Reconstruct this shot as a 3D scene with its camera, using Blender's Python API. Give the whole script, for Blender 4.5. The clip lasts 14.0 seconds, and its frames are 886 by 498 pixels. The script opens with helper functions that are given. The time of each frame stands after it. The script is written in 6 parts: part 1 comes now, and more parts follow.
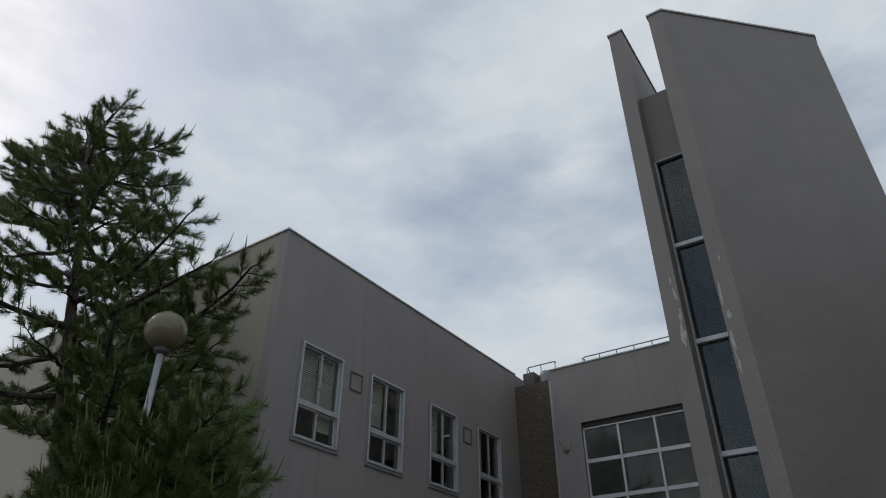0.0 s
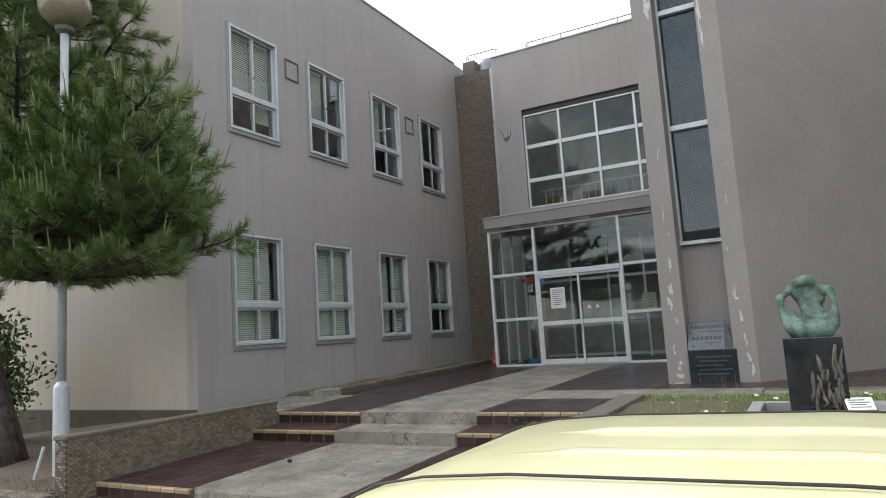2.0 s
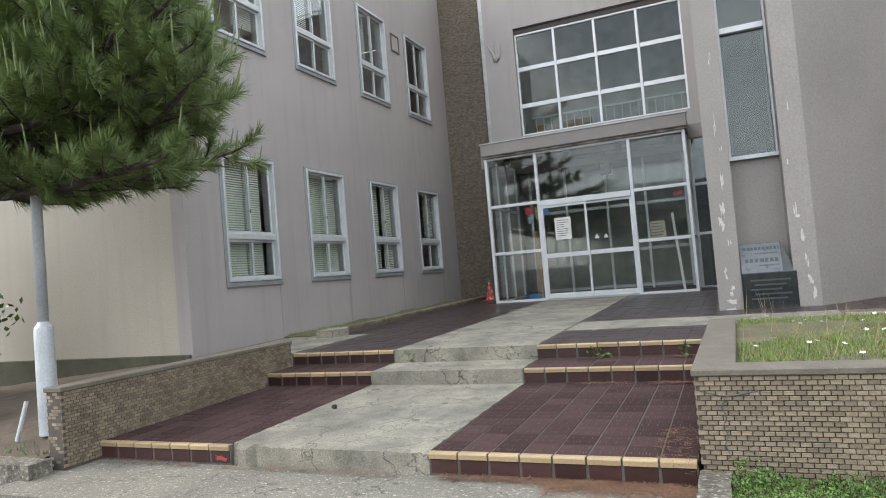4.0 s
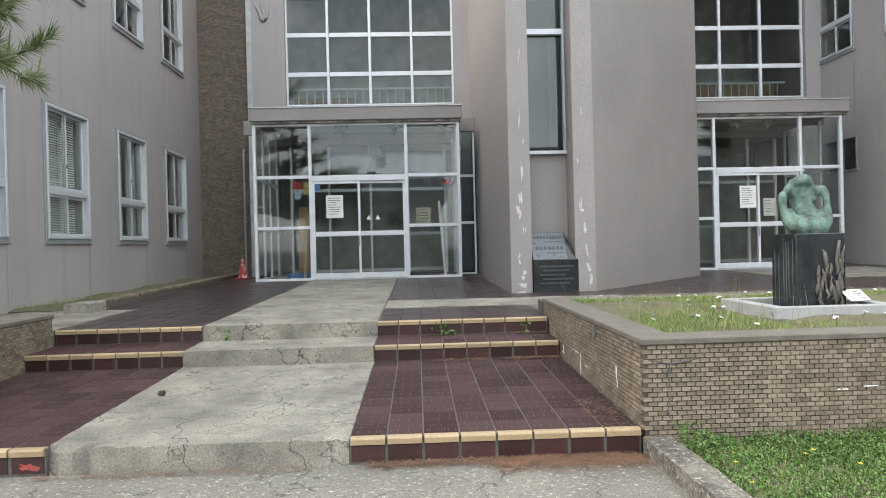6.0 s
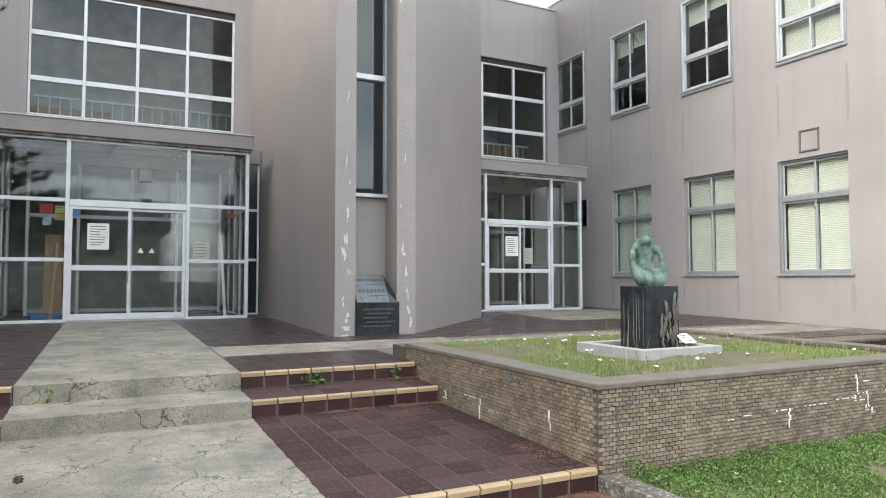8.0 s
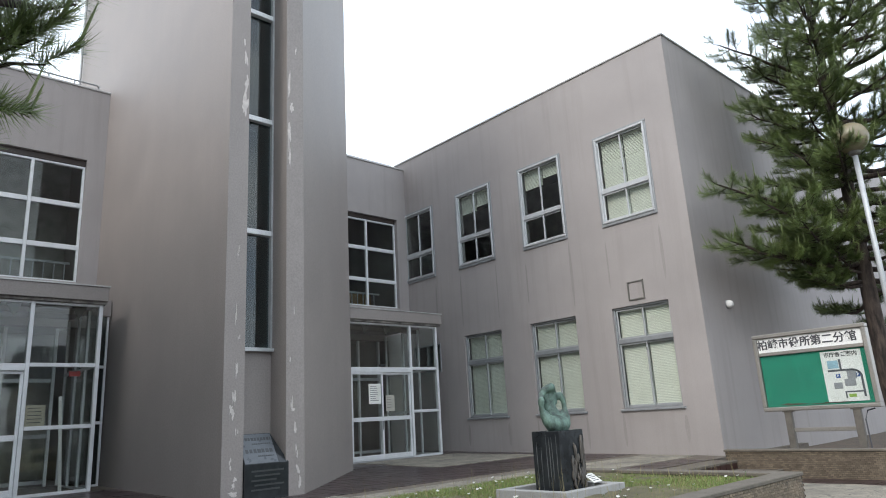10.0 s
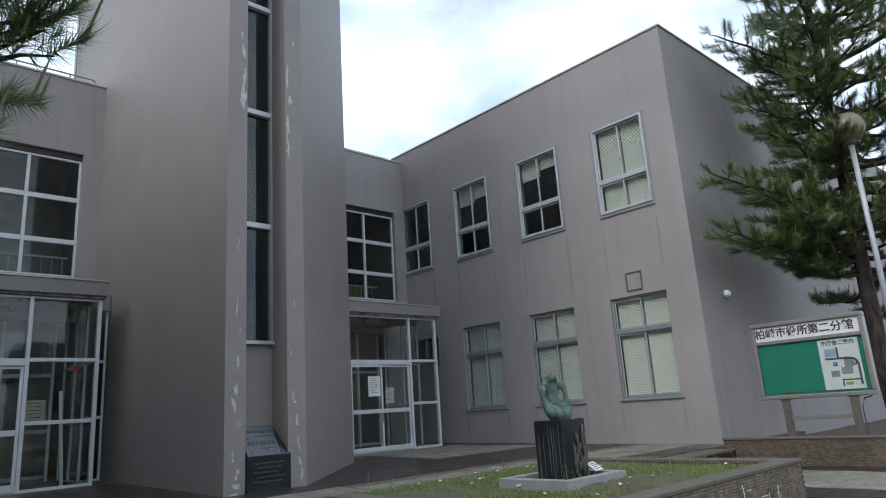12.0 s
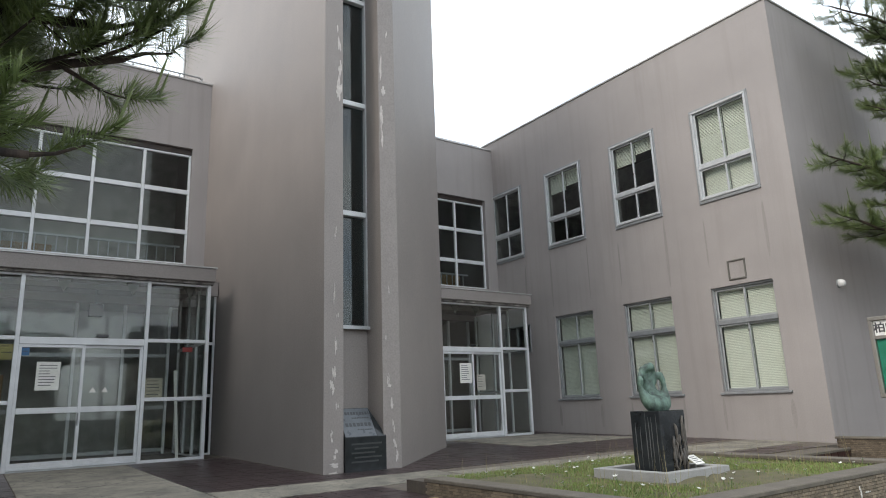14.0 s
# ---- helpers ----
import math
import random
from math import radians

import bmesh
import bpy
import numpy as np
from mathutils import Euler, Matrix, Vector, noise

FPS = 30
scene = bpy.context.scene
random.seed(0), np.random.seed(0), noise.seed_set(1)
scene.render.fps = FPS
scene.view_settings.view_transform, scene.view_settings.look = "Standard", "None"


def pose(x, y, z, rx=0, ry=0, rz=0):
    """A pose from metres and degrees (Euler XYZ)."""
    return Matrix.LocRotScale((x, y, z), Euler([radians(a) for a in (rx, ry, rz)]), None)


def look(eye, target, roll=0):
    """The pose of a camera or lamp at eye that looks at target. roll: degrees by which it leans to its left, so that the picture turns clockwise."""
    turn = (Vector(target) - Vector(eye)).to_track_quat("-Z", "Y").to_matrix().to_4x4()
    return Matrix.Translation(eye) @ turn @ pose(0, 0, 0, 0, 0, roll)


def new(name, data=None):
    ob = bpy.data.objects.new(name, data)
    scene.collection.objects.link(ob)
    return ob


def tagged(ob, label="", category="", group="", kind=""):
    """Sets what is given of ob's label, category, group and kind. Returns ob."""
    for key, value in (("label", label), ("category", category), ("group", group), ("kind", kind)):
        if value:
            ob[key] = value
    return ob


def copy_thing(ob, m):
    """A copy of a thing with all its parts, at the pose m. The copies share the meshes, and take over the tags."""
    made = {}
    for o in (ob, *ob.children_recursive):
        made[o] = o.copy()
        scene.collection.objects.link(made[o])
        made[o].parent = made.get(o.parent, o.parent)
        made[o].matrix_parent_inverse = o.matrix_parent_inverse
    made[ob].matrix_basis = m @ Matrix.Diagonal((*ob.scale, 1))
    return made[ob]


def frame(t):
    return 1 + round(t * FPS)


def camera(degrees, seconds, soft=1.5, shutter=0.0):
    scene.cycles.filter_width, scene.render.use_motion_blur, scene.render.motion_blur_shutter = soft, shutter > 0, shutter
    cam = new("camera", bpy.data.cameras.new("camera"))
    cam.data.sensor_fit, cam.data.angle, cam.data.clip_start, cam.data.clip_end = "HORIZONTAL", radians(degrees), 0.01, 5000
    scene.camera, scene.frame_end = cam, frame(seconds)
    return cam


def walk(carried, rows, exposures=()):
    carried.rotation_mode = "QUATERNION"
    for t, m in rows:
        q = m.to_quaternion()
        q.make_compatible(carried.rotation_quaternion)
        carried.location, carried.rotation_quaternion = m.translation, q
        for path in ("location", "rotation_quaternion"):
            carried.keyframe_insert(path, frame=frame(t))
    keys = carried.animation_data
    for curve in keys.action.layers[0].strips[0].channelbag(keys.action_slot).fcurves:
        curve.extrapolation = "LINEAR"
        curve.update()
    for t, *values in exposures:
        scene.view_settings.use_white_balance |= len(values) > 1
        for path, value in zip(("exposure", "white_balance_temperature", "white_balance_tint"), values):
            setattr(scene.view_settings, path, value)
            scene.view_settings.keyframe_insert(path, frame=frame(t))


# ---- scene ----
cam = camera(67.4, 14.0, 1.0)
PATH = [
    (0, (-0.299, 0.126, 1.676), (-1.246, 1.516, 2.757), 0.0),
    (0.5, (-0.345, 0.198, 1.676), (-1.314, 1.629, 2.683), -1.4),
    (1, (-0.437, 0.255, 1.618), (-1.52, 1.816, 2.24), -1.4),
    (1.5, (-0.694, 0.301, 1.65), (-1.777, 1.951, 1.974), -3.0),
    (2, (-1.025, 0.479, 1.619), (-1.97, 2.224, 1.868), -3.6),
    (2.2, (-1.215, 0.553, 1.631), (-2.154, 2.299, 1.89), -4.2),
    (4.3, (-3.051, 1.058, 1.397), (-3.763, 2.927, 1.434), -4.5),
    (4.5, (-3.203, 1.088, 1.373), (-3.8, 2.996, 1.383), -4.0),
    (5, (-3.663, 1.17, 1.38), (-3.988, 3.143, 1.351), -3.4),
    (5.5, (-4.138, 1.186, 1.379), (-4.242, 3.183, 1.366), -2.2),
    (6, (-4.545, 1.253, 1.354), (-4.468, 3.252, 1.345), -1.4),
    (6.5, (-4.95, 1.352, 1.392), (-4.612, 3.323, 1.41), -1.7),
    (7, (-5.365, 1.386, 1.4), (-4.721, 3.28, 1.423), -1.2),
    (7.2, (-5.505, 1.448, 1.402), (-4.801, 3.32, 1.425), -0.7),
    (9.3, (-7.127, 2.128, 1.558), (-5.957, 3.701, 1.954), -1.5),
    (9.5, (-7.211, 2.127, 1.562), (-6.003, 3.655, 2.016), -1.8),
    (10, (-7.357, 2.059, 1.585), (-6.038, 3.478, 2.08), -3.3),
    (10.5, (-7.431, 2.058, 1.63), (-6.133, 3.46, 2.222), -4.8),
    (11, (-7.438, 2.022, 1.637), (-6.178, 3.382, 2.386), -6.1),
    (11.5, (-7.441, 2.051, 1.557), (-6.155, 3.396, 2.289), -5.7),
    (12, (-7.418, 2.089, 1.559), (-6.087, 3.504, 2.034), -3.8),
    (12.5, (-7.43, 2.098, 1.553), (-6.14, 3.554, 2.015), -2.8),
    (13, (-7.421, 2.101, 1.55), (-6.247, 3.653, 2.012), -1.8),
    (13.5, (-7.438, 2.105, 1.549), (-6.263, 3.658, 2.005), -1.9),
    (14, (-7.452, 2.112, 1.539), (-6.327, 3.702, 1.994), -2.1),
]
walk(cam, [(t, look(eye, target, roll)) for t, eye, target, roll in PATH],
     [(0.0, -1.18, 6500, 10), (0.9, -1.2, 6500, 10), (1.5, 0.3, 6700, 10), (2.2, 0.7, 6800, 10), (4.3, 1.27, 6800, 10), (7.2, 1.36, 6800, 10), (9.3, 1.05, 6600, 10), (10.0, 0.62, 6450, 10), (10.5, 0.42, 6300, 10),
      (11.4, -0.42, 6000, 10), (12.2, 0.1, 6150, 10), (12.8, 0.34, 6600, 10), (14.0, 0.50, 6750, 10)])

# ---- world and light: bright overcast with gaps of blue ----
world = bpy.data.worlds.new("sky")
scene.world = world
world.use_nodes = True
wn, wl = world.node_tree.nodes, world.node_tree.links
bg = wn["Background"]
sky = wn.new("ShaderNodeTexSky")
sky.sky_type, sky.sun_disc, sky.sun_elevation, sky.sun_rotation = "NISHITA", False, radians(40), radians(261)
sky.air_density, sky.dust_density = 1.0, 2.0
wtc = wn.new("ShaderNodeTexCoord")
wmap = wn.new("ShaderNodeMapping")
wmap.inputs["Scale"].default_value = (1.0, 1.0, 2.2)
wl.new(wtc.outputs["Generated"], wmap.inputs["Vector"])
wnoise = wn.new("ShaderNodeTexNoise")
wnoise.inputs["Scale"].default_value, wnoise.inputs["Detail"].default_value, wnoise.inputs["Roughness"].default_value = 2.6, 7.0, 0.55
wl.new(wmap.outputs["Vector"], wnoise.inputs["Vector"])
wramp = wn.new("ShaderNodeValToRGB")
wramp.color_ramp.elements[0].position, wramp.color_ramp.elements[0].color = 0.32, (0.34, 0.34, 0.34, 1)
wramp.color_ramp.elements[1].position, wramp.color_ramp.elements[1].color = 0.56, (0.97, 0.97, 0.97, 1)
wl.new(wnoise.outputs["Fac"], wramp.inputs["Fac"])
wnoise2 = wn.new("ShaderNodeTexNoise")
wnoise2.inputs["Scale"].default_value, wnoise2.inputs["Detail"].default_value = 5.0, 6.0
wl.new(wmap.outputs["Vector"], wnoise2.inputs["Vector"])
cramp = wn.new("ShaderNodeValToRGB")
cramp.color_ramp.elements[0].position, cramp.color_ramp.elements[0].color = 0.3, (11.0, 12.4, 14.0, 1)
cramp.color_ramp.elements[1].position, cramp.color_ramp.elements[1].color = 0.7, (15.2, 16.2, 16.8, 1)
wl.new(wnoise2.outputs["Fac"], cramp.inputs["Fac"])
wmix = wn.new("ShaderNodeMixRGB")
wl.new(wramp.outputs["Color"], wmix.inputs["Fac"])
gap = wn.new("ShaderNodeVectorMath")
gap.operation = "SCALE"
gap.inputs["Scale"].default_value = 2.6
wl.new(sky.outputs["Color"], gap.inputs[0])
wl.new(gap.outputs[0], wmix.inputs["Color1"])
wl.new(cramp.outputs["Color"], wmix.inputs["Color2"])
wl.new(wmix.outputs["Color"], bg.inputs["Color"])
bg.inputs["Strength"].default_value = 0.1
sun = new("sun", bpy.data.lights.new("sun", "SUN"))
sun.data.energy, sun.data.angle, sun.data.color = 1.1, radians(24), (1.0, 0.93, 0.84)
sun.matrix_world = look((0, 0, 0), (0.76, 0.12, -0.64))


# ---- materials ----
def mat(name, color, rough=0.7, metal=0.0, dark=None, scale=3.0, fine=60.0, amount=0.35, bump=0.15, streak=0.0, streak_color=None, spots=None, ior=1.5, random_obj=0.0, island=0.0, stretch=(1, 1, 1), cracks=False, grain=0.18):
    """Base colour with broad mottling, fine grain, optional rain streaks, blotches and per-piece variation."""
    m = bpy.data.materials.new(name)
    m.use_nodes = True
    n, l = m.node_tree.nodes, m.node_tree.links
    b = n["Principled BSDF"]
    b.inputs["Roughness"].default_value, b.inputs["Metallic"].default_value, b.inputs["IOR"].default_value = rough, metal, ior
    tc = n.new("ShaderNodeTexCoord")
    mp = n.new("ShaderNodeMapping")
    mp.inputs["Scale"].default_value = stretch
    l.new(tc.outputs["Object"], mp.inputs["Vector"])
    big = n.new("ShaderNodeTexNoise")
    big.inputs["Scale"].default_value, big.inputs["Detail"].default_value, big.inputs["Roughness"].default_value = scale, 6, 0.6
    l.new(mp.outputs["Vector"], big.inputs["Vector"])
    dk = dark or tuple(c * 0.6 for c in color)
    r1 = n.new("ShaderNodeValToRGB")
    r1.color_ramp.elements[0].position, r1.color_ramp.elements[1].position = 0.5 - amount * 0.6, 0.5 + amount * 0.5
    r1.color_ramp.elements[0].color, r1.color_ramp.elements[1].color = (*dk, 1), (*color, 1)
    l.new(big.outputs["Fac"], r1.inputs["Fac"])
    out = r1.outputs["Color"]
    small = n.new("ShaderNodeTexNoise")
    small.inputs["Scale"].default_value, small.inputs["Detail"].default_value = fine, 4
    l.new(mp.outputs["Vector"], small.inputs["Vector"])

    def mixed(kind, fac, a, c2):
        mx = n.new("ShaderNodeMixRGB")
        mx.blend_type = kind
        for sock, v in (("Fac", fac), ("Color1", a), ("Color2", c2)):
            if hasattr(v, "links"):
                l.new(v, mx.inputs[sock])
            else:
                mx.inputs[sock].default_value = v
        return mx.outputs["Color"]

    def ramp(src, p0, p1, c0=(0, 0, 0, 1), c1=(1, 1, 1, 1)):
        r = n.new("ShaderNodeValToRGB")
        r.color_ramp.elements[0].position, r.color_ramp.elements[1].position = p0, p1
        r.color_ramp.elements[0].color, r.color_ramp.elements[1].color = c0, c1
        l.new(src, r.inputs["Fac"])
        return r.outputs["Color"]

    g = ramp(small.outputs["Fac"], 0.3, 0.7, (1 - grain, 1 - grain, 1 - grain, 1), (1 + grain * 0.55, 1 + grain * 0.55, 1 + grain * 0.55, 1))
    out = mixed("MULTIPLY", 0.8, out, g)
    if streak:
        sm = n.new("ShaderNodeMapping")
        sm.inputs["Scale"].default_value = (3.2, 3.2, 0.16)
        l.new(tc.outputs["Object"], sm.inputs["Vector"])
        st = n.new("ShaderNodeTexNoise")
        st.inputs["Scale"].default_value, st.inputs["Detail"].default_value = 1.6, 6
        l.new(sm.outputs["Vector"], st.inputs["Vector"])
        f = ramp(st.outputs["Fac"], 0.5, 0.78, (0, 0, 0, 1), (streak, streak, streak, 1))
        out = mixed("MIX", f, out, (*(streak_color or tuple(c * 0.5 for c in color)), 1))
    if spots:
        sc, lo, hi, col = spots
        sp = n.new("ShaderNodeTexNoise")
        sp.inputs["Scale"].default_value, sp.inputs["Detail"].default_value, sp.inputs["Roughness"].default_value = sc, 8, 0.7
        l.new(mp.outputs["Vector"], sp.inputs["Vector"])
        out = mixed("MIX", ramp(sp.outputs["Fac"], lo, hi), out, (*col, 1))
    if cracks:
        wob = n.new("ShaderNodeTexNoise")
        wob.inputs["Scale"].default_value, wob.inputs["Detail"].default_value = 3.5, 6
        l.new(mp.outputs["Vector"], wob.inputs["Vector"])
        off = n.new("ShaderNodeVectorMath")
        off.operation = "SCALE"
        off.inputs["Scale"].default_value = 0.55
        l.new(wob.outputs["Color"], off.inputs[0])
        add = n.new("ShaderNodeVectorMath")
        l.new(mp.outputs["Vector"], add.inputs[0])
        l.new(off.outputs[0], add.inputs[1])
        vor = n.new("ShaderNodeTexVoronoi")
        vor.feature = "DISTANCE_TO_EDGE"
        vor.inputs["Scale"].default_value = 1.25
        l.new(add.outputs[0], vor.inputs["Vector"])
        line = ramp(vor.outputs["Distance"], 0.003, 0.012, (1, 1, 1, 1), (0, 0, 0, 1))
        gate = ramp(wob.outputs["Fac"], 0.42, 0.50)
        out = mixed("MIX", mixed("MULTIPLY", 1.0, line, gate), out, (0.06, 0.056, 0.05, 1))
        hair = n.new("ShaderNodeTexVoronoi")
        hair.feature = "DISTANCE_TO_EDGE"
        hair.inputs["Scale"].default_value = 3.4
        l.new(add.outputs[0], hair.inputs["Vector"])
        thin = ramp(hair.outputs["Distance"], 0.004, 0.022, (0.85, 0.85, 0.85, 1), (0, 0, 0, 1))
        some = ramp(big.outputs["Fac"], 0.50, 0.56)
        out = mixed("MIX", mixed("MULTIPLY", 1.0, thin, some), out, (0.075, 0.07, 0.06, 1))
        peb = n.new("ShaderNodeTexVoronoi")
        peb.inputs["Scale"].default_value = 75
        l.new(mp.outputs["Vector"], peb.inputs["Vector"])
        out = mixed("MIX", ramp(peb.outputs["Distance"], 0.12, 0.3, (0.35, 0.35, 0.35, 1), (0, 0, 0, 1)), out, (0.42, 0.40, 0.36, 1))
    for src, amt in (("Object Info", random_obj), ("Island", island)):
        if amt:
            inf = n.new("ShaderNodeObjectInfo" if src == "Object Info" else "ShaderNodeNewGeometry")
            sock = inf.outputs["Random"] if src == "Object Info" else inf.outputs["Random Per Island"]
            v = ramp(sock, 0.0, 1.0, (1 - amt, 1 - amt, 1 - amt, 1), (1 + amt * 0.6, 1 + amt * 0.6, 1 + amt * 0.6, 1))
            out = mixed("MULTIPLY", 1.0, out, v)
    l.new(out, b.inputs["Base Color"])
    rr = n.new("ShaderNodeMapRange")
    rr.inputs["To Min"].default_value, rr.inputs["To Max"].default_value = max(0.02, rough - 0.12), min(1, rough + 0.12)
    l.new(big.outputs["Fac"], rr.inputs["Value"])
    l.new(rr.outputs["Result"], b.inputs["Roughness"])
    if bump:
        bp = n.new("ShaderNodeBump")
        bp.inputs["Strength"].default_value, bp.inputs["Distance"].default_value = bump, 0.01
        l.new(small.outputs["Fac"], bp.inputs["Height"])
        l.new(bp.outputs["Normal"], b.inputs["Normal"])
    return m


def glass(name, tint=(0.75, 0.8, 0.8), ior=1.55):
    m = bpy.data.materials.new(name)
    m.use_nodes = True
    n, l = m.node_tree.nodes, m.node_tree.links
    n.remove(n["Principled BSDF"])
    tr, gl, fr, mx = n.new("ShaderNodeBsdfTransparent"), n.new("ShaderNodeBsdfGlossy"), n.new("ShaderNodeLayerWeight"), n.new("ShaderNodeMixShader")
    tr.inputs["Color"].default_value = (*tint, 1)
    gl.inputs["Roughness"].default_value = 0.012
    fr.inputs["Blend"].default_value = 0.5
    pw, ma = n.new("ShaderNodeMath"), n.new("ShaderNodeMath")
    pw.operation, ma.operation = "POWER", "MULTIPLY_ADD"
    pw.inputs[1].default_value = 4.0
    base = ((ior - 1) / (ior + 1)) ** 2
    ma.inputs[1].default_value, ma.inputs[2].default_value = 0.85, base
    l.new(fr.outputs["Facing"], pw.inputs[0])
    l.new(pw.outputs[0], ma.inputs[0])
    ns, bp = n.new("ShaderNodeTexNoise"), n.new("ShaderNodeBump")
    ns.inputs["Scale"].default_value = 1.3
    bp.inputs["Strength"].default_value, bp.inputs["Distance"].default_value = 0.06, 0.02
    l.new(ns.outputs["Fac"], bp.inputs["Height"])
    l.new(bp.outputs["Normal"], gl.inputs["Normal"])
    l.new(ma.outputs[0], mx.inputs["Fac"])
    l.new(tr.outputs[0], mx.inputs[1])
    l.new(gl.outputs[0], mx.inputs[2])
    l.new(mx.outputs[0], n["Material Output"].inputs["Surface"])
    return m


PLASTER = mat("grey_plaster", (0.342, 0.315, 0.306), 0.75, dark=(0.288, 0.265, 0.258), scale=0.5, fine=45, amount=0.32, bump=0.12, grain=0.10, streak=0.42, streak_color=(0.225, 0.205, 0.190))
CREAM = mat("cream_plaster", (0.405, 0.368, 0.312), 0.75, dark=(0.345, 0.312, 0.265), scale=0.6, fine=45, amount=0.5, bump=0.2, streak=0.45, streak_color=(0.31, 0.265, 0.22))
TOWER = mat("tower_plaster", (0.272, 0.244, 0.230), 0.6, dark=(0.226, 0.203, 0.192), scale=0.7, fine=40, amount=0.32, bump=0.16, streak=0.35, streak_color=(0.22, 0.197, 0.187))
BROWN = mat("brown_roughcast", (0.21, 0.172, 0.135), 0.9, dark=(0.07, 0.056, 0.044), scale=34, fine=60, amount=0.25, bump=1.0)


def mosaic(m, w, h):
    """Small mixed brown and grey chips laid in courses."""
    n, l = m.node_tree.nodes, m.node_tree.links
    b = n["Principled BSDF"]
    tc, sp, cb, br, bp = n.new("ShaderNodeTexCoord"), n.new("ShaderNodeSeparateXYZ"), n.new("ShaderNodeCombineXYZ"), n.new("ShaderNodeTexBrick"), n.new("ShaderNodeBump")
    l.new(tc.outputs["Object"], sp.inputs[0])
    l.new(sp.outputs["X"], cb.inputs["X"])
    l.new(sp.outputs["Z"], cb.inputs["Y"])
    l.new(cb.outputs[0], br.inputs["Vector"])
    for k, v in (("Scale", 1.0), ("Brick Width", w), ("Row Height", h), ("Mortar Size", 0.0035), ("Color1", (0.235, 0.185, 0.14, 1)), ("Color2", (0.08, 0.064, 0.051, 1)), ("Mortar", (0.05, 0.042, 0.035, 1))):
        br.inputs[k].default_value = v
    old = b.inputs["Base Color"].links[0].from_socket
    mx = n.new("ShaderNodeMixRGB")
    mx.inputs["Fac"].default_value = 0.75
    l.new(old, mx.inputs["Color1"])
    l.new(br.outputs["Color"], mx.inputs["Color2"])
    l.new(mx.outputs["Color"], b.inputs["Base Color"])
    bp.invert = True
    bp.inputs["Strength"].default_value, bp.inputs["Distance"].default_value = 0.8, 0.006
    l.new(br.outputs["Fac"], bp.inputs["Height"])
    l.new(bp.outputs["Normal"], b.inputs["Normal"])


mosaic(BROWN, 0.062, 0.028)
ROOM = mat("room_paint", (0.55, 0.54, 0.5), 0.9, bump=0)
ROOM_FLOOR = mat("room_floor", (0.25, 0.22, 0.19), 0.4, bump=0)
ALU = mat("aluminium", (0.46, 0.475, 0.485), 0.42, 0.4, dark=(0.36, 0.375, 0.385), scale=4, fine=90, bump=0.05)
ALU_DULL = mat("dull_aluminium", (0.31, 0.325, 0.335), 0.5, 0.3, dark=(0.24, 0.25, 0.26), scale=5, fine=90, bump=0.05)
WHITE_FRAME = mat("white_frame", (0.70, 0.715, 0.73), 0.4, 0.1, dark=(0.58, 0.595, 0.61), scale=4, fine=80, bump=0.05)
PALE_FRAME = mat("pale_window_frame", (0.55, 0.565, 0.58), 0.4, 0.25, dark=(0.45, 0.465, 0.48), scale=4, fine=80, bump=0.05)
COPING = mat("coping_metal", (0.55, 0.54, 0.53), 0.45, 0.4, bump=0.05)
BLIND = mat("blind_slat", (0.80, 0.80, 0.71), 0.6, dark=(0.72, 0.72, 0.63), bump=0)
GLASS = glass("window_glass", (0.92, 0.95, 0.94))
GLASS_DARK = glass("tower_glass", (0.55, 0.62, 0.63), 1.6)
GLASS_CLEAR = glass("porch_glass", (0.93, 0.95, 0.94), 1.45)
GLASS_UPPER = glass("upper_glass", (0.78, 0.81, 0.80), 1.40)
CONCRETE = mat("worn_concrete", (0.300, 0.272, 0.220), 0.9, dark=(0.135, 0.124, 0.104), scale=2.3, fine=70, amount=0.30, bump=1.0, spots=(5.0, 0.56, 0.72, (0.10, 0.092, 0.078)), cracks=True, grain=0.40)
APRON = mat("apron_concrete", (0.20, 0.184, 0.152), 0.95, dark=(0.115, 0.105, 0.088), scale=1.6, fine=60, amount=0.4, bump=0.9, spots=(26, 0.56, 0.63, (0.36, 0.34, 0.30)), cracks=True, grain=0.42)
CONC_DARK = mat("dark_concrete", (0.17, 0.162, 0.145), 0.9, dark=(0.10, 0.095, 0.085), scale=4, fine=60, amount=0.5, bump=0.5)
ASPHALT = mat("asphalt", (0.085, 0.085, 0.083), 0.9, dark=(0.05, 0.05, 0.05), scale=1.5, fine=120, bump=0.6)
MOSSY = mat("mossy_concrete", (0.085, 0.082, 0.055), 0.95, dark=(0.04, 0.04, 0.026), scale=3, fine=40, amount=0.4, bump=0.6)
SOIL = mat("soil", (0.12, 0.09, 0.065), 0.95, dark=(0.06, 0.045, 0.035), scale=5, fine=50, bump=0.7)
TILE = mat("brown_floor_tile", (0.066, 0.040, 0.040), 0.33, dark=(0.042, 0.027, 0.028), scale=3, fine=50, amount=0.5, bump=0.3, random_obj=0.3, island=0.3)
COMBED = mat("matt_combed_tile", (0.078, 0.046, 0.044), 0.7, dark=(0.05, 0.031, 0.031), scale=3, fine=50, amount=0.5, bump=0.3, random_obj=0.3, ior=1.12)
STEP_GROUT = mat("step_grout", (0.115, 0.103, 0.09), 0.95, dark=(0.065, 0.058, 0.052), scale=8, fine=80, bump=0.4)
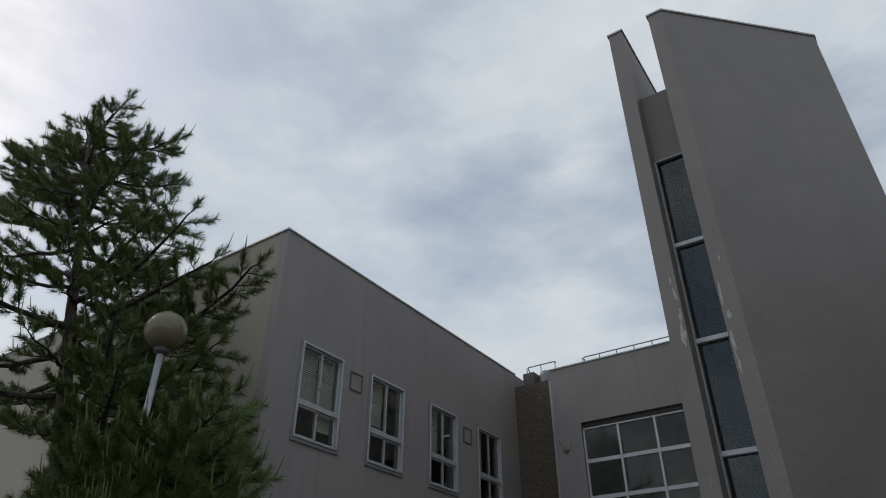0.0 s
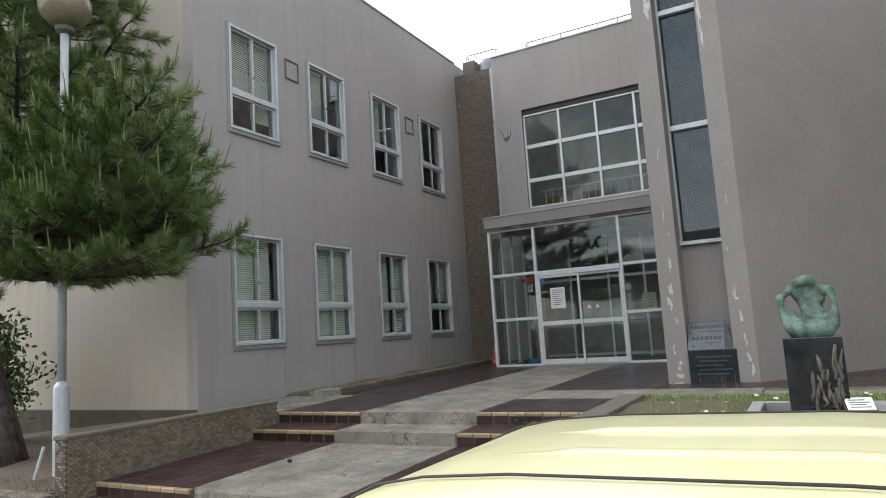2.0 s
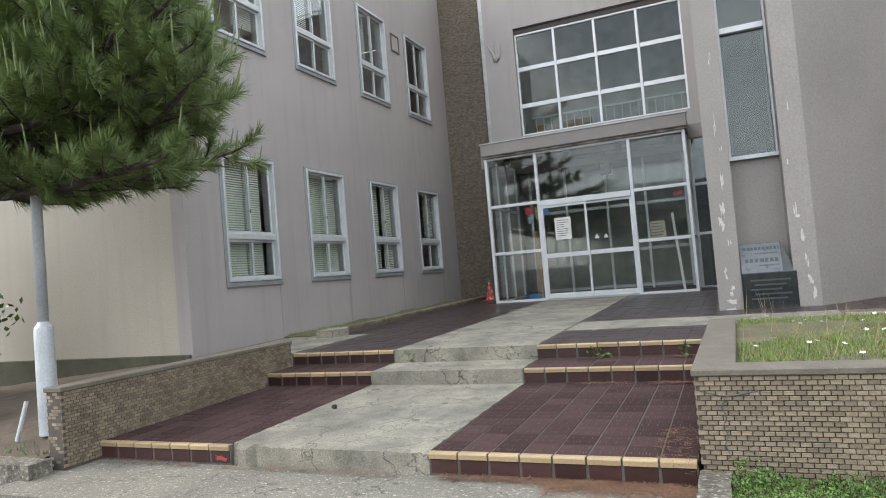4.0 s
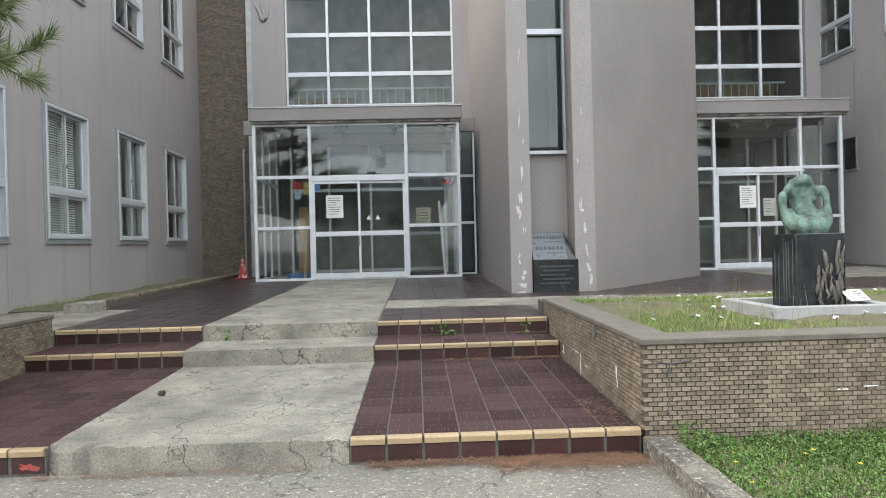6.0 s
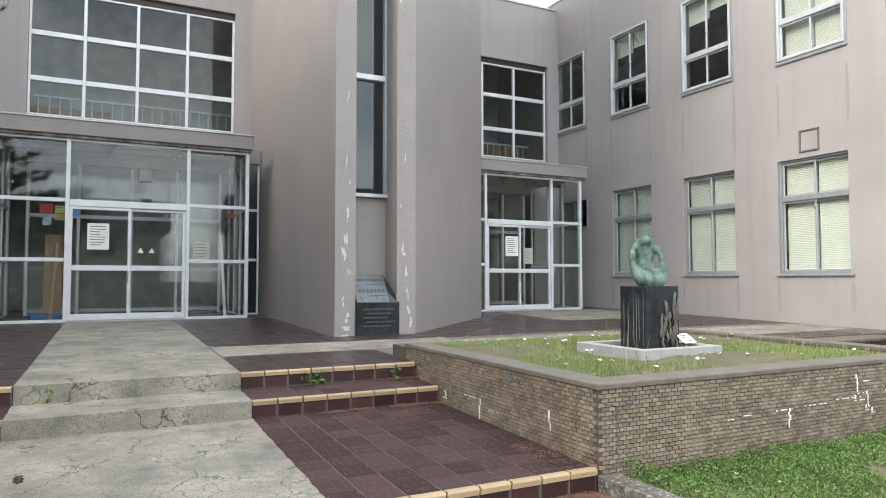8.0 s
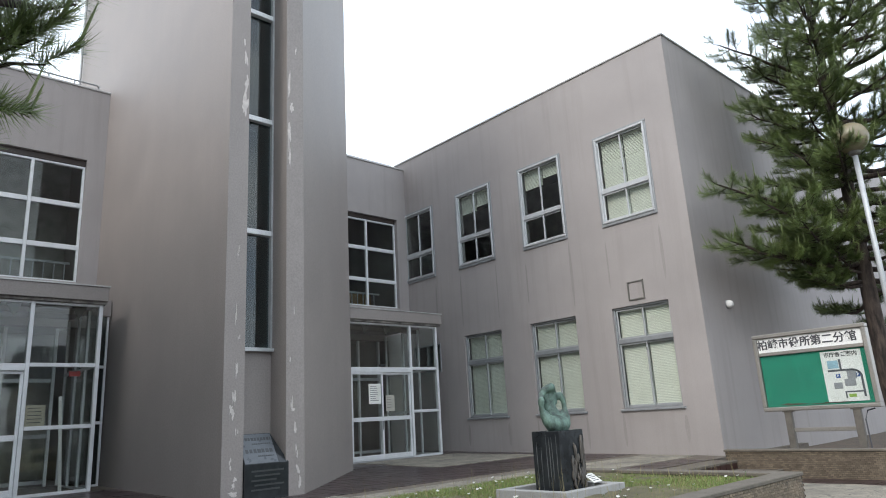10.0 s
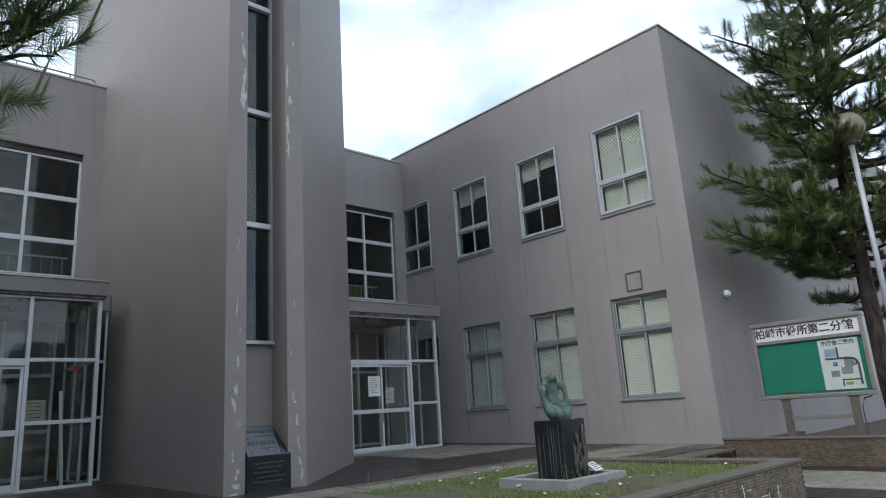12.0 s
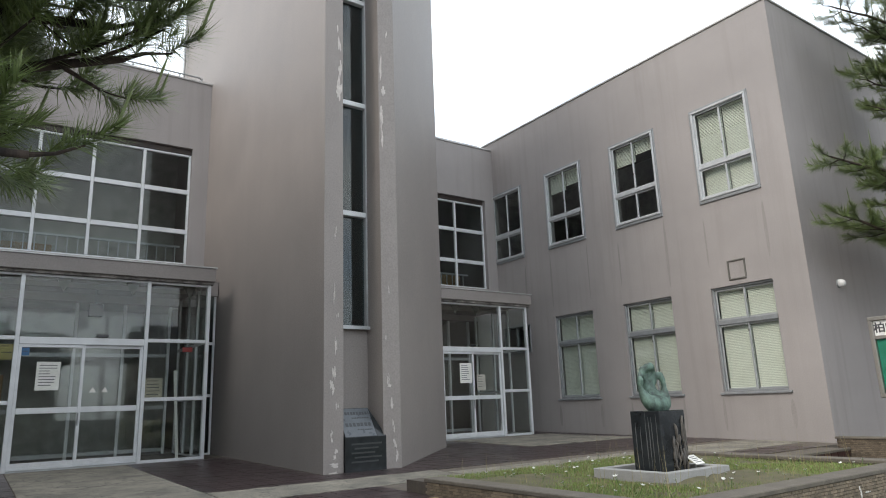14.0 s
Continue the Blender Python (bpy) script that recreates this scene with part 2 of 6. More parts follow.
RISER = mat("glazed_riser_tile", (0.066, 0.028, 0.026), 0.3, dark=(0.032, 0.015, 0.015), scale=4, fine=40, bump=0.1, random_obj=0.4)
NOSE = mat("yellow_nosing_tile", (0.43, 0.315, 0.18), 0.6, dark=(0.27, 0.195, 0.11), scale=6, fine=60, bump=0.15, random_obj=0.2)
MORTAR = mat("mortar", (0.135, 0.112, 0.088), 0.95, dark=(0.085, 0.072, 0.06), scale=8, fine=80, bump=0.4)
BRICK = mat("tan_brick_tile", (0.252, 0.200, 0.143), 0.75, dark=(0.15, 0.116, 0.081), scale=5, fine=70, amount=0.35, bump=0.4, random_obj=0.34, island=0.34, grain=0.25)
JOINT = mat("dark_joint", (0.098, 0.081, 0.064), 0.95, dark=(0.056, 0.046, 0.038), scale=8, fine=80, bump=0.4)
CAP = mat("planter_cap", (0.155, 0.134, 0.108), 0.9, dark=(0.085, 0.074, 0.06), scale=6, fine=60, amount=0.5, bump=0.4)
KERBSTONE = mat("kerb_concrete", (0.175, 0.155, 0.125), 0.95, dark=(0.07, 0.062, 0.05), scale=6, fine=48, amount=0.25, bump=1.0, spots=(34, 0.55, 0.62, (0.30, 0.28, 0.25)), grain=0.5)
GRASS = mat("grass_ground", (0.135, 0.122, 0.062), 0.9, dark=(0.06, 0.05, 0.03), scale=4, fine=40, amount=0.5, bump=0.6)
GRANITE = mat("grey_granite", (0.35, 0.345, 0.335), 0.6, dark=(0.25, 0.247, 0.24), scale=10, fine=160, amount=0.6, bump=0.1)
BLACK_STONE = mat("black_polished_stone", (0.028, 0.032, 0.035), 0.12, dark=(0.012, 0.014, 0.016), scale=7, fine=100, bump=0)
BARK = mat("pine_bark", (0.075, 0.056, 0.046), 0.95, dark=(0.016, 0.012, 0.010), scale=11, fine=30, amount=0.22, bump=1.0, stretch=(1, 1, 0.25))
NEEDLE = mat("pine_needles", (0.165, 0.22, 0.064), 0.5, dark=(0.085, 0.13, 0.038), scale=1.2, fine=6, amount=0.5, bump=0, island=0.35)
POLE = mat("pole_paint", (0.50, 0.52, 0.54), 0.45, 0.2, dark=(0.4, 0.42, 0.44), scale=5, fine=60, bump=0.05)
CARGLASS = mat("dark_car_glass", (0.02, 0.025, 0.028), 0.05, bump=0)
GLOBE = mat("lamp_globe", (0.22, 0.19, 0.125), 0.22, dark=(0.16, 0.138, 0.088), scale=3, fine=40, bump=0.02)


# ---- builders ----
def link(name, bm, material, parent=None, label="", smooth=False):
    bmesh.ops.recalc_face_normals(bm, faces=bm.faces)
    me = bpy.data.meshes.new(name)
    bm.to_mesh(me)
    bm.free()
    for mt in (material if isinstance(material, (list, tuple)) else [material]):
        me.materials.append(mt)
    if smooth:
        for p in me.polygons:
            p.use_smooth = True
    ob = new(name, me)
    ob.parent = parent
    if label:
        ob["label"] = label
    return ob


part = link


def thing(name, m, label, category, group="", kind=""):
    ob = new(name)
    ob.matrix_basis = m
    ob.empty_display_size = 0.1
    return tagged(ob, label, category, group, kind)


def box(x0, x1, y0, y1, z0, z1, bevel=0.0, bm=None):
    bm = bm or bmesh.new()
    v = [bm.verts.new((x, y, z)) for z in (z0, z1) for y in (y0, y1) for x in (x0, x1)]
    fs = [bm.faces.new([v[i] for i in q]) for q in ((0, 2, 3, 1), (4, 5, 7, 6), (0, 1, 5, 4), (2, 6, 7, 3), (0, 4, 6, 2), (1, 3, 7, 5))]
    if bevel:
        bmesh.ops.bevel(bm, geom=list({e for f in fs for e in f.edges}), offset=bevel, segments=1, affect="EDGES")
    return bm


def tube(points, radii, sides=10, bm=None, cap=True):
    """A tapered tube along points."""
    bm = bm or bmesh.new()
    rings, pts = [], [Vector(p) for p in points]
    for i, p in enumerate(pts):
        d = (pts[min(i + 1, len(pts) - 1)] - pts[max(i - 1, 0)]).normalized()
        a = d.orthogonal().normalized() if abs(d.z) > 0.9 else d.cross(Vector((0, 0, 1))).normalized()
        b = d.cross(a)
        r = radii[i] if isinstance(radii, (list, tuple)) else radii
        rings.append([bm.verts.new(p + (a * math.cos(k * math.tau / sides) + b * math.sin(k * math.tau / sides)) * r) for k in range(sides)])
    for r0, r1 in zip(rings, rings[1:]):
        for k in range(sides):
            bm.faces.new((r0[k], r0[(k + 1) % sides], r1[(k + 1) % sides], r1[k]))
    if cap:
        bm.faces.new(rings[0])
        bm.faces.new(rings[-1])
    return bm


def lathe(profile, sides=20, bm=None, at=(0, 0, 0)):
    """Turns (radius, z) pairs about the z axis."""
    bm = bm or bmesh.new()
    rings = []
    for r, z in profile:
        rings.append([bm.verts.new((at[0] + max(r, 1e-4) * math.cos(k * math.tau / sides), at[1] + max(r, 1e-4) * math.sin(k * math.tau / sides), at[2] + z)) for k in range(sides)])
    for r0, r1 in zip(rings, rings[1:]):
        for k in range(sides):
            bm.faces.new((r0[k], r0[(k + 1) % sides], r1[(k + 1) % sides], r1[k]))
    bm.faces.new(rings[0])
    bm.faces.new(rings[-1])
    return bm


def holed_wall(name, m, length, z0, z1, depth, holes, material, label, category="wall"):
    """A wall along local x from 0, its outer face at local y=0 and its depth towards +y, with openings (u0, u1, v0, v1) through it."""
    us = sorted({0.0, length, *[h[0] for h in holes], *[h[1] for h in holes]})
    vs = sorted({z0, z1, *[h[2] for h in holes], *[h[3] for h in holes]})
    us, vs = [u for u in us if 0 <= u <= length], [v for v in vs if z0 <= v <= z1]

    def solid(i, j):
        if not (0 <= i < len(us) - 1 and 0 <= j < len(vs) - 1):
            return False
        u, v = (us[i] + us[i + 1]) / 2, (vs[j] + vs[j + 1]) / 2
        return not any(h[0] < u < h[1] and h[2] < v < h[3] for h in holes)

    bm, cache = bmesh.new(), {}

    def v(x, y, z):
        key = (round(x, 4), round(y, 4), round(z, 4))
        if key not in cache:
            cache[key] = bm.verts.new(key)
        return cache[key]

    for i in range(len(us) - 1):
        for j in range(len(vs) - 1):
            if not solid(i, j):
                continue
            a, b, c, d = us[i], us[i + 1], vs[j], vs[j + 1]
            bm.faces.new((v(a, 0, c), v(b, 0, c), v(b, 0, d), v(a, 0, d)))
            bm.faces.new((v(a, depth, c), v(a, depth, d), v(b, depth, d), v(b, depth, c)))
            if not solid(i - 1, j):
                bm.faces.new((v(a, 0, c), v(a, 0, d), v(a, depth, d), v(a, depth, c)))
            if not solid(i + 1, j):
                bm.faces.new((v(b, 0, c), v(b, depth, c), v(b, depth, d), v(b, 0, d)))
            if not solid(i, j - 1):
                bm.faces.new((v(a, 0, c), v(a, depth, c), v(b, depth, c), v(b, 0, c)))
            if not solid(i, j + 1):
                bm.faces.new((v(a, 0, d), v(b, 0, d), v(b, depth, d), v(a, depth, d)))
    ob = link(name, bm, material)
    ob.matrix_basis = m
    return tagged(ob, label, category, kind="structure")


LX, RX, LY, RY, FY = -10.14, 6.17, 8.40, 8.65, 18.35
ROOF_L, ROOF_R, ROOF_C = 10.15, 10.08, 9.78
LWIN = [(9.235, 10.535), (11.52, 12.82), (13.94, 15.24), (16.31, 17.61)]
RWIN_U = [(9.41, 10.80), (11.94, 13.35), (14.51, 15.90), (17.06, 18.44)]
RWIN_G = [(9.40, 10.87), (11.93, 13.40), (14.45, 15.92)]


def plat(y):
    """Height of the paved forecourt, which rises gently to the doors."""
    return 0.555 + 0.0145 * (y - 8.44)


# ---- ground ----
bm = bmesh.new()
bmesh.ops.create_grid(bm, x_segments=40, y_segments=40, size=400)
for v in bm.verts:
    v.co.z = -0.03
tagged(link("ground", bm, ASPHALT), "dark worn asphalt ground around the building", "ground", kind="structure")
tagged(link("apron_pavement", box(-8.6, -3.0, 4.45, 5.42, -0.2, 0.0), APRON), "cracked pale concrete apron at the foot of the steps", "pavement", kind="structure")

# ---- left wing ----
holes = [(a - LY, b - LY, lo, hi) for a, b in LWIN for lo, hi in ((1.61, 3.68), (5.67, 7.74))]
holed_wall("wall_left_court", pose(LX, LY, 0, 0, 0, 90), 13.6, 0.0, ROOF_L, 0.25, holes, PLASTER, "grey painted plaster wall with two rows of windows")
holed_wall("wall_left_end", pose(-30, LY, 0), 30 + LX - 0.25, -0.1, ROOF_L, 0.25, [], CREAM, "windowless cream plaster end wall with faint rain stains")
holed_wall("wall_right_court", pose(RX, 22, 0, 0, 0, -90), 22 - RY, 0.0, ROOF_R, 0.25,
           [(22 - b, 22 - a, 5.95, 8.16) for a, b in RWIN_U] + [(22 - b, 22 - a, 1.57, 3.88) for a, b in RWIN_G] + [(22 - 18.2, 22 - 16.95, 2.95, 3.8)], PLASTER, "grey painted plaster wall with two rows of windows")
holed_wall("wall_right_end", pose(RX + 0.25, RY, 0), 20, -0.1, ROOF_R, 0.25, [], PLASTER, "windowless grey plaster end wall under the pine")
holed_wall("wall_brown", pose(LX, 18.8, 0), 1.5, 0.3, 9.7, 0.3, [], BROWN, "brown pebble-dash wall panel between wing and entrance")
holed_wall("wall_centre", pose(-8.64, FY, 0), RX + 8.64, 0.3, ROOF_C, 0.25, [(0.84, 5.14, 5.02, 7.97), (0.6, 5.3, 0.3, 4.0), (9.9, 14.42, 5.05, 7.99), (9.6, 13.9, 0.3, 4.0)], PLASTER, "grey plaster wall over the two glazed entrances")
for nm, x0, x1, y0, y1, z in (("roof_left", -30, LX - 0.25, LY + 0.25, 22, ROOF_L), ("roof_right", RX + 0.25, 26, RY + 0.25, 22, ROOF_R), ("roof_centre", -8.6, RX, FY + 0.25, 28, ROOF_C)):
    tagged(link(nm, box(x0, x1, y0, y1, z - 0.4, z - 0.15), CONC_DARK), "flat concrete roof slab behind a low parapet", "roof", kind="structure")


tagged(link("wall_plinth", box(-30, LX - 0.02, LY - 0.05, LY - 0.003, -0.1, 0.60, 0.01), MOSSY), "dark mossy concrete plinth along the foot of the cream wall", "plinth course", kind="structure")

# closing walls and slabs inside
tagged(link("wall_back", box(-30, 26, 21.9, 22.1, 0, 9.7), ROOM), "plain painted back wall inside", "wall", kind="structure")
tagged(link("wall_room_left", box(-15.3, -15.1, LY + 0.25, 21.9, 0, 9.7), ROOM), "plain painted room wall", "wall", kind="structure")
tagged(link("wall_room_right", box(11.3, 11.5, RY + 0.25, 21.9, 0, 9.7), ROOM), "plain painted room wall", "wall", kind="structure")
for nm, x0, x1, y0 in (("floor_left", -15.1, LX - 0.25, LY + 0.25), ("floor_right", RX + 0.25, 11.3, RY + 0.25), ("floor_lobby", -8.6, RX, FY + 0.25)):
    tagged(link(nm, box(x0, x1, y0, 21.9, 0.4, 0.68), ROOM_FLOOR), "dull grey indoor floor", "floor", kind="structure")
    tagged(link("ceiling_" + nm[6:], box(x0, x1, y0, 21.9, 4.3, 4.75), ROOM), "white painted slab between the storeys", "ceiling", kind="structure")

# metal copings on the parapets
for nm, x0, x1, y0, y1, z in (("coping_a", -30, LX + 0.03, LY - 0.03, LY + 0.26, ROOF_L), ("coping_b", LX - 0.26, LX + 0.03, LY + 0.26, FY + 0.5, ROOF_L),
                              ("coping_c", RX - 0.03, 26, RY - 0.03, RY + 0.26, ROOF_R), ("coping_d", RX - 0.03, RX + 0.26, RY + 0.26, FY + 0.5, ROOF_R),
                              ("coping_e", -8.67, RX - 0.03, FY - 0.03, FY + 0.28, ROOF_C)):
    tagged(link("trim_" + nm, box(x0, x1, y0, y1, z, z + 0.05, 0.008), COPING), "thin grey metal coping on the parapet", "coping", kind="structure")


# ---- tower ----
def prism(plan, z0, z1, bm=None):
    bm = bm or bmesh.new()
    lo, hi = [bm.verts.new((x, y, z0)) for x, y in plan], [bm.verts.new((x, y, z1)) for x, y in plan]
    for i in range(len(plan)):
        k = (i + 1) % len(plan)
        bm.faces.new((lo[i], lo[k], hi[k], hi[i]))
    bm.faces.new(hi)
    bm.faces.new(list(reversed(lo)))
    return bm


TZ = 14.95
tower = thing("tower", pose(0, 0, 0), "tall grey plaster stair tower with two flaking fins", "tower", kind="structure")
link("left_fin", prism([(-3.1, 11.5), (-2.77, 11.5), (-2.77, 21.6), (-3.1, 21.6)], 0.2, TZ), TOWER, tower)
link("right_fin", prism([(-2.10, 11.46), (-1.78, 11.46), (1.10, 14.34), (1.10, 21.6), (0.78, 21.6), (0.78, 14.47), (-1.9, 11.8), (-2.10, 11.8)], 0.2, TZ), TOWER, tower)
link("infill_panel", box(-2.77, -2.10, 11.95, 12.15, 0.2, 2.82), TOWER, tower)
link("infill_panel", box(-2.77, -2.10, 11.95, 12.15, 11.07, 13.0), TOWER, tower)
link("side_lining", box(-2.10, -2.02, 11.8, 12.6, 0.2, 13.0), TOWER, tower)
link("back_wall", box(-2.77, 0.78, 21.3, 21.6, 0.2, TZ - 1), TOWER, tower)
link("roof_slab", prism([(-2.77, 12.15), (-2.02, 12.15), (0.78, 14.9), (0.78, 21.3), (-2.77, 21.3)], 12.7, 12.9), CONC_DARK, tower)
link("coping", prism([(-3.13, 11.47), (-2.74, 11.47), (-2.74, 21.6), (-3.13, 21.6)], TZ, TZ + 0.05), COPING, tower, "thin metal coping")
link("coping", prism([(-2.13, 11.43), (-1.76, 11.43), (1.13, 14.32), (1.13, 21.6), (0.75, 21.6), (0.75, 14.49), (-1.92, 11.83), (-2.13, 11.83)], TZ, TZ + 0.05), COPING, tower, "thin metal coping")


def ring(x0, x1, z0, z1, t, y0, y1, bm=None, bevel=0.0):
    """A rectangular frame of four butted bars."""
    bm = bm or bmesh.new()
    for b in ((x0, x1, z0, z0 + t), (x0, x1, z1 - t, z1), (x0, x0 + t, z0 + t, z1 - t), (x1 - t, x1, z0 + t, z1 - t)):
        box(b[0], b[1], y0, y1, b[2], b[3], bevel, bm)
    return bm


def pane(parent, x0, x1, z0, z1, y, material=None, name="pane"):
    ob = link(name, box(x0, x1, y - 0.003, y + 0.003, z0, z1), material or GLASS, parent)
    ob.visible_shadow = False
    return ob


tw = thing("window_1", pose(-2.77, 11.97, 2.82), "tall narrow tower window with dark panes and pale metal bars", "window", kind="structure")
TWH = 11.07 - 2.82
link("window_frame", ring(0, 0.67, 0, TWH, 0.035, -0.06, 0.06, bevel=0.004), ALU, tw)
link("window_sill", box(-0.0, 0.67, -0.12, -0.06, -0.03, 0.02), ALU, tw)
tws = [0.035, 1.95, 3.99, 6.07, TWH - 0.035]
for a, b in zip(tws, tws[1:]):
    pane(tw, 0.035, 0.635, a, b, 0.02, GLASS_DARK)
for a in tws[1:4]:
    link("transom", box(0.035, 0.635, -0.07, 0.05, a - 0.045, a + 0.045, 0.006), WHITE_FRAME, tw)
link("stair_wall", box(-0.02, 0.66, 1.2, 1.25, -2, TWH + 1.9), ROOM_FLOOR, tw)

# flaked paint on the fins: thin irregular patches of bare white filler
rf = random.Random(5)


def flake(parent, cx, cz, w, h, y, name="paint_flake", material=None, axis="y", n=14, rnd=rf, ragged=0.3):
    """A ragged patch, 4 mm thick, on a face across y (or across x)."""
    bm, pts = bmesh.new(), []
    for k in range(n):
        a = k * math.tau / n
        r = rnd.uniform(ragged, 1.0)
        pts.append((cx + math.cos(a) * r * w, cz + math.sin(a) * r * h))
    def at(p, off):
        return (p[0], y - off, p[1]) if axis == "y" else (y - off, p[0], p[1])
    fr, bk = [bm.verts.new(at(p, 0.004)) for p in pts], [bm.verts.new(at(p, -0.002)) for p in pts]
    c = bm.verts.new(at((cx, cz), 0.005))
    for k in range(n):
        bm.faces.new((fr[k], fr[(k + 1) % n], c))
        bm.faces.new((fr[k], bk[k], bk[(k + 1) % n], fr[(k + 1) % n]))
    return link(name, bm, material or FLAKE, parent)


FLAKE = mat("bare_filler", (0.62, 0.58, 0.55), 0.85, dark=(0.40, 0.36, 0.34), scale=14, fine=90, amount=0.5, bump=0.5)
for cx, cz, w, h in ((-2.84, 6.75, 0.09, 0.36), (-2.83, 7.15, 0.06, 0.25), (-2.84, 7.6, 0.04, 0.2), (-2.86, 7.9, 0.02, 0.1), (-2.9, 2.45, 0.03, 0.22), (-2.93, 2.05, 0.05, 0.2), (-2.95, 1.85, 0.06, 0.1), (-2.88, 1.55, 0.02, 0.1),
                     (-2.92, 3.3, 0.015, 0.25), (-2.9, 4.3, 0.015, 0.14), (-2.97, 1.15, 0.04, 0.09), (-2.9, 0.85, 0.05, 0.08), (-2.87, 2.95, 0.014, 0.1), (-2.93, 0.66, 0.15, 0.06)):
    for _ in range(3):
        flake(tower, cx + rf.uniform(-0.02, 0.02), cz + rf.uniform(-0.08, 0.08), w * rf.uniform(0.35, 0.75), h * rf.uniform(0.4, 0.9), 11.5)
for cx, cz, w, h in ((-2.05, 7.4, 0.04, 0.35), (-2.0, 6.98, 0.09, 0.12), (-2.06, 6.5, 0.06, 0.4), (-2.04, 6.05, 0.035, 0.35), (-2.0, 2.0, 0.03, 0.2), (-1.95, 1.6, 0.05, 0.12), (-1.98, 1.9, 0.09, 0.025), (-1.92, 1.25, 0.03, 0.12),
                     (-1.9, 0.95, 0.05, 0.1), (-1.87, 0.72, 0.04, 0.15), (-2.02, 2.6, 0.014, 0.1), (-1.93, 8.1, 0.02, 0.1), (-1.95, 3.4, 0.012, 0.12)):
    for _ in range(3):
        flake(tower, cx + rf.uniform(-0.015, 0.015), cz + rf.uniform(-0.08, 0.08), w * rf.uniform(0.35, 0.75), h * rf.uniform(0.4, 0.9), 11.46)


# ---- windows of the wings ----
def wing_window(m, w, h, low, raised, label):
    """A frame with four sliding sashes, two over two; low: height of the lower pair. raised: a moulded surround stands out of the wall."""
    win = thing("window_2", m, label, "window", "wing windows", "structure")
    if raised:
        link("surround", ring(-0.05, w + 0.05, -0.06, h + 0.05, 0.06, -0.025, 0.02, bevel=0.006), ALU_DULL, win)
        link("window_frame", ring(0.0, w, 0.0, h, 0.05, -0.045, 0.1, bevel=0.006), PALE_FRAME, win)
        link("window_sill", box(-0.05, w + 0.05, -0.036, 0.0, -0.08, -0.061, 0.004), ALU_DULL, win)
    else:
        link("window_frame", ring(0.0, w, 0.0, h, 0.045, 0.05, 0.16, bevel=0.006), ALU_DULL, win)
        link("window_sill", box(-0.05, w + 0.05, -0.05, 0.05, -0.05, -0.003, 0.006), ALU_DULL, win)
    y0 = 0.0 if raised else 0.07
    link("transom", box(0.05, w - 0.05, y0 - 0.02, y0 + 0.09, low - 0.05, low + 0.05, 0.006), PALE_FRAME if raised else ALU_DULL, win)
    half = w / 2
    for z0, z1 in ((0.05, low - 0.05), (low + 0.05, h - 0.05)):
        for x0, x1, y in ((0.05, half + 0.025, y0 + 0.025), (half - 0.025, w - 0.05, y0 + 0.055)):
            sash = link("sash", ring(x0, x1, z0, z1, 0.04, y - 0.014, y + 0.014, bevel=0.004), PALE_FRAME if raised else ALU, win)
            pane(sash, x0 + 0.04, x1 - 0.04, z0 + 0.04, z1 - 0.04, y)
    link("latch", box(half - 0.012, half + 0.012, y0 - 0.004, y0 + 0.012, h * 0.55, h * 0.55 + 0.06, 0.004), CONC_DARK, win, "small dark sash latch")
    return win


def blind(win, x0, x1, z0, z1, y=0.17, gap=0.04, tilt=0.0125):
    """A slatted blind with a head rail."""
    bm = box(x0, x1, y - 0.02, y + 0.02, z1 - 0.03, z1)
    z = z1 - 0.045
    while z > z0:
        v = [bm.verts.new(p) for p in ((x0, y - 0.006, z - tilt), (x1, y - 0.006, z - tilt), (x1, y + 0.006, z + tilt), (x0, y + 0.006, z + tilt))]
        bm.faces.new(v)
        z -= gap
    return link("blind", bm, BLIND, win, "pale slatted blind")


def facing(wall_x, y, z, right):
    return pose(wall_x, y, z, 0, 0, -90 if right else 90)


LW, LH = 1.30, 2.07
first = wing_window(facing(LX, LWIN[0][0], 1.61, False), LW, LH, 0.74, True, "aluminium sliding window with half-open pale blinds")
lefts = [first] + [copy_thing(first, facing(LX, a, 1.61, False)) for a, b in LWIN[1:]]
lefts_up = [copy_thing(first, facing(LX, a, 5.67, False)) for a, b in LWIN]
rfirst = wing_window(facing(RX, RWIN_U[0][1], 5.95, True), 1.40, 2.21, 0.80, True, "aluminium sliding window with a raised frame, blinds half lowered")
r_up = [rfirst] + [copy_thing(rfirst, facing(RX, b, 5.95, True)) for a, b in RWIN_U[1:]]
gfirst = wing_window(facing(RX, RWIN_G[0][1], 1.57, True), 1.49, 2.31, 1.52, False, "recessed aluminium window with closed pale blinds")
r_low = [gfirst] + [copy_thing(gfirst, facing(RX, b, 1.57, True)) for a, b in RWIN_G[1:]]
for win, spans in zip(lefts, (((0.06, 0.68, 0.05), (0.7, 1.1, 0.1)), ((0.06, 0.66, 0.05), (0.68, 1.2, 0.05)), ((0.06, 0.6, 0.05), (0.75, 1.2, 0.1)), ((0.06, 0.5, 0.6), (0.7, 1.2, 0.9)))):
    for a, b, lo in spans:
        blind(win, a, b, lo, LH - 0.06)
for win, spans in zip(lefts_up, (((0.06, 0.68, 0.75), (0.7, 1.22, 0.35)), ((0.06, 0.66, 0.95),), ((0.06, 0.6, 0.8),), ((0.06, 0.5, 0.8),))):
    for a, b, lo in spans:
        blind(win, a, b, lo, LH - 0.06)
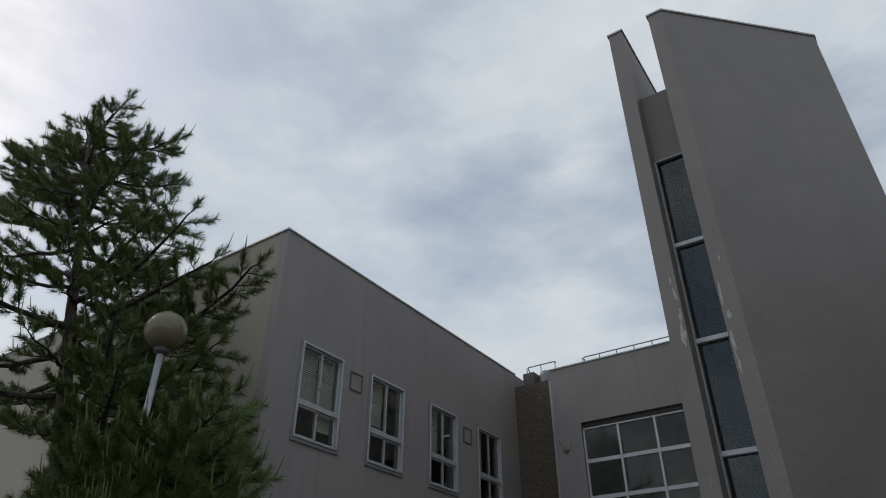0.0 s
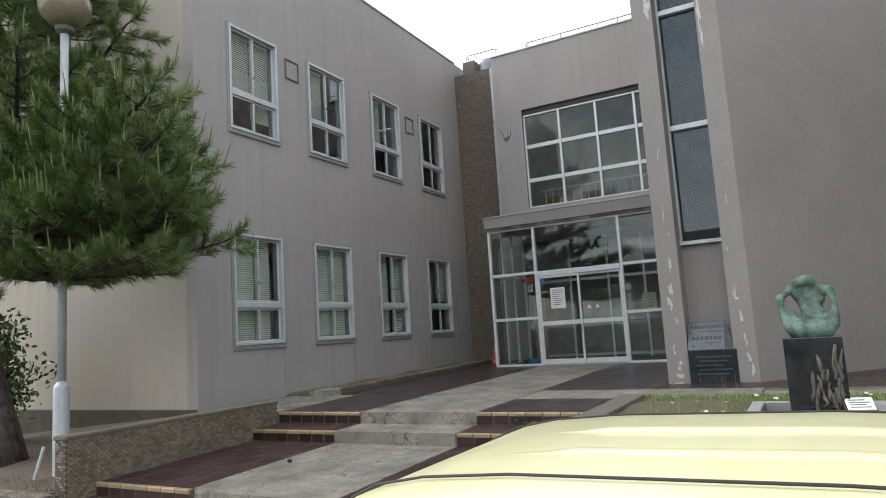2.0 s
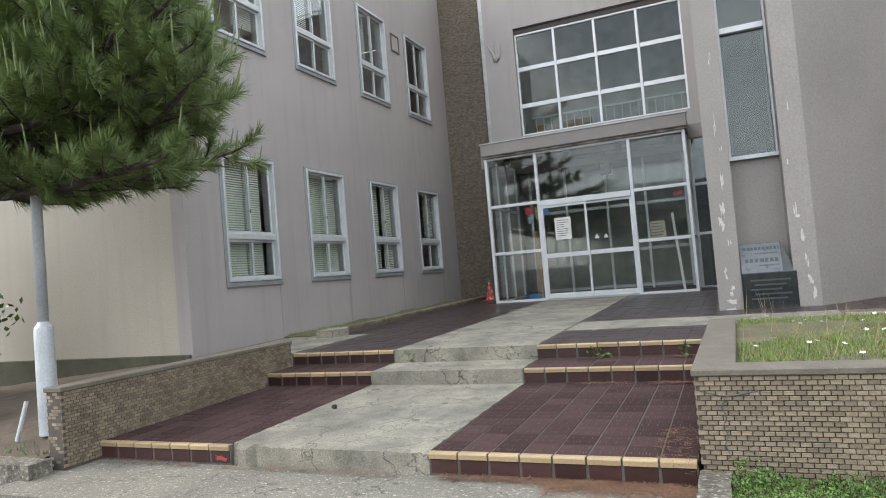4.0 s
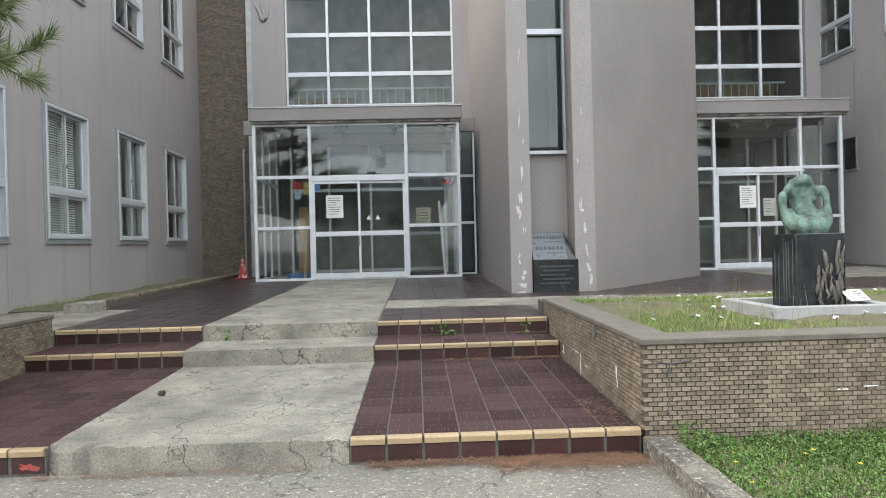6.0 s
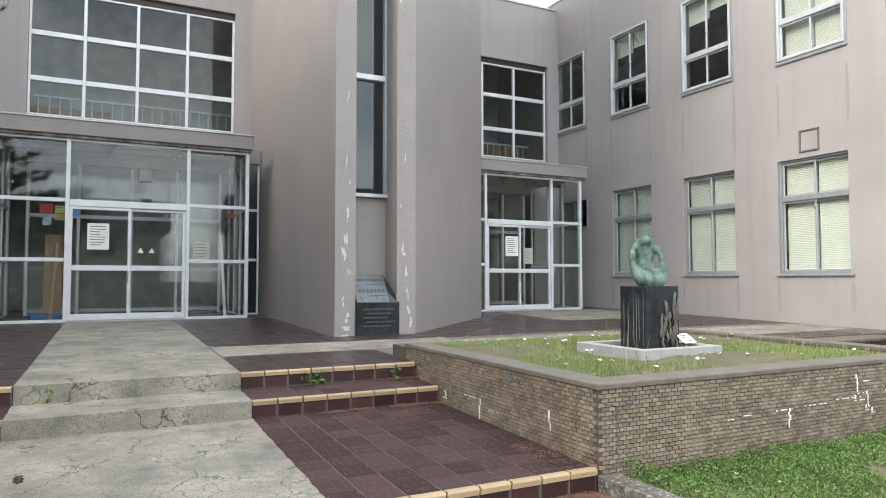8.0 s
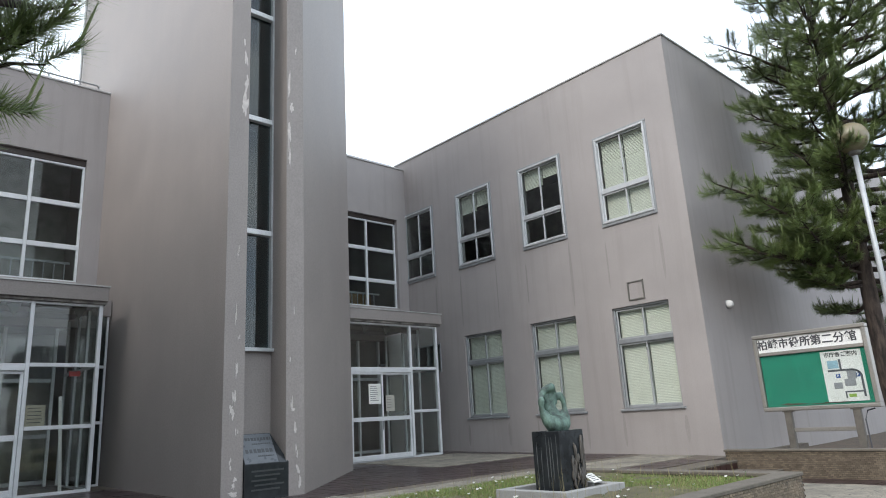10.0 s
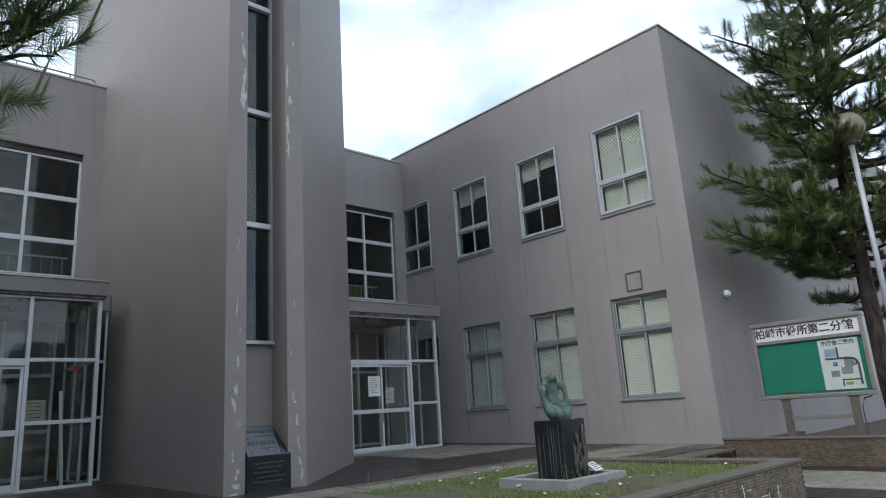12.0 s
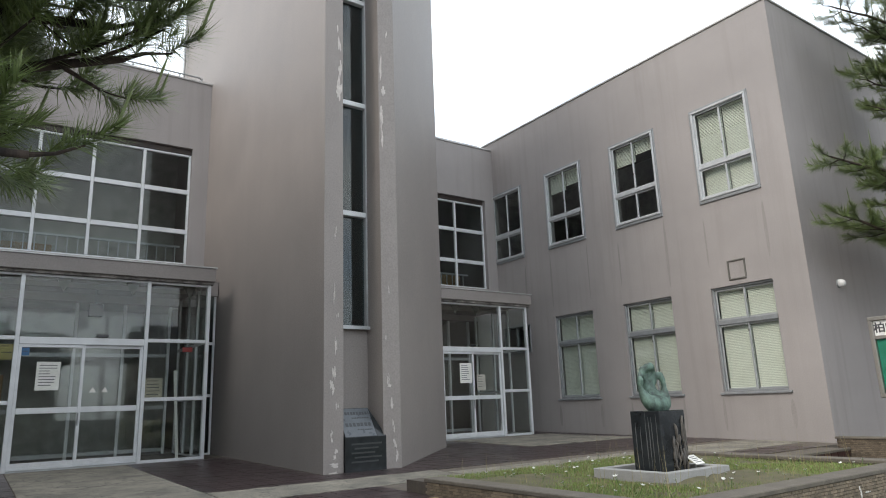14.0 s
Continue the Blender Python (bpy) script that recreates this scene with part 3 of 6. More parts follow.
for win, spans in zip(r_up, (((0.06, 0.69, 0.06), (0.71, 1.34, 0.06)), ((0.06, 0.69, 1.65), (0.71, 1.34, 1.8)), ((0.06, 0.69, 1.6), (0.71, 1.34, 1.7)), ())):
    for a, b, lo in spans:
        blind(win, a, b, lo, 2.15, gap=0.035, tilt=0.0152)
for win in r_low:
    blind(win, 0.06, 0.74, 0.06, 2.25, 0.2, 0.035, 0.0152)
    blind(win, 0.76, 1.43, 0.06, 2.25, 0.2, 0.035, 0.0152)

small = thing("window_5", facing(RX, 18.2, 2.95, True), "small high aluminium window beside the porch", "window", kind="structure")
link("window_frame", ring(0, 1.25, 0, 0.85, 0.045, -0.03, 0.1, bevel=0.006), ALU_DULL, small)
link("mullion", box(0.6, 0.65, -0.02, 0.08, 0.045, 0.805), ALU_DULL, small)
pane(small, 0.045, 0.6, 0.045, 0.805, 0.03)
pane(small, 0.65, 1.205, 0.045, 0.805, 0.03)

# rain marks under the window corners
MARK = mat("rain_mark", (0.285, 0.262, 0.253), 0.8, dark=(0.25, 0.23, 0.222), scale=3, fine=40, amount=0.3, bump=0.2)
rk = random.Random(77)


def rain_mark(x, y, z, w, h, right):
    """A faint ragged run of dirt down the wall."""
    mk = flake(None, 0, 0, w, h, 0.003, "rain_mark", MARK, "y", 22, rk, 0.86)
    mk.matrix_basis = facing(x, y, z, right)
    tagged(mk, "faint dark rain mark on the plaster", "rain mark", "rain marks", "structure")


for a, b in RWIN_U:
    for y in (a - 0.03, b + 0.03):
        rain_mark(RX, y, 4.95, rk.uniform(0.02, 0.045), rk.uniform(0.6, 0.88), True)
for a, b in RWIN_G:
    for y in (a - 0.03, b + 0.02):
        rain_mark(RX, y, 1.1, rk.uniform(0.03, 0.06), rk.uniform(0.3, 0.42), True)
for a, b in LWIN:
    rain_mark(LX, b, 1.1, 0.022, rk.uniform(0.5, 0.7), False)

# shallow square vent covers on the walls
vent = thing("vent_cover", facing(LX, 10.8, 7.14, False), "small square flush vent cover painted like the wall", "vent cover", "wall vent covers")
link("frame", ring(0, 0.42, 0, 0.44, 0.03, -0.03, 0.01, bevel=0.004), CONC_DARK, vent)
link("plate", box(0.035, 0.385, -0.008, 0.008, 0.035, 0.405), PLASTER, vent)
copy_thing(vent, facing(LX, 15.57, 7.11, False))
copy_thing(vent, facing(RX, 10.37, 3.99, True))

# shade of the recess over the upper windows, put into a dark brown
GAP_SHADE = mat("head_gap_shade", (0.06, 0.045, 0.038), 0.5, 0.3, dark=(0.035, 0.028, 0.024), scale=4, fine=60, bump=0.05)

# ---- centre: upper windows ----
def grid_window(name, x0, xs, z0, zs, label):
    win = thing(name, pose(x0, FY + 0.14, z0), label, "window", kind="structure")
    w, h = xs[-1], zs[-1]
    link("window_frame", ring(0, w, 0, h, 0.05, -0.04, 0.05, bevel=0.006), WHITE_FRAME, win)
    for x in xs[1:-1]:
        link("mullion", box(x - 0.034, x + 0.034, -0.05, 0.04, 0.05, h - 0.05, 0.005), WHITE_FRAME, win)
    for z in zs[1:-1]:
        for a, b in zip(xs, xs[1:]):
            link("glazing_bar", box(a + 0.036, b - 0.036, -0.04, 0.035, z - 0.055, z + 0.055, 0.005), WHITE_FRAME, win)
    for a, b in zip(xs, xs[1:]):
        for c, d in zip(zs, zs[1:]):
            pane(win, a + 0.02, b - 0.02, c + 0.02, d - 0.02, 0.01, GLASS_UPPER)
    # added strip, coloured as the shadow gap between frame and wall
    link("head_box", box(0, w, -0.05, 0.08, h + 0.003, h + 0.14, 0.006), GAP_SHADE, win, "dark brown strip painted as the shaded recess above the frame")
    return win


grid_window("window_3", -7.80, [0, 1.075, 2.15, 3.225, 4.30], 5.02, [0, 0.82, 1.83, 2.8], "wide window of twelve panes in white bars")
grid_window("window_4", 1.36, [0, 1.08, 2.16, 3.25, 4.40], 5.05, [0, 0.85, 1.86, 2.80], "wide window of twelve panes in white bars")
for x0, x1 in ((-7.8, -3.4), (1.4, 5.9)):
    rail = thing("stair_rail", pose(x0, 19.6, 4.75), "pale stair rail with thin upright bars behind glass", "stair rail", "stair rails")
    link("top_rail", box(0, x1 - x0, -0.03, 0.03, 0.95, 1.0), WHITE_FRAME, rail)
    n = int((x1 - x0) / 0.22)
    for k in range(n):
        link("baluster", box(0.1 + k * 0.22, 0.125 + k * 0.22, -0.012, 0.012, 0, 0.95), WHITE_FRAME, rail)
WOOD = mat("pale_wood", (0.42, 0.28, 0.15), 0.6, dark=(0.3, 0.19, 0.1), scale=3, fine=30, bump=0.1, stretch=(1, 6, 6))
tagged(link("wood_panel", box(3.2, 5.8, 19.9, 19.95, 4.75, 5.75, 0.01), WOOD), "low pale wooden panel behind the upper window", "panel")
tagged(link("wood_panel", box(-7.9, -6.2, 20.1, 20.15, 4.75, 5.6, 0.01), WOOD), "low pale wooden panel behind the upper window", "panel")

tagged(link("trim_corner", box(-8.84, -8.645, 18.62, 18.76, 0.6, 9.6, 0.01), COPING), "pale metal flashing in the corner beside the brown wall", "flashing", kind="structure")

# crest relief on the pier
bm = bmesh.new()
for k, (dx, hh) in enumerate(((-0.13, 0.5), (0.0, 0.62), (0.13, 0.5))):
    pts = [(-8.33 + dx * (0.3 + 1.2 * i / 6) + 0.03 * math.sin(i), FY - 0.01, 7.35 + hh * (i / 6 - 0.3)) for i in range(7)]
    tube(pts, [0.045, 0.05, 0.045, 0.04, 0.03, 0.02, 0.01], 8, bm)
tagged(link("wall_relief", bm, PLASTER, smooth=True), "small plaster relief of curved strokes on the pier", "relief")


# ---- entrances ----
def porch(name, x0, posts, xend, door, label, side_left, seam):
    """A glazed box under the canopy: posts, transoms, panes and a pair of sliding doors."""
    yy, top, bot = 16.05, 4.12, 0.665
    p = thing(name, pose(0, 0, 0), label, "entrance porch", "entrances", "structure")
    for x in posts:
        link("post", box(x - 0.035, x + 0.035, yy - 0.05, yy + 0.05, bot, top, 0.006), WHITE_FRAME, p)
    for a, b in zip(posts, posts[1:]):
        a2, b2 = a + 0.035, b - 0.035
        isdoor = abs(a - door[0]) < 0.01
        link("head_rail", box(a2, b2, yy - 0.04, yy + 0.04, top - 0.05, top, 0.005), WHITE_FRAME, p)
        if isdoor:
            link("door_header", box(a2, b2, yy - 0.06, yy + 0.05, 2.84, 2.97, 0.008), WHITE_FRAME, p)
            link("threshold", box(a2, b2, yy - 0.05, yy + 0.05, bot - 0.02, bot + 0.025), ALU, p)
            pane(p, a2, b2, 2.97, top - 0.05, yy, GLASS_CLEAR)
            mid = (a2 + b2) / 2
            for c, d, y in ((a2, mid + 0.03, yy - 0.03), (mid - 0.03, b2, yy + 0.01)):
                leaf = link("door_leaf", ring(c, d, bot + 0.03, 2.84, 0.055, y - 0.017, y + 0.017, bevel=0.005), WHITE_FRAME, p, "white framed sliding door leaf")
                link("bottom_rail", box(c + 0.055, d - 0.055, y - 0.016, y + 0.016, bot + 0.085, bot + 0.15), WHITE_FRAME, leaf)
                link("mid_rail", box(c + 0.055, d - 0.055, y - 0.02, y + 0.02, 1.63, 1.73, 0.005), WHITE_FRAME, leaf)
                pane(leaf, c + 0.055, d - 0.055, bot + 0.15, 1.63, y, GLASS_CLEAR)
                pane(leaf, c + 0.055, d - 0.055, 1.73, 2.785, y, GLASS_CLEAR)
            link("door_handle", box(mid - 0.02, mid + 0.0, yy - 0.075, yy - 0.05, 1.4, 1.62, 0.004), ALU_DULL, p, "grey pull handle")
        else:
            zs = [bot + 0.02, 1.83, 2.95, top - 0.05]
            for z in zs[:3]:
                t = 0.035 if z > 1 else 0.03
                link("transom", box(a2, b2, yy - 0.04, yy + 0.04, z - t, z + t, 0.005), WHITE_FRAME, p)
            for c, d in zip(zs, zs[1:]):
                pane(p, a2, b2, c + 0.03, d - 0.03, yy, GLASS_CLEAR)
    # returns to the wall behind
    for x, on in ((posts[0], side_left), (posts[-1], not side_left or True)):
        ys = [16.1, 16.8, 17.5, FY - 0.03]
        for y in ys[1:]:
            link("side_post", box(x - 0.025, x + 0.025, y - 0.03, y + 0.03, bot, top, 0.005), WHITE_FRAME, p)
        for c, d in zip(ys, ys[1:]):
            for z in (bot + 0.02, 1.83, 2.95):
                link("side_transom", box(x - 0.025, x + 0.025, c + 0.03, d - 0.03, z - 0.03, z + 0.03), WHITE_FRAME, p)
            ob = link("side_pane", box(x - 0.003, x + 0.003, c + 0.03, d - 0.03, bot, top), GLASS_CLEAR, p)
            ob.visible_shadow = False
    # inner doors in the wall behind
    inner = [posts[0] + 0.35, posts[1] + 0.1, (door[0] + door[1]) / 2 + 0.1, door[1], posts[-1] - 0.2]
    for x in inner:
        link("inner_post", box(x - 0.03, x + 0.03, 18.42, 18.5, bot, 3.98), WHITE_FRAME, p)
    for a, b in zip(inner, inner[1:]):
        for z in (bot + 0.12, 1.7, 2.85):
            link("inner_rail", box(a + 0.03, b - 0.03, 18.43, 18.49, z - 0.04, z + 0.04), ALU, p)
        pane(p, a + 0.03, b - 0.03, bot + 0.1, 3.98, 18.46, GLASS_CLEAR, "inner_pane")
    return p


porch("entrance_1", -8.1, [-8.08, -6.87, -4.75, -3.59], -3.2, (-6.87, -4.75), "glazed entrance porch with white sliding doors", True, 0)
porch("entrance_2", 0, [0.9, 2.2, 4.2, 5.14], 5.6, (2.2, 4.2), "glazed entrance porch with white sliding doors", True, 0)
bay = thing("side_bay", pose(-3.55, 17.1, 0.67), "narrow glazed side bay beside the tower", "glazed bay", kind="structure")
link("window_frame", ring(0, 0.42, 0, 3.45, 0.045, -0.03, 0.03, bevel=0.005), WHITE_FRAME, bay)
for z in (1.23, 2.35):
    link("transom", box(0.045, 0.375, -0.03, 0.03, z - 0.03, z + 0.03), WHITE_FRAME, bay)
pane(bay, 0.045, 0.375, 0.045, 3.4, 0, GLASS_DARK)
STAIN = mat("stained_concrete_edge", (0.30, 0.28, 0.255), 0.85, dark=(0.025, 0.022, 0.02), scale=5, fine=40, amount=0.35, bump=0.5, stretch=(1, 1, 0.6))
for x0, x1, b0, b1 in ((-8.14, -3.5, -8.55, -3.12), (0.6, 5.27, 0.5, 5.4)):
    can = thing("canopy", pose(0, 0, 0), "flat grey plaster canopy with a stained lower edge", "canopy", "entrance canopies", "structure")
    link("fascia", box(x0, x1, 15.88, 16.0, 4.17, 4.45, 0.01), TOWER, can)
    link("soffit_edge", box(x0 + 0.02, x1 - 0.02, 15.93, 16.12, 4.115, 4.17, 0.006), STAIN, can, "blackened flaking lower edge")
    link("slab", box(x0 + 0.03, x1 - 0.03, 16.0, FY, 4.17, 4.40), PLASTER, can)
    link("back_fascia", box(b0, b1, 17.0, 17.08, 4.06, 4.40, 0.01), TOWER, can)
    link("roof_lip", box(x0 - 0.02, x1 + 0.02, 15.86, 16.02, 4.45, 4.475), COPING, can)
# pointed paper trims hanging behind the upper panes
PAPER = mat("paper", (0.78, 0.77, 0.73), 0.8, dark=(0.68, 0.67, 0.62), scale=5, bump=0)
INK = mat("ink", (0.08, 0.08, 0.09), 0.7, bump=0)
for x in (-7.6, -6.2, -5.0, -3.9, 2.9, 3.6):
    bm = bmesh.new()
    vs = [bm.verts.new(q) for q in ((x - 0.16, 16.3, 4.16), (x + 0.16, 16.3, 4.16), (x, 16.3, 3.86), (x - 0.16, 16.31, 4.16), (x + 0.16, 16.31, 4.16), (x, 16.31, 3.86))]
    for q in ((0, 1, 2), (3, 5, 4), (0, 2, 5, 3), (1, 4, 5, 2), (0, 3, 4, 1)):
        bm.faces.new([vs[i] for i in q])
    tagged(link("ceiling_point", bm, CONC_DARK), "pointed grey ceiling bracket behind the porch glass", "bracket", "porch brackets")


def notice(x, y, z, w, h, lines, label, paper=PAPER, seed=1):
    nt = thing("notice", pose(x, y, z), label, "notice", "door notices")
    link("sheet", box(0, w, -0.004, 0, 0, h), paper, nt)
    r = random.Random(seed)
    for k in range(lines):
        zz = h * (0.88 - 0.8 * k / max(1, lines))
        link("text_line", box(w * 0.12, w * r.uniform(0.55, 0.88), -0.006, -0.0041, zz - 0.008, zz + 0.004), INK, nt)
    return nt


notice(-6.53, 16.0, 2.03, 0.37, 0.5, 8, "white printed notice taped to the glass door", seed=2)
notice(2.76, 16.0, 2.05, 0.38, 0.5, 8, "white printed notice taped to the glass door", seed=3)
notice(3.32, 16.03, 1.86, 0.28, 0.4, 5, "faded printed notice behind the glass door", mat("faded_paper", (0.5, 0.48, 0.42), 0.8, bump=0), seed=4)
notice(-4.55, 16.9, 1.85, 0.34, 0.42, 5, "cream notice behind the side pane", mat("cream_paper", (0.6, 0.55, 0.42), 0.8, bump=0), seed=5)
RED, BLUE, YEL = mat("red_print", (0.5, 0.05, 0.05), 0.6, bump=0), mat("blue_plastic", (0.03, 0.14, 0.32), 0.4, bump=0.05), mat("yellow_print", (0.6, 0.52, 0.2), 0.6, bump=0)
notice(-7.35, 16.5, 2.72, 0.22, 0.18, 2, "red printed notice behind the side pane", RED, 6)
notice(-7.3, 16.5, 2.5, 0.14, 0.2, 2, "pale blue notice behind the side pane", mat("pale_blue_print", (0.4, 0.5, 0.58), 0.7, bump=0), 7)
notice(-7.1, 16.5, 2.6, 0.22, 0.28, 2, "yellow notice behind the side pane", YEL, 8)
notice(-3.95, 16.5, 2.78, 0.2, 0.1, 1, "small red notice behind the side pane", RED, 9)
crate = thing("blue_crate", pose(-7.5, 16.35, 0.67), "shallow blue plastic tray inside the porch", "tray")
bm = ring(0, 0.62, 0, 0.14, 0.02, 0, 0.02)
box(0, 0.62, 0.02, 0.4, 0, 0.02, 0, bm), box(0, 0.02, 0.02, 0.4, 0.02, 0.14, 0, bm), box(0.6, 0.62, 0.02, 0.4, 0.02, 0.14, 0, bm), box(0, 0.62, 0.4, 0.42, 0, 0.14, 0, bm)
link("tray_body", bm, BLUE, crate)
for x, h, tilt in ((-7.15, 1.5, 4), (-3.9, 1.75, -4), (4.6, 1.2, 8)):
    st = link("leaning_board", box(-0.03, 0.03, -0.015, 0.015, 0, h, 0.005), WOOD if x < -5 else PAPER)
    st.matrix_basis = pose(x, 16.7, 0.67, 0, tilt, 0)
    tagged(st, "thin pale strip of timber leaning inside the porch", "timber strip")

# small things on and behind the porch glass
SENSOR = mat("dark_sensor_plastic", (0.05, 0.05, 0.052), 0.4, dark=(0.035, 0.035, 0.037), bump=0.02)
CARD = mat("brown_cardboard", (0.30, 0.20, 0.115), 0.85, dark=(0.24, 0.155, 0.09), scale=4, fine=40, bump=0.1)
for x in (-5.62, 3.1):
    sens = thing("door_sensor", pose(x, 15.955, 2.985), "small dark door sensor above the sliding doors", "door sensor", "door sensors")
    link("housing", box(0, 0.2, 0, 0.05, 0, 0.055, 0.01), SENSOR, sens)
    link("lens_strip", box(0.02, 0.18, -0.004, 0.0, 0.012, 0.03), CARGLASS, sens)
hung = thing("ceiling_speaker", pose(-5.62, 17.3, 3.55), "dark box hanging under the porch ceiling", "speaker")
link("housing", box(0, 0.26, 0, 0.16, 0, 0.26, 0.012), SENSOR, hung)
link("hanger", box(0.115, 0.145, 0.065, 0.095, 0.26, 0.62), ALU_DULL, hung)
sheet = link("cardboard_sheet", box(0, 0.30, -0.012, 0.012, 0, 1.68, 0.004), CARD)
sheet.matrix_basis = pose(-7.28, 16.78, 0.67, -4, 0, 0)
tagged(sheet, "tall brown cardboard sheet leaning inside the porch", "cardboard")
for x in (-5.66, -5.46):
    bm = bmesh.new()
    vs = [bm.verts.new(q) for y in (16.036, 16.040) for q in ((x, y, 1.98), (x + 0.11, y, 1.98), (x + 0.055, y, 2.08))]
    for q in ((0, 1, 2), (3, 5, 4), (0, 2, 5, 3), (1, 4, 5, 2), (0, 3, 4, 1)):
        bm.faces.new([vs[i] for i in q])
    tagged(link("door_sticker", bm, PAPER), "small white triangular sticker on the door glass", "sticker", "door stickers")
notice(-6.78, 16.02, 2.64, 0.12, 0.16, 2, "small blue notice on the door glass", BLUE, 12)

# traffic cone by the brown wall
cone = thing("traffic_cone", pose(-8.75, 17.4, plat(17.4)) @ Matrix.Diagonal((0.8, 0.8, 0.76, 1)), "red traffic cone with white patches by the porch", "traffic cone")
link("base", box(-0.19, 0.19, -0.19, 0.19, 0, 0.035, 0.01), RED, cone)
link("cone_body", lathe([(0.14, 0.035), (0.03, 0.66), (0.02, 0.68)], 18), mat("cone_plastic", (0.55, 0.07, 0.05), 0.5, dark=(0.42, 0.05, 0.04), spots=(8, 0.53, 0.56, (0.7, 0.68, 0.65)), bump=0.05), cone)
link("cap", lathe([(0.04, 0.66), (0.05, 0.68), (0.045, 0.75), (0.02, 0.77)], 14), mat("green_plastic", (0.05, 0.2, 0.12), 0.5, bump=0), cone, "green cap")
pipe = thing("drain_pipe", pose(-9.0, 18.72, 0.6), "thin brown drain pipe on the brown wall", "pipe")
link("pipe_body", tube([(0, 0, 0), (0, 0, 3.3), (0, 0.05, 3.4)], 0.03, 10), ALU_DULL, pipe)
link("pipe_bracket", box(-0.045, 0.045, -0.04, 0.06, 1.5, 1.53), ALU_DULL, pipe)

# ---- inscribed stone at the tower ----
STONE_TOP = mat("honed_grey_stone", (0.10, 0.112, 0.125), 0.3, dark=(0.07, 0.078, 0.088), scale=8, fine=120, bump=0.02)
ENGRAVE = mat("engraved_letters", (0.05, 0.055, 0.06), 0.5, bump=0)
ENGRAVE2 = mat("worn_letters", (0.042, 0.047, 0.05), 0.5, bump=0)
stone = thing("memorial_stone", pose(-2.76, 11.45, plat(11.4)), "black polished stone block with a sloping inscribed top", "memorial stone")
prof = [(0.0, 0.0), (0.0, 0.50), (0.30, 0.93), (0.34, 0.93), (0.34, 0.0)]
bm = bmesh.new()
a, b = [bm.verts.new((0, y, z)) for y, z in prof], [bm.verts.new((0.70 - (0.16 * max(0, z - 0.5) / 0.43), y, z)) for y, z in prof]
for i in range(5):
    k = (i + 1) % 5
    bm.faces.new((a[i], a[k], b[k], b[i]))
bm.faces.new(a), bm.faces.new(b)
link("block", bm, BLACK_STONE, stone)
sl = Vector((0, 0.30, 0.43)).normalized()
nrm = Vector((0, -0.43, 0.30)).normalized()


def slope_bar(u0, u1, s0, s1, off, material, name):
    bm = bmesh.new()
    q = [Vector((u, 0, 0.50)) + sl * s + nrm * o for o in (0.0, off) for u, s in ((u0, s0), (u1, s0), (u1, s1), (u0, s1))]
    v = [bm.verts.new(p) for p in q]
    for f in ((4, 5, 6, 7), (0, 1, 5, 4), (1, 2, 6, 5), (2, 3, 7, 6), (3, 0, 4, 7)):
        bm.faces.new([v[i] for i in f])
    return link(name, bm, material, stone)


slope_bar(0.004, 0.535, 0.01, 0.515, 0.004, STONE_TOP, "sloping_face")
rs = random.Random(8)
for s0, u0, u1, hgt, step in ((0.40, 0.05, 0.52, 0.05, 0.05), (0.33, 0.2, 0.5, 0.02, 0.03), (0.19, 0.06, 0.52, 0.06, 0.065), (0.12, 0.24, 0.52, 0.02, 0.03)):
    u = u0
    while u < u1 - 0.01:
        slope_bar(u, min(u1, u + step * rs.uniform(0.6, 0.8)), s0, s0 + hgt, 0.0065, ENGRAVE, "engraved_mark")
        u += step
for k in range(5):
    zz = 0.40 - k * 0.065
    link("engraved_line", box(0.1 + 0.05 * (k % 2), 0.62 - 0.06 * (k % 3), -0.003, 0.0, zz - 0.012, zz + 0.012), ENGRAVE2, stone)

# ---- forecourt ----
def tri_mesh(name, verts, faces, material, parent=None, label="", smooth=False):
    me = bpy.data.meshes.new(name)
    me.from_pydata([tuple(v) for v in verts], [], faces)
    me.materials.append(material)
    ob = new(name, me)
    ob.parent = parent
    if label:
        ob["label"] = label
    return ob


def sloped(x0, x1, y0, y1, zf, depth, nx=1, ny=1, jitter=0.0, seed=0):
    """A slab whose top follows zf(y), with a slightly uneven top and edges."""
    r = random.Random(seed)
    bm = bmesh.new()
    top = [[bm.verts.new((x0 + (x1 - x0) * i / nx + r.uniform(-jitter, jitter), y0 + (y1 - y0) * j / ny + r.uniform(-jitter, jitter), zf(y0 + (y1 - y0) * j / ny) + r.uniform(-jitter, jitter) * 0.35)) for i in range(nx + 1)] for j in range(ny + 1)]
    for j in range(ny):
        for i in range(nx):
            bm.faces.new((top[j][i], top[j][i + 1], top[j + 1][i + 1], top[j + 1][i]))
    edge = [top[0][i] for i in range(nx + 1)] + [top[j][nx] for j in range(1, ny + 1)] + [top[ny][i] for i in range(nx - 1, -1, -1)] + [top[j][0] for j in range(ny - 1, 0, -1)]
    low = [bm.verts.new((v.co.x, v.co.y, zf(v.co.y) - depth)) for v in edge]
    for k in range(len(edge)):
        q = (k + 1) % len(edge)
        bm.faces.new((edge[k], low[k], low[q], edge[q]))
    return bm


def landing(y):
    return 0.166 + 0.023 * (y - 5.42)


def tread(y):
    return 0.378 + 0.02 * (y - 7.87)


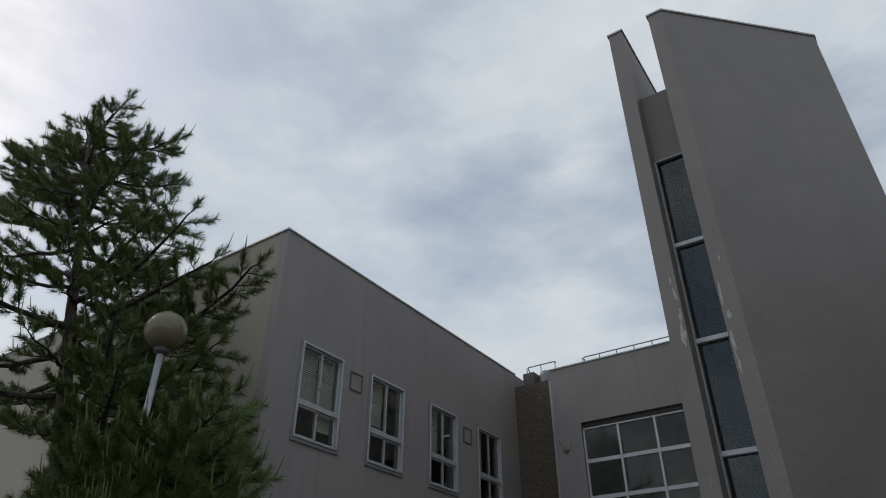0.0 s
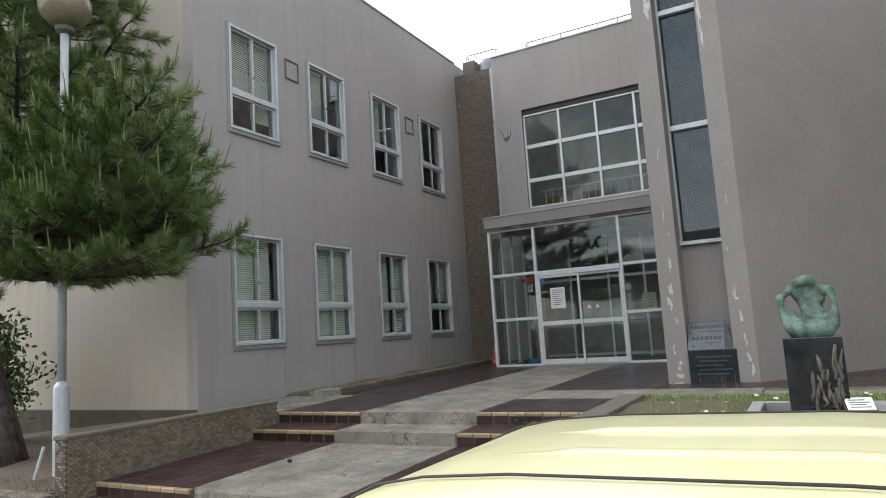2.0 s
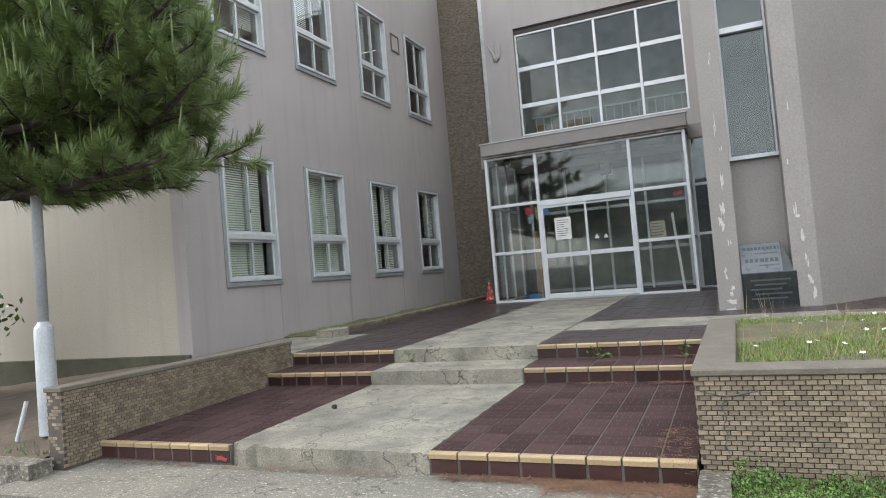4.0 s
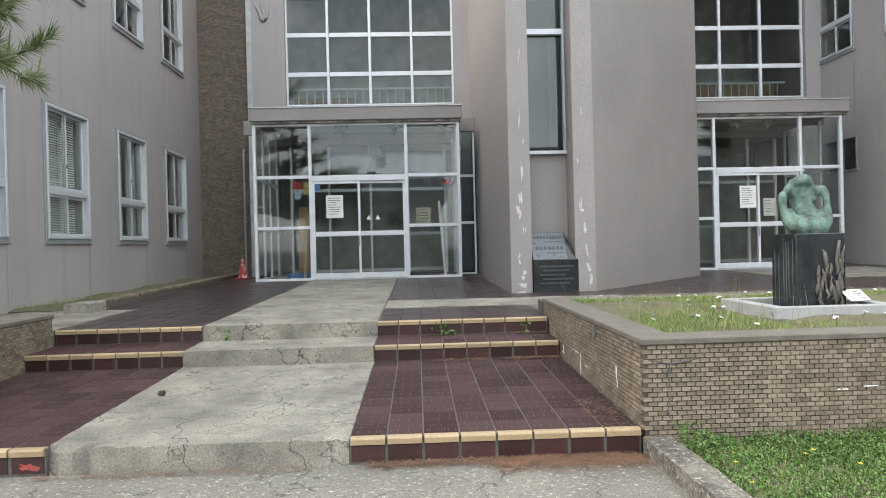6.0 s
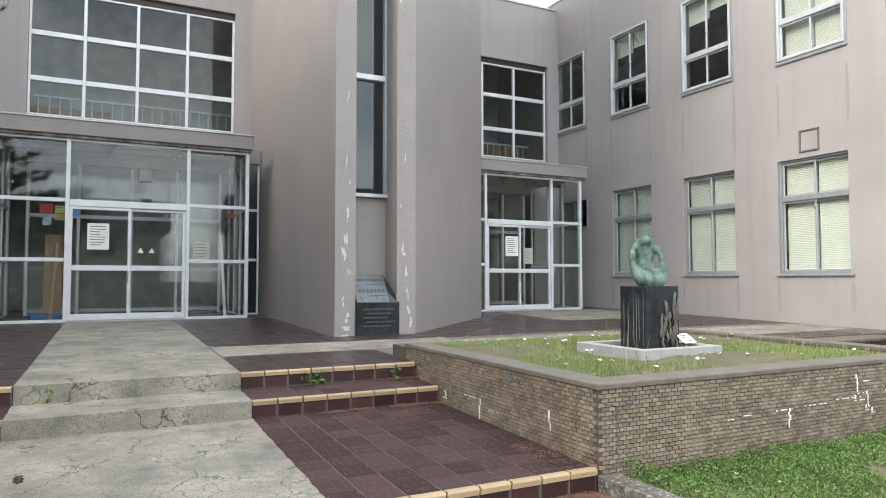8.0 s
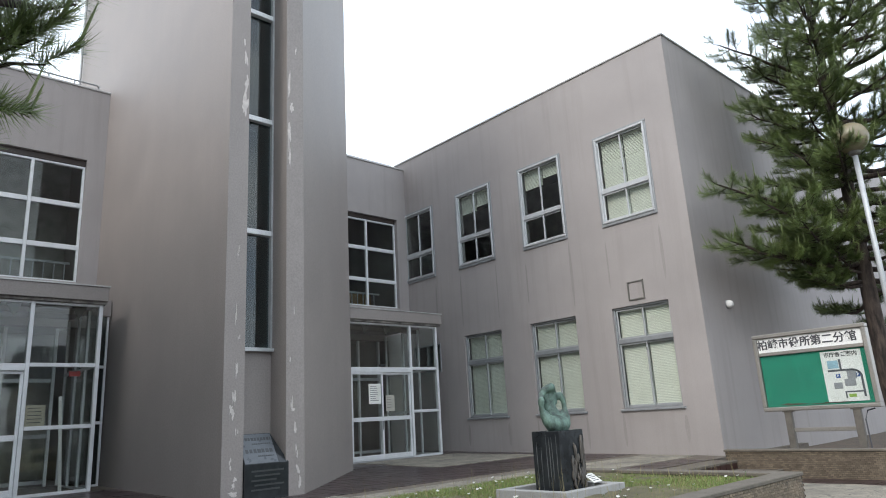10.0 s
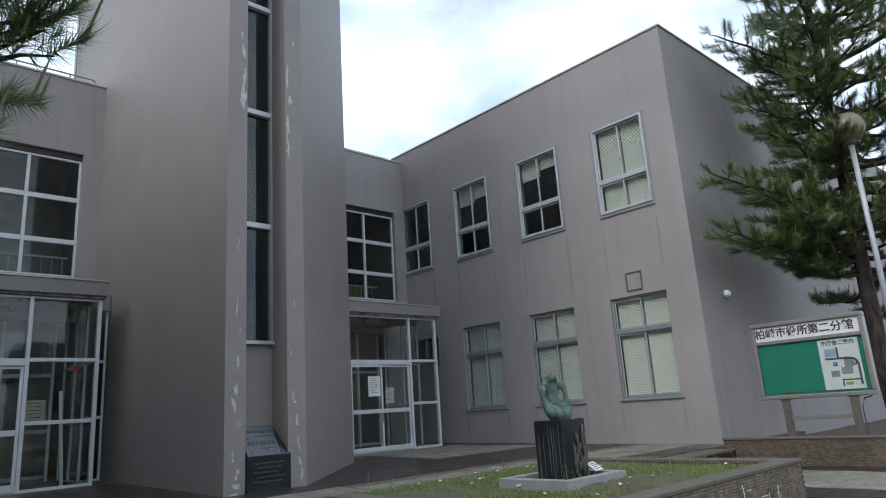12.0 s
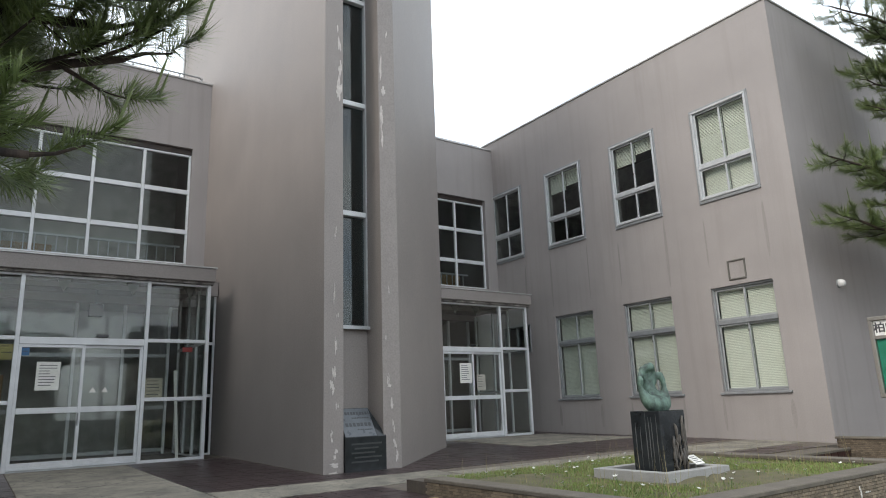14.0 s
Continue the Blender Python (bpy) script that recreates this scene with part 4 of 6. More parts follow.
forecourt = thing("forecourt_floor", pose(0, 0, 0), "forecourt of dark brown tiles crossed by worn concrete paths", "floor", kind="structure")
link("tile_bed", sloped(LX, RX + 4, 8.5, FY, lambda y: plat(y) - 0.004, 0.6, 1, 4), MORTAR, forecourt)
link("concrete_path", sloped(-6.85, -5.0, 8.44, 15.9, lambda y: plat(y) + 0.004, 0.35, 12, 48, 0.006, 1), CONCRETE, forecourt, "worn pale concrete path")
link("concrete_path", sloped(-4.98, -1.7, 9.75, 10.75, lambda y: plat(y) + 0.003, 0.1, 20, 7, 0.01, 2), CONCRETE, forecourt, "worn pale concrete path")
link("concrete_path", sloped(-1.66, 6.1, 9.2, 10.4, lambda y: plat(y) + 0.003, 0.1, 34, 6, 0.01, 3), CONCRETE, forecourt, "worn pale concrete path")
link("concrete_path", sloped(2.3, 5.6, 12.9, 15.9, lambda y: plat(y) + 0.003, 0.1, 20, 14, 0.012, 4), CONCRETE, forecourt, "worn pale concrete path")
link("concrete_path", sloped(-9.95, -8.45, 8.44, 10.5, lambda y: plat(y) + 0.006, 0.4, 10, 10, 0.02, 5), CONCRETE, forecourt, "rough concrete patch by the wall")


def tile_fields(rects, pitch, zf, skip, gap=0.008, thick=0.012):
    verts, faces = [], []
    for x0, x1, y0, y1 in rects:
        nx, ny = max(1, round((x1 - x0) / pitch)), max(1, round((y1 - y0) / pitch))
        px, py = (x1 - x0) / nx, (y1 - y0) / ny
        for i in range(nx):
            for j in range(ny):
                a, b, c, d = x0 + i * px + gap / 2, x0 + (i + 1) * px - gap / 2, y0 + j * py + gap / 2, y0 + (j + 1) * py - gap / 2
                if skip((a + b) / 2, (c + d) / 2):
                    continue
                k = len(verts)
                dz = random.uniform(-0.0015, 0.0015)
                verts += [(a, c, zf(c) + dz), (b, c, zf(c) + dz), (b, d, zf(d) + dz), (a, d, zf(d) + dz)] + [(x, y, zf(y) - thick) for x, y in ((a, c), (b, c), (b, d), (a, d))]
                faces += [(k, k + 1, k + 2, k + 3), (k, k + 4, k + 5, k + 1), (k + 1, k + 5, k + 6, k + 2), (k + 2, k + 6, k + 7, k + 3), (k + 3, k + 7, k + 4, k)]
    return verts, faces


def in_tower(x, y):
    return (-3.2 < x < -1.7 and y > 11.4) or (-1.8 <= x < 1.3 and y > 11.45 + (x + 1.78)) or (2.2 < x < 5.7 and y > 12.8 and y < 16)


v, f = tile_fields([(-8.40, -6.86, 8.5, 16.0), (-4.98, -3.14, 8.5, 9.74), (-4.98, -3.14, 10.76, 16.0), (-3.14, 6.1, 10.78, 17.9), (-8.99, -8.4, 10.6, 17.4), (1.6, 5.2, 8.5, 9.15)], 0.229, plat, in_tower)
tagged(tri_mesh("floor_tiles", v, f, TILE, forecourt, "dark brown square floor tiles"), kind="stuff")

# kerb of small bricks and the mossy strip along the left wing
MOSS = mat("moss_strip", (0.10, 0.10, 0.045), 0.95, dark=(0.10, 0.08, 0.06), scale=6, fine=50, amount=0.5, bump=0.7)
tagged(link("moss_strip", sloped(LX, -9.12, 10.5, FY + 0.4, lambda y: plat(y) + 0.02 + 0.02 * math.sin(y * 3), 0.3, 6, 40, 0.03, 8), MOSS), "mossy soil strip at the foot of the wall", "soil strip", kind="structure")
kerb = thing("brick_kerb", pose(0, 0, 0), "low kerb of small weathered bricks beside the soil strip", "kerb", kind="structure")
link("kerb_core", sloped(-9.10, -9.01, 10.6, 18.2, lambda y: plat(y) + 0.07, 0.2, 1, 20, 0.008, 6), MORTAR, kerb)
shared = None
for k in range(60):
    if shared is None:
        shared = link("brick", box(0, 0.115, 0, 0.115, 0, 0.05, 0.006), BRICK, kerb)
        ob = shared
    else:
        ob = new("brick", shared.data)
        ob.parent = kerb
    y = 10.62 + k * 0.125
    ob.matrix_basis = pose(-9.115 + 0.006 * math.sin(k * 2.1), y, plat(y) + 0.062, random.uniform(-2, 2), random.uniform(-3, 3), random.uniform(-4, 4))
tagged(link("broken_concrete", sloped(-9.2, -8.85, 10.15, 10.6, lambda y: plat(y) + 0.13, 0.25, 5, 5, 0.03, 9), CONCRETE), "broken lump of pale concrete at the kerb end", "concrete lump")

# ---- steps ----
steps = thing("entrance_steps", pose(0, 0, 0), "three broad tiled steps with yellow nosings round a concrete ramp strip", "steps", kind="structure")
SPANS = [(-8.40, -6.86, 7), (-5.0, -3.15, 8)]
for a, b, n in SPANS:
    link("step_bed", sloped(a, b, 5.430, 7.9, lambda y: landing(y) - 0.004, 0.6, 1, 2), STEP_GROUT, steps)
    link("step_bed", box(a, b, 8.450, 8.52, 0.2, plat(8.45) - 0.005), STEP_GROUT, steps)
    link("step_bed", sloped(a, b, 7.880, 8.47, lambda y: tread(y) - 0.004, 0.7, 1, 1), STEP_GROUT, steps)
strip = sloped(-6.86, -5.0, 5.40, 7.86, lambda y: landing(y) + 0.008, 0.7, 24, 30, 0.006, 11)
for v in strip.verts:
    if v.co.y < 5.45 and v.co.z > 0:
        if v.co.x < -6.60:
            v.co += Vector((0, 0.05 + 0.03 * math.sin(v.co.x * 31), -0.045))
        elif v.co.x > -5.22:
            v.co += Vector((0, 0.03, -0.03 * abs(math.sin(v.co.x * 23))))
        else:
            v.co.z -= 0.006 * (1 + math.sin(v.co.x * 37))
link("concrete_strip", strip, CONCRETE, steps, "cracked pale concrete strip")
link("concrete_strip", sloped(-6.86, -5.0, 7.83, 8.46, lambda y: tread(y) + 0.008, 0.8, 24, 8, 0.006, 12), CONCRETE, steps, "cracked pale concrete strip")
meshes = {}


def shared_part(key, make, material, parent, m, name):
    if key not in meshes:
        ob = link(name, make(), material, parent)
        meshes[key] = ob.data
    else:
        ob = new(name, meshes[key])
        ob.parent = parent
    ob.matrix_basis = m
    return ob


def nosing(w):
    bm = bmesh.new()
    prof = [(0.0, -0.045), (-0.004, -0.012), (0.0, -0.004), (0.012, 0.002), (0.03, 0.002), (0.034, -0.001), (0.06, -0.001), (0.06, -0.045)]
    a, b = [bm.verts.new((0, y, z)) for y, z in prof], [bm.verts.new((w, y, z)) for y, z in prof]
    for i in range(len(prof)):
        k = (i + 1) % len(prof)
        bm.faces.new((a[i], a[k], b[k], b[i]))
    bm.faces.new(a), bm.faces.new(b)
    return bm


RIDGE = mat("worn_tile_ridge", (0.105, 0.074, 0.068), 0.8, dark=(0.03, 0.02, 0.02), scale=9, fine=60, amount=0.25, bump=0.2)


def combed_tile(w, d, seed):
    """A floor tile with rows of short worn ridges."""
    bm = box(0, w, 0, d, -0.012, 0, 0.003)
    body = set(bm.faces)
    rr = random.Random(seed)
    for k in range(2):
        for q in range(9):
            x, y = w * (0.08 + 0.84 * q / 8) + rr.uniform(-0.004, 0.004), d * (0.28 + 0.44 * k) + rr.uniform(-0.006, 0.006)
            if rr.random() < 0.4:
                continue
            h = rr.uniform(0.010, 0.028)
            box(x - 0.0026, x + 0.0026, y - h, y + h, -0.004, 0.0016, 0, bm)
    for fc in bm.faces:
        fc.material_index = 0 if fc in body else 1
    return bm


for si, (yf, zf, dep) in enumerate(((5.42, landing, 2.40), (7.87, tread, 0.55), (8.44, plat, 0))):
    for a, b, n in SPANS:
        p = (b - a) / n
        for i in range(n):
            x = a + i * p + 0.0075
            shared_part(("nose", n), lambda: nosing(p - 0.015), NOSE, steps, pose(x, yf - 0.01, zf(yf) + 0.002, random.uniform(-0.6, 0.6), 0, random.uniform(-0.5, 0.5)), "nosing_tile")
            shared_part(("riser", n, si), lambda: box(0, p - 0.022, 0, 0.02, -0.006, 0.096, 0.003), RISER, steps, pose(x + 0.003, yf + 0.004, zf(yf) - 0.145), "riser_tile")
            rows = int(dep / 0.229)
            for j in range(rows):
                y = yf + 0.055 + j * (dep / max(1, rows))
                kind = (i * 5 + j * 3 + i * j) % 4
                shared_part(("floor", n, si, kind), lambda: combed_tile(p - 0.011, dep / max(1, rows) - 0.011, 4 + kind), [COMBED, RIDGE], steps, pose(x, y, zf(y) + random.uniform(-0.001, 0.001), math.degrees(math.atan(0.029))), "floor_tile")
CHIP = mat("exposed_red_clay", (0.35, 0.05, 0.045), 0.6, dark=(0.15, 0.03, 0.03), scale=20, bump=0.3)
flake(steps, -6.97, 0.055, 0.09, 0.035, 5.425, "chipped_glaze", CHIP)


# ---- brick planters ----
def brick_face(parent, origin, along, length, z0, z1, first_parts, seed, normal):
    """Courses of small brick tiles on one face. first_parts: length from the start in which each brick is an object."""
    r = random.Random(seed)
    px, pz, t = 0.062, 0.0302, 0.008
    w, h = px - 0.0055, pz - 0.0055
    verts, faces = [], []
    rows = int((z1 - z0) / pz)
    ax, nx = Vector(along), Vector(normal)
    for j in range(rows):
        z = z1 - (j + 1) * pz + 0.003
        u = 0.0 if j % 2 else px / 2
        if not j % 2:
            u = px / 2
        while u + w <= length + 0.001:
            o = Vector(origin) + ax * u + Vector((0, 0, z))
            if u < first_parts:
                key = ("brick",)
                rot = math.degrees(math.atan2(ax.y, ax.x))
                shared_part(key, lambda: box(0, w, -t, 0.004, 0, h, 0.0025), BRICK, parent, Matrix.Translation(o + nx * r.uniform(-0.0015, 0.0015)) @ pose(0, 0, 0, 0, 0, rot), "brick")
            else:
                k = len(verts)
                off = nx * (t + r.uniform(-0.0015, 0.0015))
                for q in (off, nx * -0.003):
                    verts += [o + q, o + ax * w + q, o + ax * w + Vector((0, 0, h)) + q, o + Vector((0, 0, h)) + q]
                faces += [(k, k + 1, k + 2, k + 3), (k, k + 4, k + 5, k + 1), (k + 1, k + 5, k + 6, k + 2), (k + 2, k + 6, k + 7, k + 3), (k + 3, k + 7, k + 4, k)]
            u += px
    if verts:
        tagged(tri_mesh("brick_courses", verts, faces, BRICK, parent, "courses of small tan bricks"), kind="stuff")


planter = thing("planter_wall", pose(0, 0, 0), "raised planter faced with small tan bricks under a dark cap", "planter", kind="structure")
PX0, PX1, PY0, PY1, PZ = -3.13, 1.42, 5.42, 9.15, 0.735
link("core", box(PX0 + 0.01, PX1 - 0.01, PY0 + 0.01, PY0 + 0.24, -0.1, 0.69), JOINT, planter)
link("core", box(PX0 + 0.01, PX0 + 0.24, PY0 + 0.24, PY1, -0.1, 0.69), JOINT, planter)
link("core", box(PX1 - 0.24, PX1 - 0.01, PY0 + 0.24, PY1, -0.1, 0.69), JOINT, planter)
link("cap", box(PX0 - 0.012, PX1 + 0.012, PY0 - 0.012, PY0 + 0.25, 0.69, PZ, 0.008), CAP, planter, "dark cement cap")
link("cap", box(PX0 - 0.012, PX0 + 0.25, PY0 + 0.252, 8.75, 0.69, PZ, 0.008), CAP, planter, "dark cement cap")
link("cap", box(PX1 - 0.25, PX1 + 0.012, PY0 + 0.252, PY1, 0.69, PZ, 0.008), CAP, planter, "dark cement cap")
link("back_kerb", box(PX0 + 0.25, PX1 - 0.25, PY1 - 0.08, PY1 + 0.04, 0.3, plat(9.1) + 0.03, 0.01), CONCRETE, planter)
brick_face(planter, (PX0, PY0 + 0.008, 0), (1, 0, 0), PX1 - PX0, 0.0, 0.69, 0.75, 21, (0, -1, 0))
brick_face(planter, (PX0 + 0.008, 8.73, 0), (0, -1, 0), 8.73 - PY0, 0.14, 0.69, 0.0, 22, (-1, 0, 0))
brick_face(planter, (PX1 - 0.008, PY0, 0), (0, 1, 0), PY1 - PY0, 0.0, 0.69, 0.0, 23, (1, 0, 0))
LIME = mat("lime_bloom", (0.75, 0.73, 0.70), 0.9, dark=(0.55, 0.53, 0.5), scale=20, bump=0.3)
re = random.Random(31)


def bloom(start, length, down, axis):
    """White salts creeping along the mortar joints from start (u, z): along the courses, then down the upright joints."""
    u, z = start
    bm = bmesh.new()
    for k in range(length):
        wide, high = (re.uniform(0.008, 0.024), re.uniform(0.003, 0.006)) if re.random() > down else (re.uniform(0.004, 0.012), re.uniform(0.013, 0.022))
        lo, hi = (PY0 - 0.0035, PY0 + 0.004) if axis == "y" else (PX0 - 0.0035, PX0 + 0.004)
        if axis == "y":
            box(u - wide, u + wide, lo, hi, z - high, z + high, 0.002, bm)
        else:
            box(lo, hi, u - wide, u + wide, z - high, z + high, 0.002, bm)
        if high > wide * 0.9:
            z -= 0.0302
            u += re.choice((-0.031, 0.0, 0.0, 0.031)) * 0.5
        else:
            u += 0.062 * re.choice((1, 1, -1)) * re.uniform(0.6, 1.3)
    link("lime_stain", bm, LIME, planter, "white lime bloom along the joints")


for start, length, down in (((-1.62, 0.385), 5, 0.0), ((-1.30, 0.39), 4, 0.1), ((-1.14, 0.385), 5, 0.9), ((-0.95, 0.40), 6, 0.0), ((-0.52, 0.42), 6, 0.0), ((-0.25, 0.60), 16, 0.75), ((-0.20, 0.42), 5, 0.1), ((0.2, 0.45), 6, 0.1), ((0.62, 0.5), 9, 0.7), ((-1.86, 0.37), 2, 0.0), ((-0.05, 0.55), 4, 0.2)):
    bloom(start, length, down, "y")
for start, length, down in (((7.05, 0.36), 7, 0.75), ((7.15, 0.37), 4, 0.0), ((6.75, 0.30), 3, 0.3), ((7.75, 0.34), 4, 0.8), ((6.0, 0.44), 5, 0.9)):
    bloom(start, length, down, "x")
flake(planter, 6.55, 0.63, 0.07, 0.07, PX0 - 0.012, "cement_patch", CONC_DARK, "x", 10, re)
bm = bmesh.new()
pts = [(PX0 + 0.16 + 0.01 * math.sin(k * 1.7), PY0 - 0.0015, 0.58 - k * 0.03) for k in range(14)]
tube(pts, [0.0015 + 0.0015 * ((k * 7) % 3) for k in range(14)], 5, bm)
tube([(PX0 + 0.03, PY0 - 0.001, 0.6), (PX0 + 0.16, PY0 - 0.001, 0.57), (PX0 + 0.24, PY0 - 0.001, 0.575), (PX0 + 0.36, PY0 - 0.001, 0.6)], [0.002, 0.004, 0.006, 0.003], 5, bm)
link("crack", bm, INK, planter, "dark crack through the bricks")

lplanter = thing("planter_wall_left", pose(0, 0, 0), "low garden wall faced with small tan bricks beside the steps", "garden wall", kind="structure")
link("core", box(-8.60, -8.41, 5.06, 8.40, -0.1, 0.69), JOINT, lplanter)
link("cap", box(-8.62, -8.39, 5.04, 8.42, 0.69, 0.735, 0.008), CAP, lplanter, "dark cement cap")
brick_face(lplanter, (-8.408, 5.05, 0), (0, 1, 0), 3.36, 0.0, 0.69, 0.0, 24, (1, 0, 0))
brick_face(lplanter, (-8.61, 5.068, 0), (1, 0, 0), 0.2, 0.0, 0.69, 0.0, 25, (0, -1, 0))
kerb2 = tagged(link("kerb_left", sloped(-9.6, -8.45, 4.75, 4.98, lambda y: 0.13, 0.3, 10, 2, 0.008, 14), KERBSTONE), "rough dark concrete kerb of the planting bed", "kerb", kind="structure")

# beds and lawn
def bed(name, x0, x1, y0, y1, zf, material, label, cat, nx=30, ny=20, seed=3, jit=0.012):
    r = random.Random(seed)
    bm = bmesh.new()
    g = [[bm.verts.new((x0 + (x1 - x0) * i / nx, y0 + (y1 - y0) * j / ny, zf(x0 + (x1 - x0) * i / nx, y0 + (y1 - y0) * j / ny) + r.uniform(-jit, jit))) for i in range(nx + 1)] for j in range(ny + 1)]
    for j in range(ny):
        for i in range(nx):
            bm.faces.new((g[j][i], g[j][i + 1], g[j + 1][i + 1], g[j + 1][i]))
    return tagged(link(name, bm, material, smooth=True), label, cat, kind="structure")


def left_soil(x, y):
    """Falls away from the wall corner to the street."""
    k = max(0.0, min(1.0, (y - 5.0) / 3.3))
    return 0.12 + 0.40 * k * max(0.0, min(1.0, (x + 17) / 7)) - 0.15 * max(0.0, min(1.0, (-11 - x) / 6))


bed("ground_bed", -30, -8.61, 4.98, LY, left_soil, SOIL, "bare brown soil under the pine", "soil", 60, 20, 4)
bed("ground_planter", PX0 + 0.24, PX1 - 0.24, PY0 + 0.24, PY1 - 0.02, lambda x, y: 0.68 + 0.03 * math.sin(x * 2) * math.sin(y * 1.7) - 0.06 * max(0, (y - 8.2)), GRASS, "thin dry lawn in the raised planter", "lawn", 40, 30, 5)
bed("ground_lawn", -2.97, 5.3, 2.85, PY0 + 0.02, lambda x, y: 0.05 + 0.02 * math.sin(x * 3) * math.sin(y * 2.3), GRASS, "clover lawn in front of the planter", "lawn", 50, 20, 6)
tagged(link("kerb_lawn", sloped(-3.14, -2.96, 2.9, PY0 - 0.002, lambda y: 0.11, 0.3, 4, 30, 0.006, 15), KERBSTONE), "worn concrete kerb edging the lawn", "kerb", kind="structure")
bed("ground_bed_right", 5.5, 26, 1.0, RY, lambda x, y: 0.45, SOIL, "bare soil under the pine", "soil", 20, 10, 7)

# right: steps down and the wall below the notice board
swall = thing("sign_wall", pose(0, 0, 0), "low retaining wall faced with small tan bricks", "garden wall", kind="structure")
link("core", box(5.31, 5.5, -2.0, 8.22, -0.1, 0.69), JOINT, swall)
link("cap", box(5.28, 5.53, -2.0, 8.24, 0.69, 0.73, 0.008), CAP, swall, "dark cement cap")
brick_face(swall, (5.308, 8.22, 0), (0, -1, 0), 4.5, 0.2, 0.69, 0.0, 26, (-1, 0, 0))
sst = thing("side_steps", pose(0, 0, 0), "two low tiled steps with dull brown edges beside the planter", "steps", kind="structure")
for y, z in ((8.0, 0.55), (7.2, 0.40)):
    link("step_bed", box(PX1 + 0.02, 5.29, y + 0.02, 8.5, 0.0, z - 0.012), MORTAR, sst)
    n = 17
    for i in range(n):
        p = (5.29 - PX1 - 0.02) / n
        shared_part(("snose",), lambda: nosing(p - 0.01), CAP, sst, pose(PX1 + 0.02 + i * p, y, z), "nosing_tile")
        shared_part(("sriser",), lambda: box(0, p - 0.012, 0, 0.02, 0, 0.1, 0.003), RISER, sst, pose(PX1 + 0.02 + i * p, y + 0.012, z - 0.15), "riser_tile")
v, f = tile_fields([(PX1 + 0.02, 5.29, 4.5, 7.2)], 0.229, lambda y: 0.25, lambda x, y: 2.6 < x < 4.6)
tagged(link("path_bed", box(PX1 + 0.02, 5.29, 3.0, 7.25, -0.1, 0.238), MORTAR), "mortar bed of the side path", "pavement", kind="structure")
tagged(link("path_concrete", sloped(2.6, 4.6, 3.0, 7.2, lambda y: 0.25, 0.1, 12, 20, 0.01, 17), CONCRETE), "worn concrete side path", "pavement", kind="structure")
tagged(tri_mesh("path_tiles", v, f, TILE), "dark brown tiles of the side path", "pavement", kind="structure")

# ---- plinth, frame and sculpture ----
plinth = thing("sculpture_plinth", pose(-1.04, 7.10, 0.65), "polished black stone plinth with a rough carved side", "plinth")
w = 0.20
link("block", box(-0.22, 0.22, -w, w, 0, 0.735, 0.006), BLACK_STONE, plinth)
ROUGHST = mat("split_stone", (0.14, 0.12, 0.10), 0.6, dark=(0.03, 0.03, 0.03), scale=12, fine=60, amount=0.5, bump=0.8, stretch=(1, 1, 0.4))
rp = random.Random(12)
for k in range(26):
    x = -0.04 + 0.245 * rp.random()
    z0 = rp.uniform(0.02, 0.50)
    pts = [(x + rp.uniform(-0.02, 0.02), -w - 0.003 - 0.01 * rp.random(), z0 + i * rp.uniform(0.03, 0.06)) for i in range(5)]
    link("carved_ridge", tube(pts, [0.006, 0.014, 0.018, 0.012, 0.005], 6), ROUGHST, plinth, smooth=True)
STREAK = mat("water_stain", (0.15, 0.16, 0.16), 0.4, dark=(0.05, 0.055, 0.055), scale=10, bump=0, stretch=(1, 1, 0.2))
for k in range(6):
    flake(plinth, -0.15 + k * 0.055 + rp.uniform(-0.02, 0.02), 0.4, 0.006, 0.33, -0.22, "water_stain", STREAK, "x", 12, rp)
ringo = thing("granite_frame", pose(-1.09, 7.12, -0.02) @ Matrix.Diagonal((1, 0.92, 1, 1)), "square frame of pale grey granite round the plinth", "granite frame")
for a in range(4):
    ob = link("granite_bar", box(-0.54, 0.43, -0.54, -0.43, 0.6, 0.80, 0.006), GRANITE, ringo)
    ob.matrix_basis = pose(0.02, -0.02, 0, 0, 0, 90 * a)
link("pebble_bed", box(-0.405, 0.445, -0.445, 0.405, 0.6, 0.70), CONC_DARK, ringo)
plate = thing("info_plate", pose(-0.76, 6.87, 0.71), "small white tilted information plate by the plinth", "information plate")
link("stake", tube([(0, 0, 0), (0, 0, 0.11)], 0.012, 8), ALU_DULL, plate)
ob = link("plate_face", box(-0.10, 0.10, -0.075, 0.075, -0.006, 0.006, 0.003), PAPER, plate)
ob.matrix_basis = pose(0, 0, 0.13, 35, 0, 10)
for k in range(4):
    ob = link("text_line", box(-0.075, 0.07 - 0.03 * (k % 2), -0.05 + k * 0.028, -0.040 + k * 0.028, 0.0062, 0.0075), INK, plate)
    ob.matrix_basis = pose(0, 0, 0.13, 35, 0, 10)

